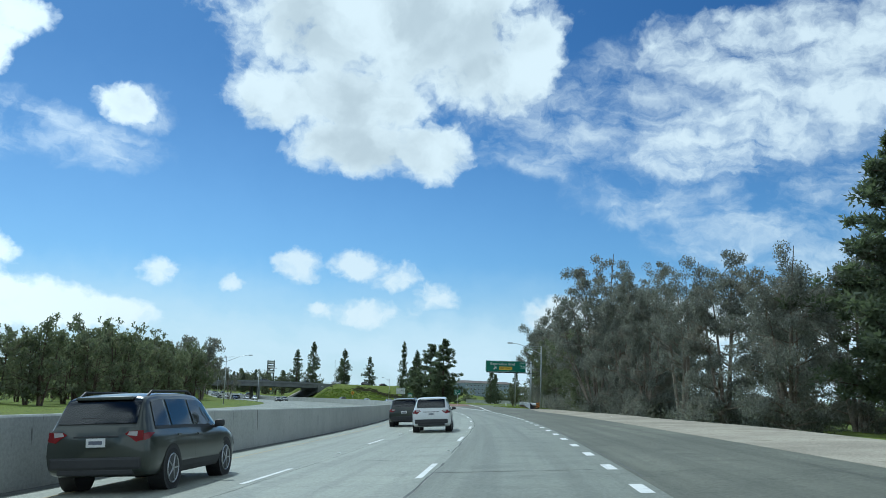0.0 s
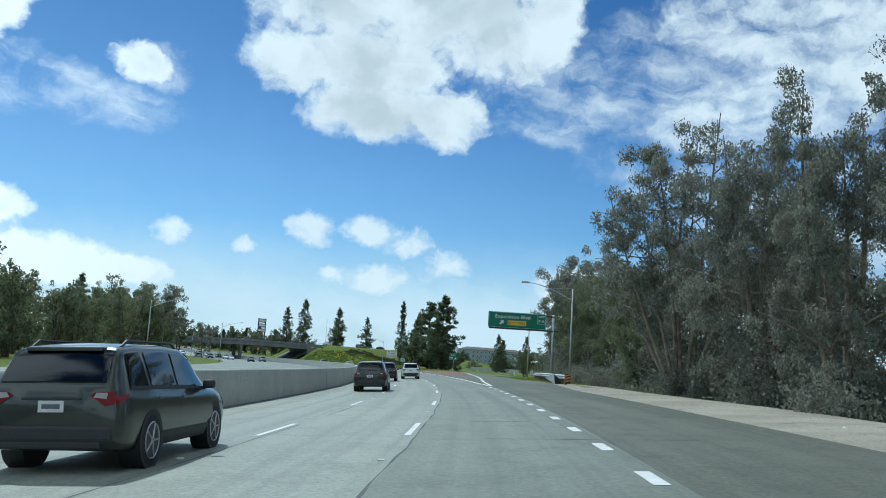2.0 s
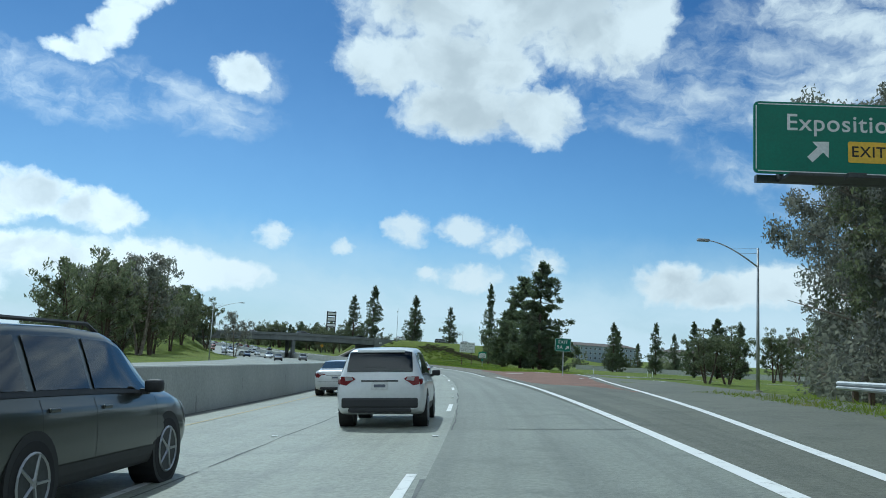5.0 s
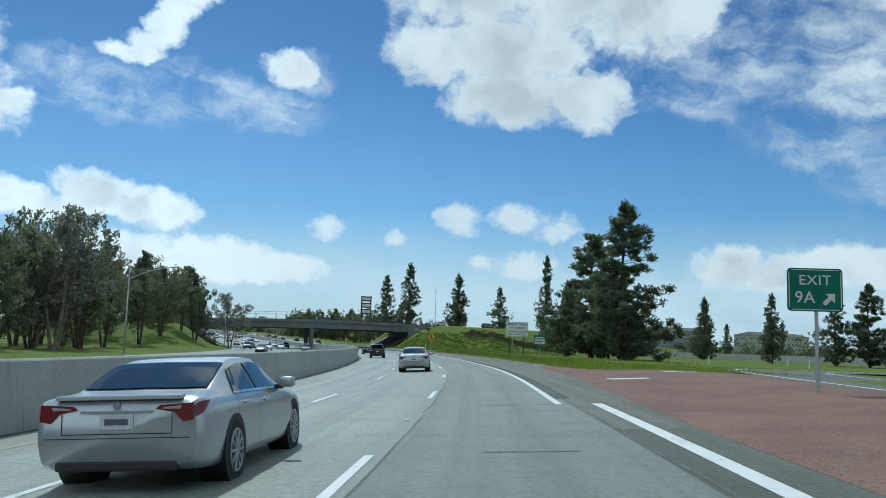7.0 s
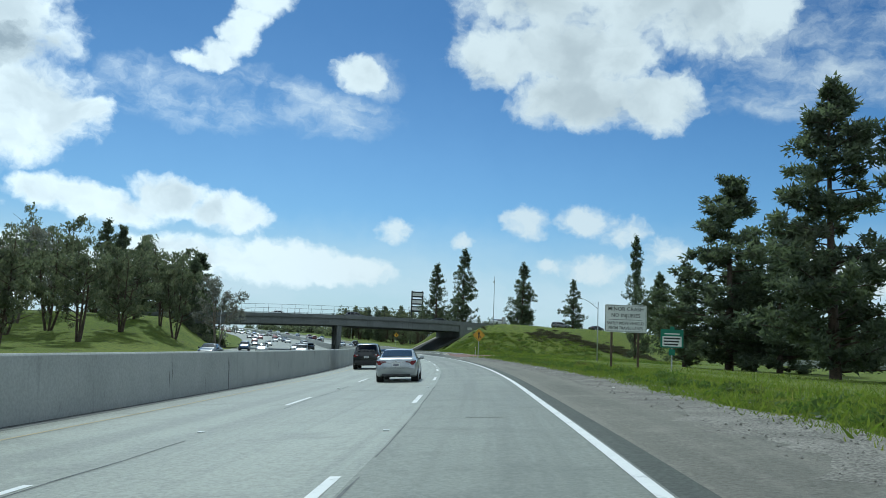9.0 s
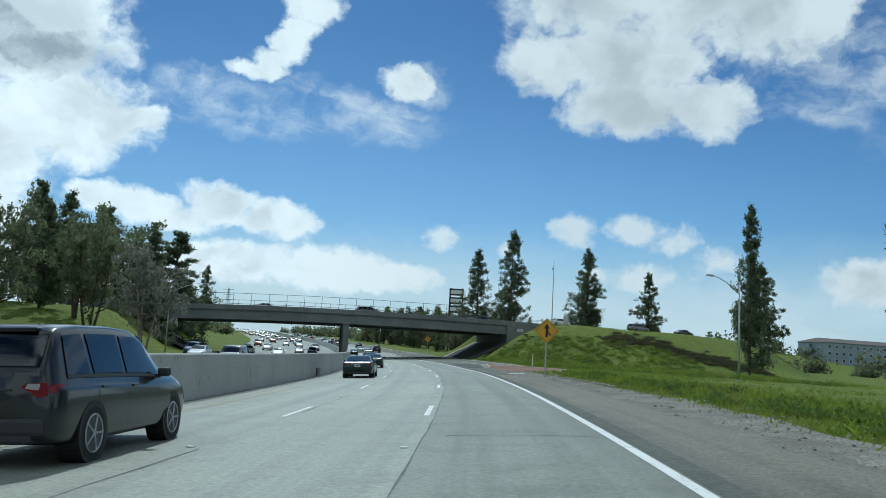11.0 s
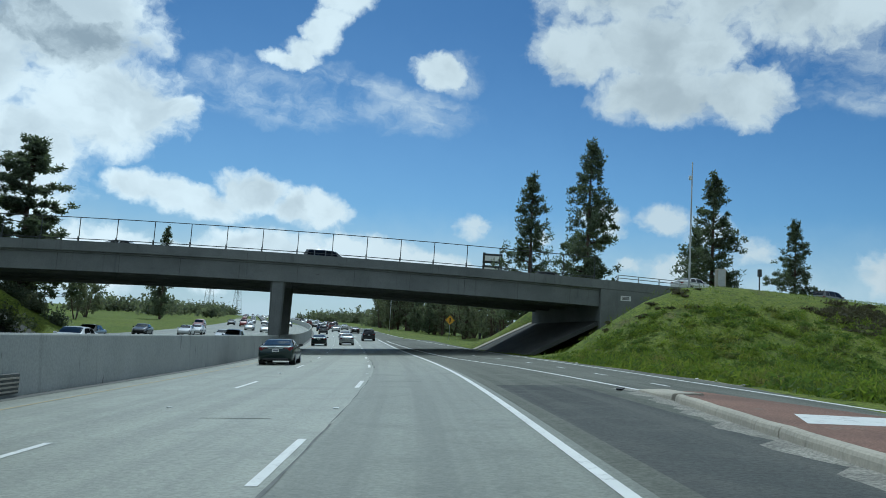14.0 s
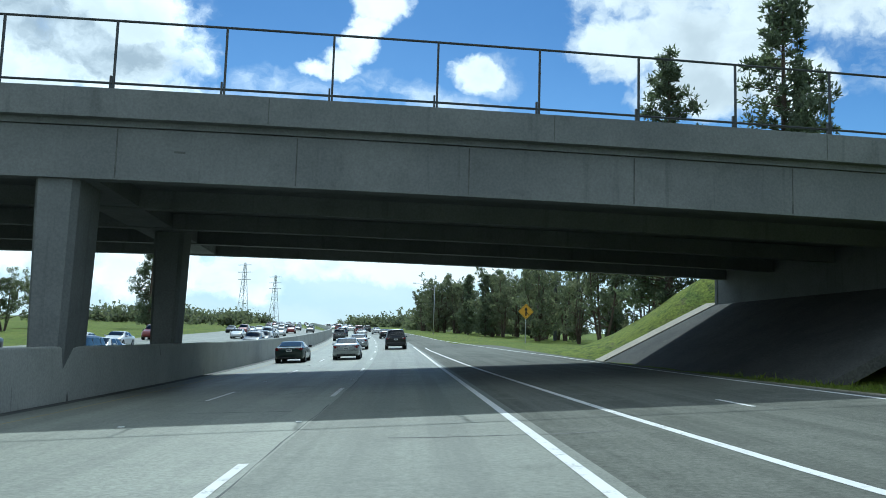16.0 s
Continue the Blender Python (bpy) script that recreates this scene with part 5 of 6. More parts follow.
def lettering(text, size, mat, parent, x, y, z, name="lettering", squeeze=1.0, align="CENTER"):
    """Raised letters on a panel that faces back along local -y."""
    cu = bpy.data.curves.new(name, "FONT")
    cu.body, cu.size, cu.align_x, cu.align_y, cu.extrude = text, size, align, "CENTER", 0.003
    cu.space_character = 1.08
    cu.offset = size * 0.008
    tmp = bpy.data.objects.new(name, cu)
    scene.collection.objects.link(tmp)
    dg = bpy.context.evaluated_depsgraph_get()
    me = bpy.data.meshes.new_from_object(tmp.evaluated_get(dg))
    bpy.data.objects.remove(tmp)
    bpy.data.curves.remove(cu)
    me.transform(Matrix.Translation((x, y, z)) @ Matrix.Rotation(math.pi / 2, 4, "X") @ Matrix.Diagonal((squeeze, 1, 1, 1)))
    me.materials.clear()
    me.materials.append(mat)
    ob = new(name, me)
    ob.parent = parent
    return ob


def plate(bm, x0, x1, z0, z1, y0, y1, r):
    """A panel with rounded corners."""
    pts = []
    for cx, cz, a0 in ((x1 - r, z1 - r, 0), (x0 + r, z1 - r, 90), (x0 + r, z0 + r, 180), (x1 - r, z0 + r, 270)):
        for q in range(5):
            a = radians(a0 + 22.5 * q)
            pts.append((cx + r * math.cos(a), cz + r * math.sin(a)))
    f, b = [bm.verts.new((x, y0, z)) for x, z in pts], [bm.verts.new((x, y1, z)) for x, z in pts]
    bm.faces.new(f)
    bm.faces.new(b[::-1])
    n_ = len(pts)
    for i in range(n_):
        j = (i + 1) % n_
        bm.faces.new((f[i], b[i], b[j], f[j]))
    return bm


def panel(x0, x1, z0, z1, y0=-0.02, y1=0.02, r=0.08):
    return plate(bmesh.new(), x0, x1, z0, z1, y0, y1, r)


def arrow(bm, cx, cz, size, turn, y0, y1, shape=((-0.14, -0.5), (0.14, -0.5), (0.14, 0.05), (0.42, 0.05), (0, 0.5), (-0.42, 0.05), (-0.14, 0.05))):
    c, s_ = math.cos(radians(turn)), math.sin(radians(turn))
    pts = [(cx + size * (x * c - z * s_), cz + size * (x * s_ + z * c)) for x, z in shape]
    f, b = [bm.verts.new((x, y0, z)) for x, z in pts], [bm.verts.new((x, y1, z)) for x, z in pts]
    bm.faces.new(f)
    bm.faces.new(b[::-1])
    for i in range(len(pts)):
        j = (i + 1) % len(pts)
        bm.faces.new((f[i], b[i], b[j], f[j]))
    return bm


def overhead_sign():
    m = at(132.4, 9.0, 0, 0)
    t = thing("overhead_sign", "large green overhead exit sign on a cantilever steel post", "road sign", m)
    x0, x1, z0, z1 = -3.25, 3.15, 5.5, 7.22
    part("sign_panel", panel(x0, x1, z0, z1, -0.03, 0.02, 0.12), M_SGREEN, t)
    bm = bmesh.new()
    for a, b, c, d in ((x0 + 0.1, x1 - 0.1, z1 - 0.07, z1 - 0.045), (x0 + 0.1, x1 - 0.1, z0 + 0.045, z0 + 0.07), (x0 + 0.045, x0 + 0.07, z0 + 0.1, z1 - 0.1), (x1 - 0.07, x1 - 0.045, z0 + 0.1, z1 - 0.1),
                       (2.2, 2.225, 6.12, 7.12), (2.2, 3.05, 6.12, 6.145)):
        box(bm, a, b, -0.036, -0.031, c, d)
    part("border", bm, M_SWHITE, t)
    lettering("Exposition Blvd", 0.56, M_SWHITE, t, -0.55, -0.034, 6.72, squeeze=1.03)
    lettering("EXIT", 0.3, M_SWHITE, t, 2.64, -0.034, 6.9)
    lettering("9 A", 0.44, M_SWHITE, t, 2.64, -0.034, 6.42)
    part("arrow", arrow(bmesh.new(), -1.75, 6.08, 0.62, -45, -0.036, -0.031), M_SWHITE, t)
    amber = part("amber_panel", panel(-1.1, 0.95, 5.82, 6.32, -0.042, -0.032, 0.04), M_SORANGE, t)
    lettering("EXIT ONLY", 0.36, M_BLACK, amber, -0.07, -0.046, 6.07)
    part("post", piped([(4.05, 0.35, -0.4), (4.05, 0.35, 7.25)], 0.17, 0.13, 14), M_STEEL, t, smooth=True)
    part("base_plate", boxed(3.7, 4.4, 0.0, 0.7, -0.2, 0.12, 0.02), M_STEEL, t)
    part("arm", boxed(-3.1, 4.6, 0.22, 0.4, 5.36, 5.52), M_DARKSTEEL, t)
    part("arm", boxed(-3.1, 4.3, 0.22, 0.36, 6.95, 7.07), M_DARKSTEEL, t)
    for x in (-2.6, -0.9, 0.8, 2.5):
        part("bracket", boxed(x - 0.05, x + 0.05, 0.02, 0.24, 5.4, 7.1), M_DARKSTEEL, t)
    part("walkway", boxed(-2.6, 3.0, -0.55, 0.2, 5.36, 5.42), M_DARKSTEEL, t)
    for x in (-1.2, 1.2):
        part("sign_lamp", boxed(x - 0.2, x + 0.2, -0.75, -0.5, 5.3, 5.42, 0.02), M_DARKSTEEL, t)


overhead_sign()


def street_lamp(s, o, h=9.3, arm=4.2, turn=0.0, group="street lamps", ground=True):
    m = on_ground(s, o, 0.0, turn) if ground else at(s, o, 0, turn)
    t = thing("street_lamp", "tall galvanised freeway lamp with a curved arm", "street lamp", m, group=group)
    part("pole", piped([(0, 0, -0.3), (0, 0, h)], 0.11, 0.06, 10), M_STEEL, t, smooth=True)
    pts = [(-arm * u, 0, h - 1.1 + 1.45 * math.sin(u * 1.45)) for u in [i / 8 for i in range(9)]]
    part("arm", piped(pts, 0.05, 0.03, 8), M_STEEL, t, smooth=True)
    part("brace", piped([(0, 0, h - 0.02), (-arm * 0.5, 0, pts[4][2] + 0.03)], 0.012, seg=5), M_STEEL, t)
    part("brace", piped([(0, 0, h - 0.3), (-arm * 0.4, 0, pts[3][2] + 0.0)], 0.012, seg=5), M_STEEL, t)
    part("lamp_head", boxed(-arm - 0.55, -arm + 0.15, -0.13, 0.13, pts[-1][2] - 0.09, pts[-1][2] + 0.07, 0.03), M_STEEL, t)
    part("base", boxed(-0.2, 0.2, -0.2, 0.2, -0.25, 0.1, 0.02), M_KERB, t)
    return t


street_lamp(117, 11.6, 8.7, 4.2)
street_lamp(161.5, 16.2, 8.3, 3.0)
street_lamp(338, 26.1, 9.0, 3.2, 20)
street_lamp(174, -40, 9.5, 4.5, 180)
street_lamp(257.6, -34.5, 9.5, 4.5, 180)
street_lamp(382, -35, 9.5, 4.5, 180)
street_lamp(560, 11, 10, 4)
street_lamp(40, 21, 6.2, 0.6)


def exit_sign():
    t = thing("exit_sign", "green exit sign with a white arrow on one steel post", "road sign", at(185.1, 8.76, -0.52, -2))
    part("sign_panel", panel(-0.7, 0.7, 2.6, 3.72, -0.03, 0.0, 0.1), M_SGREEN, t)
    bm = bmesh.new()
    for a, b, c, d in ((-0.6, 0.6, 3.665, 3.685), (-0.6, 0.6, 2.635, 2.655), (-0.665, -0.645, 2.7, 3.62), (0.645, 0.665, 2.7, 3.62)):
        box(bm, a, b, -0.036, -0.031, c, d)
    part("border", bm, M_SWHITE, t)
    lettering("EXIT", 0.36, M_SWHITE, t, 0, -0.034, 3.4, squeeze=1.05)
    lettering("9A", 0.42, M_SWHITE, t, -0.26, -0.034, 2.95)
    part("arrow", arrow(bmesh.new(), 0.36, 2.93, 0.4, -45, -0.036, -0.031), M_SWHITE, t)
    part("post", piped([(0.05, 0.05, -0.3), (0.05, 0.05, 3.6)], 0.05, seg=8), M_STEEL, t)
    part("footing", boxed(-0.35, 0.45, -0.3, 0.4, 0.0, 0.26, 0.06), M_DIRT, t, "mound of dirt round the post foot")


exit_sign()


def crash_sign():
    t = thing("information_sign", "white sign with black words on two wooden posts", "road sign", on_ground(272, 9.9, 0.0, -2))
    z0 = 0.25
    part("sign_panel", panel(0, 2.9, 2.25 + z0, 4.15 + z0, -0.03, 0.0, 0.08), M_SWHITE, t)
    bm = bmesh.new()
    for a, b, c, d in ((0.1, 2.8, 4.08, 4.1), (0.1, 2.8, 2.3, 2.32), (0.04, 0.06, 2.35, 4.05), (2.84, 2.86, 2.35, 4.05), (0.3, 2.6, 3.1, 3.125)):
        box(bm, a, b, -0.036, -0.031, c + z0, d + z0)
    part("border", bm, M_BLACK, t)
    for txt, size, z, sq in (("MINOR CRASH", 0.38, 3.85, 0.92), ("NO INJURIES", 0.36, 3.4, 0.92), ("SAFELY MOVE VEHICLES", 0.29, 2.86, 0.78), ("FROM TRAVEL LANES", 0.29, 2.52, 0.8)):
        lettering(txt, size, M_BLACK, t, 1.45, -0.034, z + z0, squeeze=sq)
    for x in (0.5, 2.35):
        part("post", boxed(x - 0.07, x + 0.07, 0.0, 0.14, -0.4, 4.1 + z0, 0.01), M_WOOD, t)


crash_sign()


def small_green_sign():
    t = thing("adoption_sign", "small green and white roadside sign on a thin post", "road sign", on_ground(269, 13.0, 0.0, -2))
    part("sign_panel", panel(0, 1.5, 1.55, 2.75, -0.03, 0.0, 0.06), M_SGREEN, t)
    part("badge", panel(0.6, 0.9, 2.6, 2.95, -0.04, -0.031, 0.1), M_SGREEN, t)
    w = part("white_panel", panel(0.12, 1.38, 1.63, 2.3, -0.04, -0.031, 0.03), M_SWHITE, t)
    for i, z in enumerate((2.16, 1.96, 1.76)):
        part("text_bar", boxed(0.2, 1.3 - 0.08 * i, -0.045, -0.041, z - 0.05, z + 0.05), M_TRIM, w)
    part("text_bar", boxed(0.25, 1.25, -0.036, -0.031, 2.42, 2.5), M_SWHITE, t)
    part("lower_plate", panel(0.55, 0.95, 1.05, 1.45, -0.03, 0.0, 0.04), M_SGREEN, t)
    part("post", boxed(0.71, 0.79, 0.0, 0.06, -0.3, 2.7), M_STEEL, t)


small_green_sign()


def merge_sign(s, o, z=0.0, group="merge signs"):
    m = at(s, o, z, 3)
    t = thing("merge_sign", "yellow diamond merge sign with a black arrow on a steel post", "road sign", m, group=group)
    tilt = Matrix.Translation((0, 0, 2.82)) @ Matrix.Rotation(radians(45), 4, "Y")
    for nm, h, y0, y1, mat in (("sign_panel", 0.55, -0.03, 0.0, M_SYELLOW),):
        bm = plate(bmesh.new(), -h, h, -h, h, y0, y1, 0.08)
        bm.transform(tilt)
        part(nm, bm, mat, t)
    bm = bmesh.new()
    for a, b, c, d in ((-0.48, 0.48, 0.475, 0.495), (-0.48, 0.48, -0.495, -0.475), (-0.495, -0.475, -0.48, 0.48), (0.475, 0.495, -0.48, 0.48)):
        box(bm, a, b, -0.036, -0.031, c, d)
    bm.transform(tilt)
    part("border", bm, M_BLACK, t)
    arrow(bm := bmesh.new(), 0.0, 2.84, 0.86, 0, -0.037, -0.031, ((-0.085, -0.5), (0.085, -0.5), (0.085, 0.12), (0.22, 0.12), (0, 0.5), (-0.22, 0.12), (-0.085, 0.12)))
    arrow(bm, 0.155, 2.67, 0.46, 0, -0.0375, -0.0315, ((-0.2, 0.35), (-0.2, 0.1), (0.12, -0.38), (0.3, -0.28)))
    part("arrow", bm, M_BLACK, t)
    part("post", boxed(-0.04, 0.04, 0.0, 0.06, -0.3, 3.4), M_STEEL, t)
    return t


merge_sign(314.5, 4.74)
merge_sign(470, 12.2, 0.6)


def guardrail():
    t = thing("guardrail", "galvanised guardrail with wooden posts and a striped end board", "guardrail")
    path = [(107.5, 9.35), (112, 9.6), (117, 9.9), (123, 10.5), (130, 11.2), (138, 12.4), (147, 14)]
    pts = [P(s, o) for s, o in path]
    prof = [(0.0, 0.44), (-0.08, 0.5), (-0.08, 0.56), (0.0, 0.61), (-0.08, 0.66), (-0.08, 0.72), (0.0, 0.78)]
    verts, faces = [], []
    for s, o in path:
        h = heading(s)
        for dx, dz in prof:
            p = P(s, o, dz)
            verts.append((p.x + dx * math.cos(h), p.y + dx * math.sin(h), p.z))
    for i in range(len(path) - 1):
        for c in range(len(prof) - 1):
            q = i * len(prof) + c
            faces.append((q, q + 1, q + len(prof) + 1, q + len(prof)))
    mesh_object("rail", verts, faces, M_STEEL, t)
    for s in np.arange(108, 147, 1.95):
        o = float(np.interp(s, [p[0] for p in path], [p[1] for p in path]))
        bm = boxed(0.02, 0.2, -0.08, 0.08, -0.4, 0.76, 0.01)
        bm.transform(at(s, o))
        part("post", bm, M_WOOD, t)
    bm = boxed(-0.12, 0.3, -0.06, 0.0, 0.12, 0.86, 0.01)
    bm.transform(at(107.2, 9.4))
    board = part("end_board", bm, M_BLACK, t, "black and orange striped end board")
    for i in range(3):
        bm = bmesh.new()
        vs = [bm.verts.new(v) for v in ((-0.12, -0.066, 0.2 + 0.22 * i), (0.3, -0.066, 0.34 + 0.22 * i), (0.3, -0.066, 0.44 + 0.22 * i), (-0.12, -0.066, 0.3 + 0.22 * i))]
        bm.faces.new(vs)
        bm.transform(at(107.2, 9.4))
        part("stripe", bm, M_ORANGE, board)
    # crumpled loose sheet
    c = thing("crumpled_sheet", "crumpled grey metal sheet leaning on the guardrail", "debris", at(110.5, 8.9) @ Matrix.Diagonal((0.8, 0.8, 0.8, 1)))
    for name_, mat, faces_ in (("sheet", M_STEEL, ((0, 3, 4), (0, 4, 1), (0, 6, 3), (0, 1, 6))), ("torn_flap", M_TRIM, ((1, 4, 5), (1, 5, 2), (1, 2, 6), (6, 2, 5)))):
        bm = bmesh.new()
        vs = [bm.verts.new(v) for v in ((-0.35, 0, 0.8), (0.05, -0.2, 1.05), (0.9, 0.15, 0.4), (-0.85, 0.1, 0.62), (0.12, -0.5, 0.02), (1.1, 0.0, 0.02), (0.1, 0.3, 0.5))]
        for f in faces_:
            bm.faces.new([vs[q] for q in f])
        loose = [v for v in bm.verts if not v.link_faces]
        bmesh.ops.delete(bm, geom=loose, context="VERTS")
        part(name_, bm, mat, c)


guardrail()


def camera_pole():
    m = on_ground(411.6, 26.6, 0.1)
    t = thing("camera_mast", "tall thin steel mast with a small box near its top", "mast", m)
    part("pole", piped([(0, 0, -0.3), (0, 0, 12.3)], 0.11, 0.05, 8), M_STEEL, t)
    part("camera_box", boxed(-0.28, -0.06, -0.12, 0.12, 10.6, 11.0, 0.02), M_SWHITE, t)
    part("bracket", boxed(-0.1, 0.0, -0.03, 0.03, 10.72, 10.8), M_STEEL, t)
    c = thing("control_cabinet", "pale steel control cabinet on the bank", "cabinet", on_ground(409.5, 28.6, 0.05))
    part("body", boxed(-0.4, 0.4, -0.3, 0.3, 0, 1.7, 0.03), M_KERB, c)
    part("door", boxed(-0.33, 0.33, -0.325, -0.305, 0.15, 1.6, 0.01), M_STEEL, c)
    p = thing("signal_post", "short dark post with a box on top", "post", on_ground(408, 31.5, 0.05))
    part("post", piped([(0, 0, -0.2), (0, 0, 1.7)], 0.06, seg=8), M_DARKSTEEL, p)
    part("box", boxed(-0.14, 0.14, -0.14, 0.14, 1.3, 1.95, 0.02), M_DARKSTEEL, p)


camera_pole()


def delineator(s, o):
    t = thing("delineator", "white and yellow flexible marker post", "marker post", at(s, o, 0.0), group="marker posts")
    part("post", boxed(-0.05, 0.05, -0.02, 0.02, 0, 1.25, 0.01), M_SWHITE, t)
    part("band", boxed(-0.052, 0.052, -0.024, 0.024, 0.85, 1.1), M_SORANGE, t)
    part("foot", boxed(-0.12, 0.12, -0.12, 0.12, 0, 0.05, 0.01), M_RUBBER, t)


delineator(346.6, 8.8)
for s, o in ((262, 33), (266, 45), (262, 58), (252, 40), (256, 70)):
    t = thing("marker_post", "short white marker post in the grass", "marker post", on_ground(s, o, 0.1), group="ramp marker posts")
    part("post", boxed(-0.06, 0.06, -0.03, 0.03, 0, 1.1, 0.01), M_SWHITE, t)


def tower_sign():
    p = P(530, 31)
    p.z = 6.0
    t = thing("tower_sign", "tall dark pylon sign with stacked pale panels", "sign", Matrix.Translation(p) @ Matrix.Rotation(heading(400), 4, "Z"))
    for x in (-2.0, 2.0):
        part("post", boxed(x - 0.25, x + 0.25, -0.3, 0.3, -4, 16.6), M_DARKSTEEL, t)
    for z in (8.6, 11.4, 14.2):
        q = part("panel", boxed(-2.3, 2.3, -0.45, 0.45, z, z + 2.2, 0.05), M_TRIM, t)
        part("panel_face", boxed(-1.9, 1.9, -0.5, -0.46, z + 0.5, z + 1.7), M_SWHITE, q)


tower_sign()


def pylon(s, o, h):
    p = P(s, o)
    p.z = float(rise(s)) - 1
    t = thing("power_pylon", "far lattice power pylon", "pylon", Matrix.Translation(p), group="power pylons")
    bm = bmesh.new()
    for i in range(6):
        z0, z1 = h * i / 6, h * (i + 1) / 6
        w0, w1 = 3.2 * (1 - i / 7), 3.2 * (1 - (i + 1) / 7)
        c0 = [(-w0, -w0, z0), (w0, -w0, z0), (w0, w0, z0), (-w0, w0, z0)]
        c1 = [(-w1, -w1, z1), (w1, -w1, z1), (w1, w1, z1), (-w1, w1, z1)]
        for a in range(4):
            b = (a + 1) % 4
            tube(bm, c0[a], c1[a], 0.16, seg=4)
            tube(bm, c0[a], c1[b], 0.09, seg=4)
            tube(bm, c1[a], c1[b], 0.09, seg=4)
    part("lattice", bm, M_STEEL, t)
    for z in (0.72, 0.84, 0.96):
        part("cross_arm", boxed(-6, 6, -0.2, 0.2, h * z, h * z + 0.4), M_STEEL, t)


pylon(1010, -60, 44)
pylon(1080, -40, 40)


def apartment(s, o, w, d, floors, turn, mat, label):
    m = on_ground(s, o, -1.5, turn)
    t = thing("apartment_building", label, "building", m, group="far buildings")
    h = floors * 3.0
    part("wall", boxed(-w / 2, w / 2, 0, d, -3, h + 0.3), mat, t)
    bm = bmesh.new()
    vs = [bm.verts.new(v) for v in ((-w / 2 - 0.6, -0.6, h + 0.31), (w / 2 + 0.6, -0.6, h + 0.31), (w / 2 + 0.6, d + 0.6, h + 0.31), (-w / 2 - 0.6, d + 0.6, h + 0.31), (-w / 2 + 3, d / 2, h + 2.4), (w / 2 - 3, d / 2, h + 2.4))]
    for f in ((0, 1, 5, 4), (1, 2, 5), (2, 3, 4, 5), (3, 0, 4), (3, 2, 1, 0)):
        bm.faces.new([vs[q] for q in f])
    part("roof", bm, M_ROOF, t)
    n_ = int(w / 4)
    for fl in range(floors):
        for i in range(n_):
            x = -w / 2 + (i + 0.5) * w / n_
            win = part("window", boxed(x - 0.85, x + 0.85, -0.06, 0.0, fl * 3 + 0.9, fl * 3 + 2.2), M_SWHITE, t)
            part("pane", boxed(x - 0.72, x + 0.72, -0.075, -0.062, fl * 3 + 1.0, fl * 3 + 2.1), M_WINDOW, win)


apartment(585, 236, 56, 16, 3, 8, M_STUCCO_BLUE, "far blue-grey three-storey apartment block")
apartment(570, 300, 52, 16, 3, 14, M_STUCCO, "far beige three-storey apartment block")
apartment(520, 345, 50, 16, 3, 24, M_STUCCO, "far beige three-storey apartment block")
apartment(420, 330, 60, 14, 2, 40, M_STUCCO, "far beige low building behind trees")


# street wall beyond the loop ramp
def far_barrier():
    verts, faces = [], []
    pts = [(430, 110), (410, 112), (380, 112), (350, 112), (320, 114), (290, 118), (260, 124), (225, 132)]
    for i, (s, o) in enumerate(pts):
        p = P(s, o)
        p.z = ground_at(s, o)
        for dz in (-0.3, 1.9 - 0.08 * i):
            for w in (0.0, 0.35):
                verts.append((p.x + w, p.y, p.z + dz))
    for i in range(len(pts) - 1):
        a, b = 4 * i, 4 * i + 4
        faces += [(a, b, b + 2, a + 2), (a + 1, a + 3, b + 3, b + 1), (a + 2, b + 2, b + 3, a + 3)]
    tagged(mesh_object("wall_far_street", verts, faces, M_WALL), "long low pale concrete wall of a street behind the grass", "wall", kind="structure")


far_barrier()


def litter():
    r = random.Random(4)
    for i in range(26):
        if i < 9:
            s, o = r.uniform(224, 300), r.uniform(4.5, 6.6)
        elif i < 17:
            s, o = r.uniform(362, 405), r.uniform(9.8, 11.2)
        elif i < 21:
            s, o = r.uniform(300, 335), r.uniform(3.6, 6)
        else:
            s, o = r.uniform(60, 100), r.uniform(8.5, 10.5)
        m = at(s, o, 0.012, r.uniform(0, 360)) if o < 9.6 else on_ground(s, o, -0.02, r.uniform(0, 360))
        t = tagged(new("litter"), "scrap of pale roadside litter", "litter", "roadside litter")
        t.matrix_world = m
        w = r.uniform(0.06, 0.2)
        bm = bmesh.new()
        ring = [bm.verts.new((w * math.cos(a) * r.uniform(0.6, 1.2), w * 0.6 * math.sin(a) * r.uniform(0.6, 1.2), r.uniform(0, 0.03))) for a in [j * 1.047 for j in range(6)]]
        mid = bm.verts.new((0, 0, 0.05))
        for j in range(6):
            bm.faces.new((ring[j], ring[(j + 1) % 6], mid))
        part("scrap", bm, M_LITTER if r.random() < 0.75 else M_TRIM, t)
    # torn strip lying on the shoulder
    t = thing("tyre_scrap", "strip of torn pale debris lying on the shoulder", "debris", at(316.0, 2.7, 0.01, 4))
    part("strip", boxed(-0.45, 0.45, -0.035, 0.035, 0, 0.025, 0.01), M_LITTER, t)
    t = thing("tyre_scrap", "shredded black tyre strip at the kerb end", "debris", at(361.9, 5.35, 0.01, 70))
    part("strip", boxed(-0.55, 0.55, -0.08, 0.08, 0, 0.035, 0.012), M_RUBBER, t)


litter()
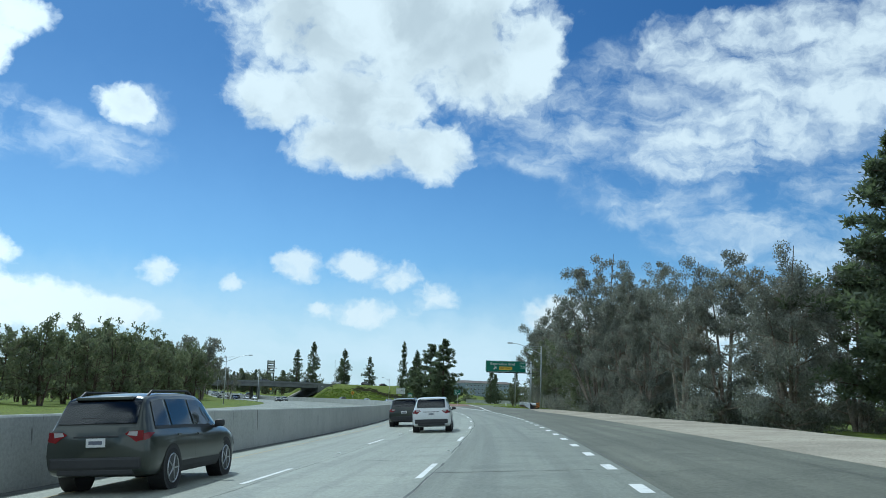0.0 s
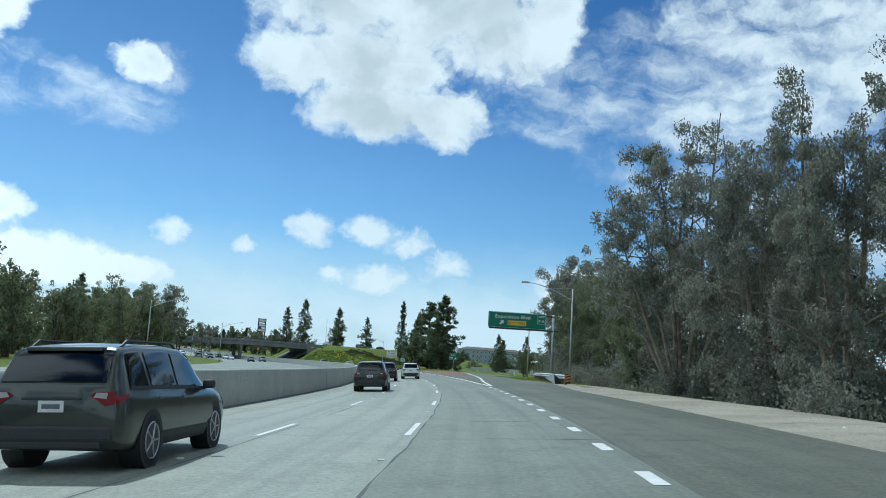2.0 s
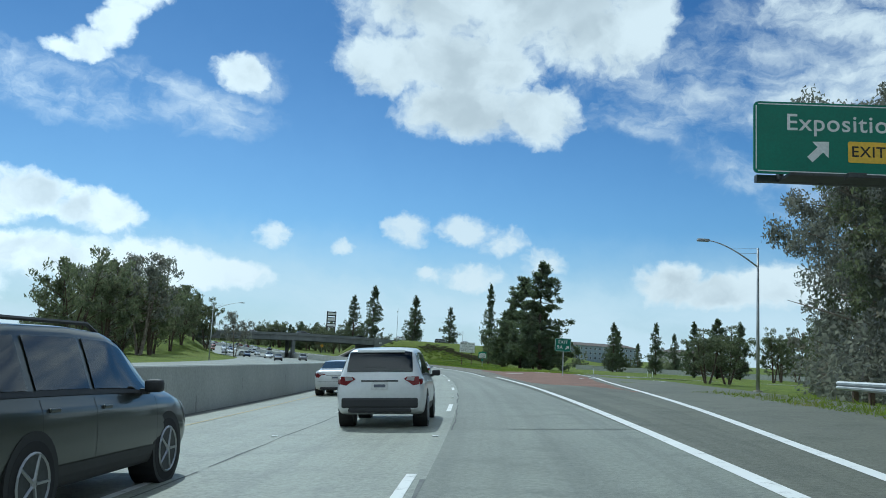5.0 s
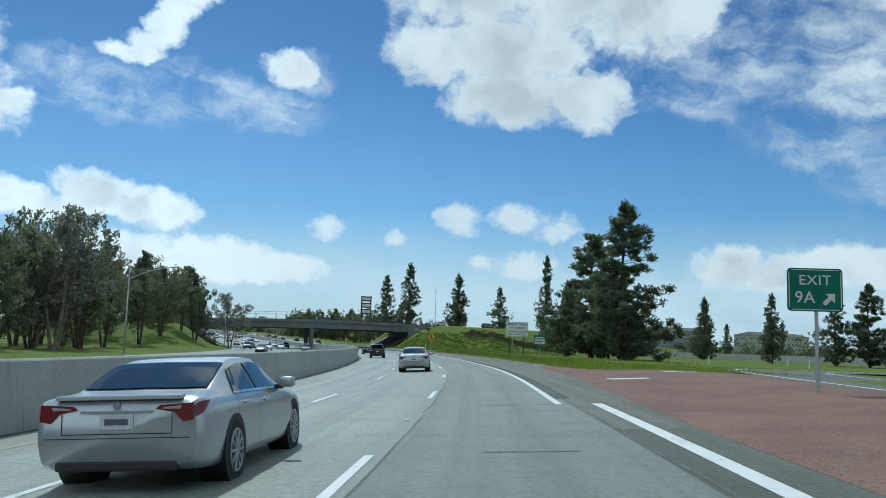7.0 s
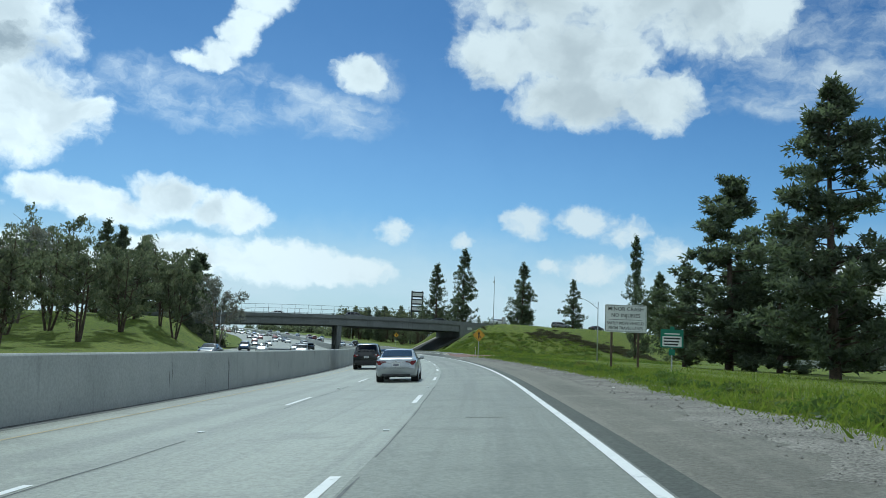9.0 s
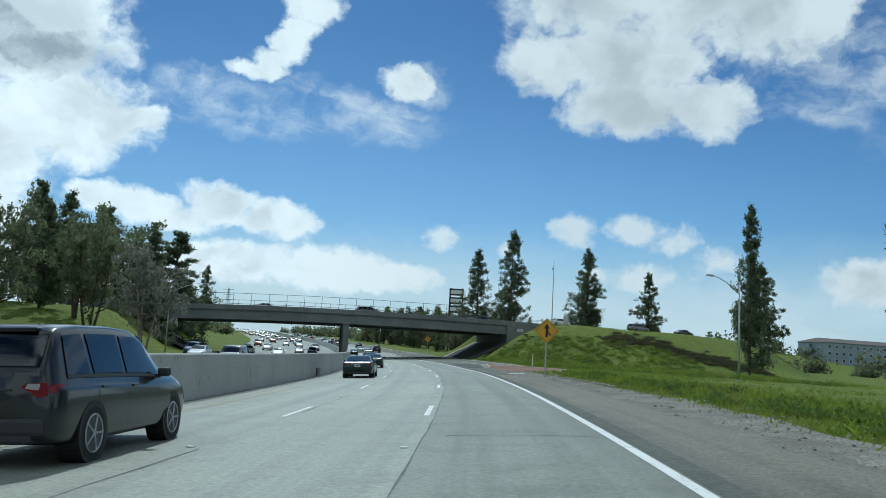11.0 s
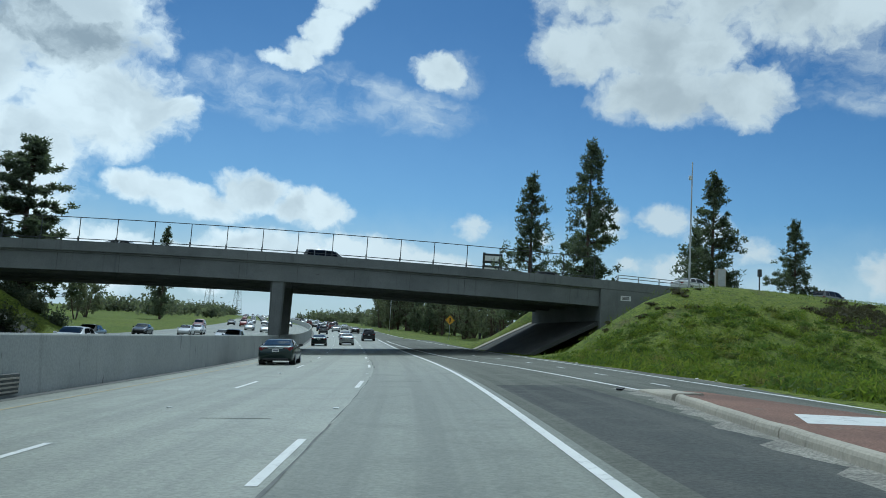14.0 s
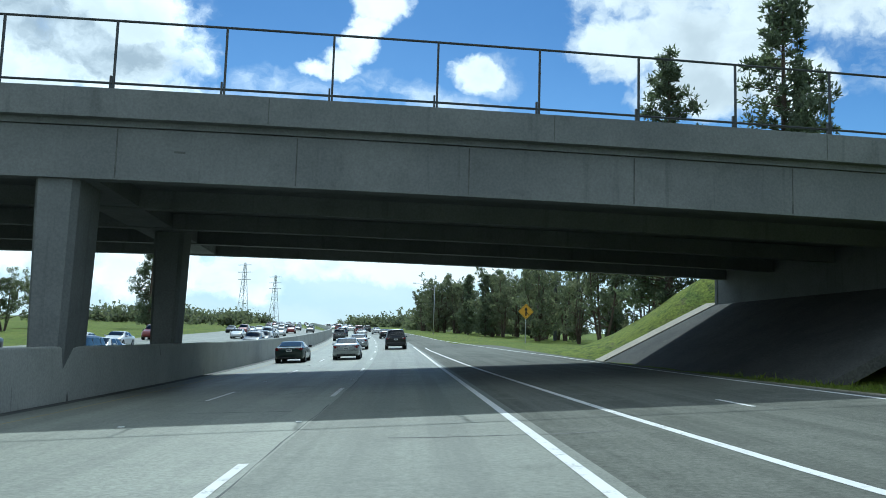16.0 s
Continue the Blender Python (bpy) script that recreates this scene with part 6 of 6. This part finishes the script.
# low broken dike at the grass edge
_dk = thing("trim_dike", "pale broken asphalt dike along the grass edge", "kerb", kind="structure")
for a, b in ((299.5, 305.2), (305.5, 312.6), (315.2, 320.8), (321.0, 327.8)):
    pts = []
    for q in span(a, b, 0.6):
        p = P(q, float(np.interp(q, [299, 306, 313.7, 322, 328], [5.8, 5.75, 5.55, 6.25, 6.1])) + 0.05 * math.sin(q * 1.9) + 0.03 * math.sin(q * 4.7), 0.03)
        pts.append(p)
    part("dike_length", piped(pts, 0.048, 0.036, 7), M_APRON, _dk)
# drain box in the median wall
for s in (316.8, 357.5):
    t = thing("wall_drain", "dark grated drain set in the wall foot", "drain", at(s, WALL(s) - 0.02, 0.0), group="wall drains")
    part("grate", boxed(0.0, 0.1, -0.75, 0.75, 0.08, 0.55, 0.02), M_TAR, t)
    for i in range(4):
        part("slat", boxed(0.1, 0.13, -0.7, 0.7, 0.13 + 0.1 * i, 0.17 + 0.1 * i), M_KERB, t)

# ---- vehicles ----


def prism(pts, y0, y1):
    """An outline in x and z, drawn out along y."""
    bm = bmesh.new()
    f, b = [bm.verts.new((x, y0, z)) for x, z in pts], [bm.verts.new((x, y1, z)) for x, z in pts]
    bm.faces.new(f)
    bm.faces.new(b[::-1])
    for i in range(len(pts)):
        j = (i + 1) % len(pts)
        bm.faces.new((f[i], b[i], b[j], f[j]))
    return bm


SEDAN = dict(
    # rear to front: fraction, half width, underside, belt line, top line, top half width
    rows=[(0.0, 0.86, 0.34, 0.90, 0.93, 0.74), (0.006, 0.9, 0.29, 0.945, 1.0, 0.76), (0.03, 0.95, 0.25, 0.965, 1.045, 0.76), (0.08, 0.98, 0.22, 0.965, 1.06, 0.76), (0.14, 0.995, 0.2, 0.96, 1.085, 0.76),
          (0.2, 1.0, 0.19, 0.955, 1.2, 0.74), (0.28, 1.0, 0.19, 0.945, 1.36, 0.70), (0.36, 1.0, 0.19, 0.935, 1.435, 0.67), (0.48, 1.0, 0.19, 0.925, 1.45, 0.665), (0.56, 1.0, 0.19, 0.92, 1.42, 0.67),
          (0.63, 1.0, 0.19, 0.915, 1.28, 0.7), (0.7, 1.0, 0.19, 0.905, 1.1, 0.74), (0.75, 0.995, 0.19, 0.89, 0.985, 0.76), (0.84, 0.975, 0.2, 0.83, 0.9, 0.74), (0.92, 0.93, 0.22, 0.75, 0.82, 0.7), (0.97, 0.84, 0.26, 0.66, 0.74, 0.62), (1.0, 0.68, 0.36, 0.56, 0.62, 0.5)],
    rear=((0.145, 0.3), 0.62), front=((0.72, 0.575), 0.62), sides=((0.225, 0.275, 0.405, 0.40), (0.425, 0.42, 0.665, 0.575)), lamps=(0.70, 0.93), plate=(0.66, 0.81), r=0.335, mirror=0.635, H=1.45)
SUV = dict(
    rows=[(0.0, 0.88, 0.42, 1.02, 1.1, 0.74), (0.006, 0.92, 0.36, 1.05, 1.2, 0.76), (0.03, 0.96, 0.32, 1.06, 1.38, 0.74), (0.06, 0.985, 0.29, 1.06, 1.6, 0.72), (0.09, 0.99, 0.27, 1.055, 1.68, 0.71), (0.2, 1.0, 0.25, 1.05, 1.725, 0.72),
          (0.4, 1.0, 0.25, 1.035, 1.74, 0.72), (0.55, 1.0, 0.25, 1.02, 1.71, 0.72), (0.62, 1.0, 0.25, 1.01, 1.6, 0.73), (0.7, 1.0, 0.25, 1.0, 1.32, 0.76), (0.755, 0.995, 0.25, 0.985, 1.13, 0.78), (0.85, 0.98, 0.26, 0.95, 1.05, 0.78),
          (0.93, 0.94, 0.3, 0.87, 0.97, 0.74), (0.975, 0.86, 0.34, 0.76, 0.85, 0.66), (1.0, 0.72, 0.44, 0.64, 0.7, 0.55)],
    rear=((0.006, 0.07), 0.66), front=((0.74, 0.6), 0.66), sides=((0.075, 0.1, 0.2, 0.195), (0.225, 0.22, 0.42, 0.415), (0.44, 0.435, 0.7, 0.605)), lamps=(0.88, 1.07), plate=(0.8, 0.95), r=0.37, mirror=0.66, H=1.74)


def car_shape(spec, L, W, H):
    """A function (f, v) -> point on the shell; f runs rear to front, v from 0 under the sill to 9 along the roof's middle."""
    a = np.array(spec["rows"])
    up = (H / spec["H"])
    fine = np.linspace(0, 1, 201)
    cols = []
    for c in range(1, 6):
        y = np.interp(fine, a[:, 0], a[:, c])
        pad = np.pad(y, 3, mode="edge")
        cols.append(sum(pad[i:i + 201] * k_ for i, k_ in enumerate((0.06, 0.13, 0.19, 0.24, 0.19, 0.13, 0.06))))
    vs = np.arange(10.0)

    def at_fv(f, v):
        w, zb, zl, zt, wt = (float(np.interp(f, fine, c)) for c in cols)
        w, wt = w * W / 2, wt * W / 2
        zl, zt = zb + (zl - zb) * (1 + (up - 1) * 0.5), zt * up
        cab = max(0.0, zt - zl)
        xs = [0, 0.82 * w, 0.955 * w, 1.0 * w, 0.99 * w, 0.945 * w, wt + (0.93 * w - wt) * 0.1, wt * 0.88, wt * 0.5, 0]
        zs = [zb, zb, zb + 0.07, zb + 0.42 * (zl - zb), zl - 0.13, zl, zl + cab * 0.86, zl + cab * 0.965, zt - 0.006, zt]
        i = min(8, int(v))
        u = v - i
        p = []
        for q in (xs, zs):
            p0, p1, p2, p3 = q[max(0, i - 1)], q[i], q[i + 1], q[min(9, i + 2)]
            lin = p1 + (p2 - p1) * u
            crv = 0.5 * (2 * p1 + (p2 - p0) * u + (2 * p0 - 5 * p1 + 4 * p2 - p3) * u * u + (3 * p1 - p0 - 3 * p2 + p3) * u ** 3)
            p.append(0.35 * lin + 0.65 * crv)
        return Vector((p[0], (f - 0.5) * L + 0.04 * L * (0.5 - f) * (0.0), p[1]))
    return at_fv


def shell(shape, side, corners, lift, nu=8, nv=6, bm=None):
    """A patch of the shell between (f at its foot, f at its head) at both ends, from v0 to v1."""
    bm = bm or bmesh.new()
    (f0a, f0b), (f1a, f1b), v0, v1 = corners
    grid = []
    for j in range(nv + 1):
        row = []
        for i in range(nu + 1):
            t_, u = j / nv, i / nu
            v = v0 + (v1 - v0) * t_
            f = (f0a + (f0b - f0a) * t_) * (1 - u) + (f1a + (f1b - f1a) * t_) * u
            p = shape(f, v)
            if lift:
                e = 0.004
                n_ = (shape(min(1, f + e), v) - shape(max(0, f - e), v)).cross(shape(f, min(9, v + e * 8)) - shape(f, max(0, v - e * 8)))
                n_ = n_.normalized() * (-lift)
                if n_.x < -1e-4 and v < 8:
                    n_ = -n_
                if v >= 7 and n_.z < 0:
                    n_ = -n_
                p = p + n_
            row.append(bm.verts.new((p.x * side, p.y, p.z)))
        grid.append(row)
    for j in range(nv):
        for i in range(nu):
            bm.faces.new((grid[j][i], grid[j][i + 1], grid[j + 1][i + 1], grid[j + 1][i]))
    return bm


def end_glass(shape, f_low, f_high, share, lift, bm=None, n_=8):
    """Rear window or windscreen: spans the width over the sloping end of the cabin."""
    bm = bm or bmesh.new()
    grid = []
    for j in range(n_ + 1):
        f = f_low + (f_high - f_low) * j / n_
        row = []
        for i in range(-n_, n_ + 1):
            x = abs(i) / n_
            v = 9 - x * (9 - (6.55 - 0.25 * share))
            p = shape(f, v)
            row.append(bm.verts.new((math.copysign(p.x, i) if i else 0.0, p.y + (-lift if f_low < 0.5 else lift) * 0.6, p.z + lift * 0.8)))
        grid.append(row)
    for j in range(n_):
        for i in range(2 * n_):
            bm.faces.new((grid[j][i], grid[j][i + 1], grid[j + 1][i + 1], grid[j + 1][i]))
    return bm


def car(name, label, body, paint_mat, L=4.7, W=1.84, H=1.46, group="traffic", detail=True, rails=False, spoiler=False, chrome=False, dark_low=False):
    t = thing(name, label, "car", group=group)
    spec, hw = (SEDAN if body == "sedan" else SUV), W / 2
    shape = car_shape(spec, L, W, H)
    Y = lambda f: (f - 0.5) * L
    nf, nv = (60, 27) if detail else (20, 10)
    bm = bmesh.new()
    fs = [i / nf for i in range(nf + 1)] + [0.004, 0.01, 0.03, 0.985, 0.995]
    rings = []
    for f in sorted(set(fs)):
        half = [shape(f, 9.0 * j / nv) for j in range(nv + 1)]
        ring = [(p.x, p.y, p.z) for p in half] + [(-p.x, p.y, p.z) for p in half[-2:0:-1]]
        rings.append([bm.verts.new(p) for p in ring])
    m_ = len(rings[0])
    for i in range(len(rings) - 1):
        for j in range(m_):
            q = (j + 1) % m_
            bm.faces.new((rings[i][j], rings[i][q], rings[i + 1][q], rings[i + 1][j]))
    bm.faces.new(rings[0])
    bm.faces.new(rings[-1][::-1])
    part("body", bm, paint_mat, t, smooth=True)
    for name_, key in (("rear_window", "rear"), ("windscreen", "front")):
        (lo, hi), share = spec[key]
        pane = part(name_, end_glass(shape, lo, hi, share, 0.02), M_GLASS, t, smooth=True)
        part("tint_film", end_glass(shape, lo, hi, share, 0.011), M_CABIN, pane)
    for side in (1, -1):
        for a, b, c, d in spec["sides"]:
            pane = part("side_window", shell(shape, side, ((a, b), (c, d), 5.16, 5.93), 0.012), M_GLASS, t, smooth=True)
            part("tint_film", shell(shape, side, ((a, b), (c, d), 5.16, 5.93), 0.006), M_CABIN, pane)
        if detail:
            a, d = spec["sides"][0][0], spec["sides"][-1][2]
            part("window_strip", shell(shape, side, ((a, a), (d, d), 5.06, 5.15), 0.012, 14, 1), M_CHROME if body == "sedan" else M_TRIM, t)
            for f in (spec["sides"][-1][0] - 0.01, spec["sides"][-1][2] + 0.025, spec["sides"][-2][0] + 0.005):
                part("door_seam", shell(shape, side, ((f, f), (f + 0.0016, f + 0.0016), 2.3, 5.0), 0.002, 1, 10), M_TRIM, t)
    tl, pl = spec["lamps"], spec["plate"]
    zc = (tl[0] + tl[1]) / 2
    wr = shape(0.0, 4.2).x
    for sgn in (-1, 1):
        if body == "sedan":
            pts = [(sgn * wr * q, z) for q, z in ((0.5, zc + 0.045), (0.56, tl[1] - 0.035), (0.98, tl[1] - 0.015), (0.995, tl[0] + 0.05), (0.86, tl[0] + 0.03), (0.74, zc + 0.01))]
            inside = [(sgn * wr * q, z) for q, z in ((0.58, zc + 0.045), (0.62, tl[1] - 0.055), (0.84, tl[1] - 0.04), (0.82, zc + 0.04))]
        else:
            pts = [(sgn * wr * q, z) for q, z in ((0.6, zc + 0.04), (0.68, tl[1] - 0.01), (0.98, tl[1]), (0.995, tl[0] + 0.03), (0.84, tl[0]), (0.74, zc - 0.03))]
            inside = [(sgn * wr * q, z) for q, z in ((0.66, zc + 0.02), (0.7, zc + 0.08), (0.88, zc + 0.08), (0.86, zc + 0.0))]
        bm = prism(pts, Y(0) - 0.008, Y(0.004))
        shell(shape, sgn, ((0.0, 0.0), (0.02, 0.06), 4.0, 4.8), 0.006, 6, 4, bm)
        lamp = part("tail_light", bm, M_RED_LENS, t)
        part("reversing_light", prism(inside, Y(0) - 0.013, Y(0.0)), M_CLEAR_LENS, lamp)
        part("headlight", shell(shape, sgn, ((0.93, 0.9), (0.995, 0.97), 3.6, 5.3), 0.006), M_CLEAR_LENS, t)
        pm = shape(spec["mirror"], 5.05)
        xm = sgn * (pm.x + 0.14)
        mirror = part("mirror", boxed(xm - 0.1, xm + 0.1, pm.y - 0.06, pm.y + 0.07, pm.z + 0.02, pm.z + 0.16, 0.045), M_TRIM if chrome or body == "suv" else paint_mat, t, smooth=True)
        part("mirror_stalk", boxed(*sorted((sgn * (pm.x - 0.06), sgn * (pm.x + 0.08))), pm.y - 0.03, pm.y + 0.05, pm.z + 0.0, pm.z + 0.06, 0.01), M_TRIM, mirror)
        for f in (0.3 if body == "sedan" else 0.27, 0.475):
            ph = shape(f, 4.3)
            part("door_handle", boxed(*sorted((sgn * (ph.x - 0.02), sgn * (ph.x + 0.022))), ph.y - 0.09, ph.y + 0.09, ph.z - 0.018, ph.z + 0.018, 0.01), M_CHROME if chrome else paint_mat, t)
    r = spec["r"]
    for f in (0.205, 0.795):
        for sgn in (-1, 1):
            xs = shape(f, 3).x
            xo = sgn * (xs + 0.004)
            seg = 28 if detail else 14
            part("wheel_arch", piped([(sgn * (xs - 0.3), Y(f), r + 0.015), (sgn * (xs + 0.002), Y(f), r + 0.015)], r + 0.05, seg=seg), M_BLACK, t)
            bm = piped([(xo - sgn * 0.22, Y(f), r), (xo - sgn * 0.02, Y(f), r)], r, seg=seg)
            tube(bm, (xo - sgn * 0.02, Y(f), r), (xo, Y(f), r), r, r * 0.95, seg)
            wheel = part("wheel", bm, M_RUBBER, t)
            part("rim", piped([(xo - sgn * 0.02, Y(f), r), (xo + sgn * 0.004, Y(f), r)], r * 0.7, r * 0.68, 20), M_DARKSTEEL, wheel)
            bm = bmesh.new()
            for q in range(10 if body == "sedan" else 5):
                a = q * (0.62832 if body == "sedan" else 1.2566)
                tube(bm, (xo + sgn * 0.004, Y(f) + math.cos(a) * 0.03, r + math.sin(a) * 0.03), (xo + sgn * 0.002, Y(f) + math.cos(a) * r * 0.66, r + math.sin(a) * r * 0.66), 0.02, 0.016, 5)
            tube(bm, (xo, Y(f), r), (xo + sgn * 0.016, Y(f), r), 0.05, 0.04, 10)
            for q in range(20 if detail else 0):
                a0, a1 = q * math.pi / 10, (q + 1) * math.pi / 10
                tube(bm, (xo + sgn * 0.004, Y(f) + math.cos(a0) * r * 0.68, r + math.sin(a0) * r * 0.68), (xo + sgn * 0.004, Y(f) + math.cos(a1) * r * 0.68, r + math.sin(a1) * r * 0.68), 0.014, seg=4)
            part("spokes", bm, M_RIM, wheel)
    wb = shape(0.0, 3).x
    lowz = shape(0.0, 0).z
    if body == "suv":
        part("bumper", boxed(-wb * 0.95, wb * 0.95, Y(0) - 0.022, Y(0.03), lowz + 0.02, lowz + 0.24, 0.05), M_TRIM, t, "dark plastic bumper")
    else:
        part("bumper_seam", boxed(-wb * 0.93, wb * 0.93, Y(0) - 0.004, Y(0) + 0.01, lowz + 0.25, lowz + 0.258), M_TRIM, t)
    part("rear_valance", boxed(-wb * 0.78, wb * 0.78, Y(0) - 0.006, Y(0.04), lowz - 0.07, lowz + 0.04, 0.03), M_TRIM, t)
    np_ = part("number_plate", boxed(-0.17, 0.17, Y(0) - 0.014, Y(0) + 0.02, pl[0], pl[1], 0.005), M_PLATE, t)
    part("plate_bar", boxed(-0.12, 0.12, Y(0) - 0.018, Y(0) - 0.0145, pl[0] + 0.045, pl[1] - 0.045), M_PLATE_BAR, np_)
    part("boot_trim", boxed(-wb * 0.46, wb * 0.46, Y(0) - 0.014, Y(0) + 0.02, pl[1] + 0.012, pl[1] + 0.04, 0.006), M_CHROME if chrome or body == "sedan" else M_TRIM, t)
    if body == "sedan":
        if detail:
            for x in (-0.7, 0.7):
                part("boot_seam", boxed(wb * x - 0.004, wb * x + 0.004, Y(0) - 0.004, Y(0) + 0.01, 0.62, 0.9), M_TRIM, t)
            part("boot_seam", boxed(-wb * 0.7, wb * 0.7, Y(0) - 0.004, Y(0) + 0.01, 0.612, 0.622), M_TRIM, t)
            part("badge", piped([(0, Y(0) - 0.008, 0.89), (0, Y(0) + 0.02, 0.89)], 0.04, seg=14), M_CHROME, t)
    else:
        pr = shape(0.07, 8.0)
        part("spoiler", boxed(-pr.x * 1.5, pr.x * 1.5, Y(0.05), Y(0.11), pr.z - 0.02, pr.z + 0.035, 0.015), paint_mat, t)
        part("wiper", boxed(-0.3, 0.12, Y(0.02) - 0.03, Y(0.02) - 0.012, shape(0.012, 9).z + 0.04, shape(0.012, 9).z + 0.06), M_TRIM, t)
        if dark_low:
            for sgn in (-1, 1):
                part("sill_trim", shell(shape, sgn, ((0.27, 0.27), (0.72, 0.72), 1.5, 2.6), 0.012, 6, 3), M_TRIM, t)
    if spoiler:
        part("spoiler", boxed(-wb * 0.8, wb * 0.8, Y(0.003), Y(0.035), shape(0.02, 9).z - 0.01, shape(0.02, 9).z + 0.035, 0.012), paint_mat, t)
    if rails:
        for sgn in (-1, 1):
            ps = [shape(f, 6.9) for f in (0.12, 0.16, 0.5, 0.55)]
            part("roof_rail", piped([(sgn * p.x, p.y, p.z + dz) for p, dz in zip(ps, (-0.01, 0.07, 0.07, -0.01))], 0.022, seg=6), M_TRIM, t)
    return t


def park(c, s, o, z=0.0, turn=0.0):
    c.matrix_world = Matrix.Translation(P(s, o, z)) @ Matrix.Rotation(heading(s) + radians(turn), 4, "Z") @ Matrix.Rotation(-math.atan(0.055) if o > -10 and turn == 0 else 0.0, 4, "Y")
    return c


lane3, lane2, lane1 = (lambda s: L2(s) - 1.75), (lambda s: L1(s) - 1.65), (lambda s: (L1(s) + EDGE(s)) / 2)
GREEN = paint("paint_olive", (0.035, 0.042, 0.035))
SILVER = paint("paint_silver", (0.46, 0.48, 0.5), 0.55, 0.3)
WHITE = paint("paint_white", (0.72, 0.73, 0.73), 0.0)
BLACK = paint("paint_black", (0.014, 0.016, 0.018))
TEAL = paint("paint_dark_green", (0.012, 0.03, 0.028))
GREY = paint("paint_grey", (0.14, 0.145, 0.15))
REDP = paint("paint_red", (0.2, 0.03, 0.025), 0.1)
BLUEP = paint("paint_blue", (0.04, 0.07, 0.14))
olive = park(car("suv", "dark olive green SUV with roof rails and red tail lights", "suv", GREEN, 4.95, 1.93, 1.74, rails=True, dark_low=True), 16.7, -7.1)
white_suv = park(car("suv", "white compact SUV with a dark lower bumper", "suv", WHITE, 4.65, 1.88, 1.7, dark_low=True), 132.9, -2.4)
park(car("sedan", "silver saloon with a boot spoiler and red tail lights", "sedan", SILVER, 4.82, 1.83, 1.36, spoiler=True), 173.9, -3.45, -0.03)
dark_sedan = park(car("sedan", "dark green old luxury saloon with a chrome boot strip", "sedan", TEAL, 5.1, 1.86, 1.33, chrome=True), 316.0, -6.55)
black_suv = park(car("suv", "black SUV driving ahead in traffic", "suv", BLACK, 5.0, 1.98, 1.85), 468, lane1(468))
silver = park(car("sedan", "pale silver saloon driving ahead", "sedan", SILVER, 4.8, 1.83, 1.44), 446, lane2(446))
far_grey = park(car("suv", "grey SUV in slow traffic", "suv", GREY, 4.7, 1.88, 1.72, detail=False), 512, lane3(512))
far_white = park(car("sedan", "white saloon in slow traffic", "sedan", WHITE, 4.7, 1.82, 1.46, detail=False), 536, lane2(536))
far_black = park(car("sedan", "black saloon in slow traffic", "sedan", BLACK, 4.7, 1.82, 1.46, detail=False), 520, lane1(520))
far_red = park(car("suv", "dull red SUV in slow traffic", "suv", REDP, 4.9, 1.95, 1.9, detail=False), 560, lane2(560))
far_blue = park(car("suv", "dark blue SUV in slow traffic", "suv", BLUEP, 4.7, 1.9, 1.75, detail=False), 545, lane3(545))


def park_copy(src, s, o, turn=0.0):
    m = Matrix.Translation(P(s, o)) @ Matrix.Rotation(heading(s) + radians(turn), 4, "Z")
    return copy_thing(src, m)


for src, s, o in ((olive, 54.5, -5.5), (olive, 91.7, -4.95), (olive, 121.5, -4.9), (white_suv, 43.2, -3.3), (far_white, 150, lane3(150)),
                  (black_suv, 276, -6.7), (silver, 214.6, -2.85), (silver, 252.2, -3.2), (dark_sedan, 347, -6.9), (dark_sedan, 384, -7.0),
                  (dark_sedan, 443, lane3(443)), (silver, 470, lane2(470))):
    m = Matrix.Translation(P(s, o)) @ Matrix.Rotation(heading(s), 4, "Z") @ Matrix.Rotation(-math.atan(0.055), 4, "Y")
    copy_thing(src, m)
rnd = random.Random(21)
fleet = (far_grey, far_white, far_black, far_red, far_blue, far_white, far_white, far_grey)
for i in range(16):
    s = 566 + i * 13 + rnd.uniform(-3, 3)
    park_copy(rnd.choice(fleet), s, (lane1, lane2, lane3)[i % 3](s) + rnd.uniform(-0.2, 0.2))
for i in range(64):
    s = 440 + i * 9 + rnd.uniform(-4, 4)
    park_copy(rnd.choice(fleet), s, -15.0 - 3.7 * rnd.randint(0, 4), 180)
for s, o, src in ((301, -24.3, far_black), (330, -17.5, far_grey), (352, -25, far_white), (372, -29.5, far_blue), (392, -20.5, far_white), (416, -27, far_white), (428, -16, far_grey)):
    park_copy(src, s, o, 180)
# two cars up on the crossing street
for o, src in ((-6, far_grey), (-24, far_white), (15, far_black)):
    m = Matrix.Translation(P(411, 0)) @ Matrix.Rotation(heading(417) + radians(BRIDGE_TURN), 4, "Z") @ pose(o, 5.0, 7.27 + arch(o), 0, 0, -90)
    copy_thing(src, m)
for o, src in ((48, far_grey), (62, far_black), (30, far_white)):
    s = float(cross_mid(o)) - 4
    m = on_ground(s, o, -0.02, -90 + 25)
    copy_thing(src, m)
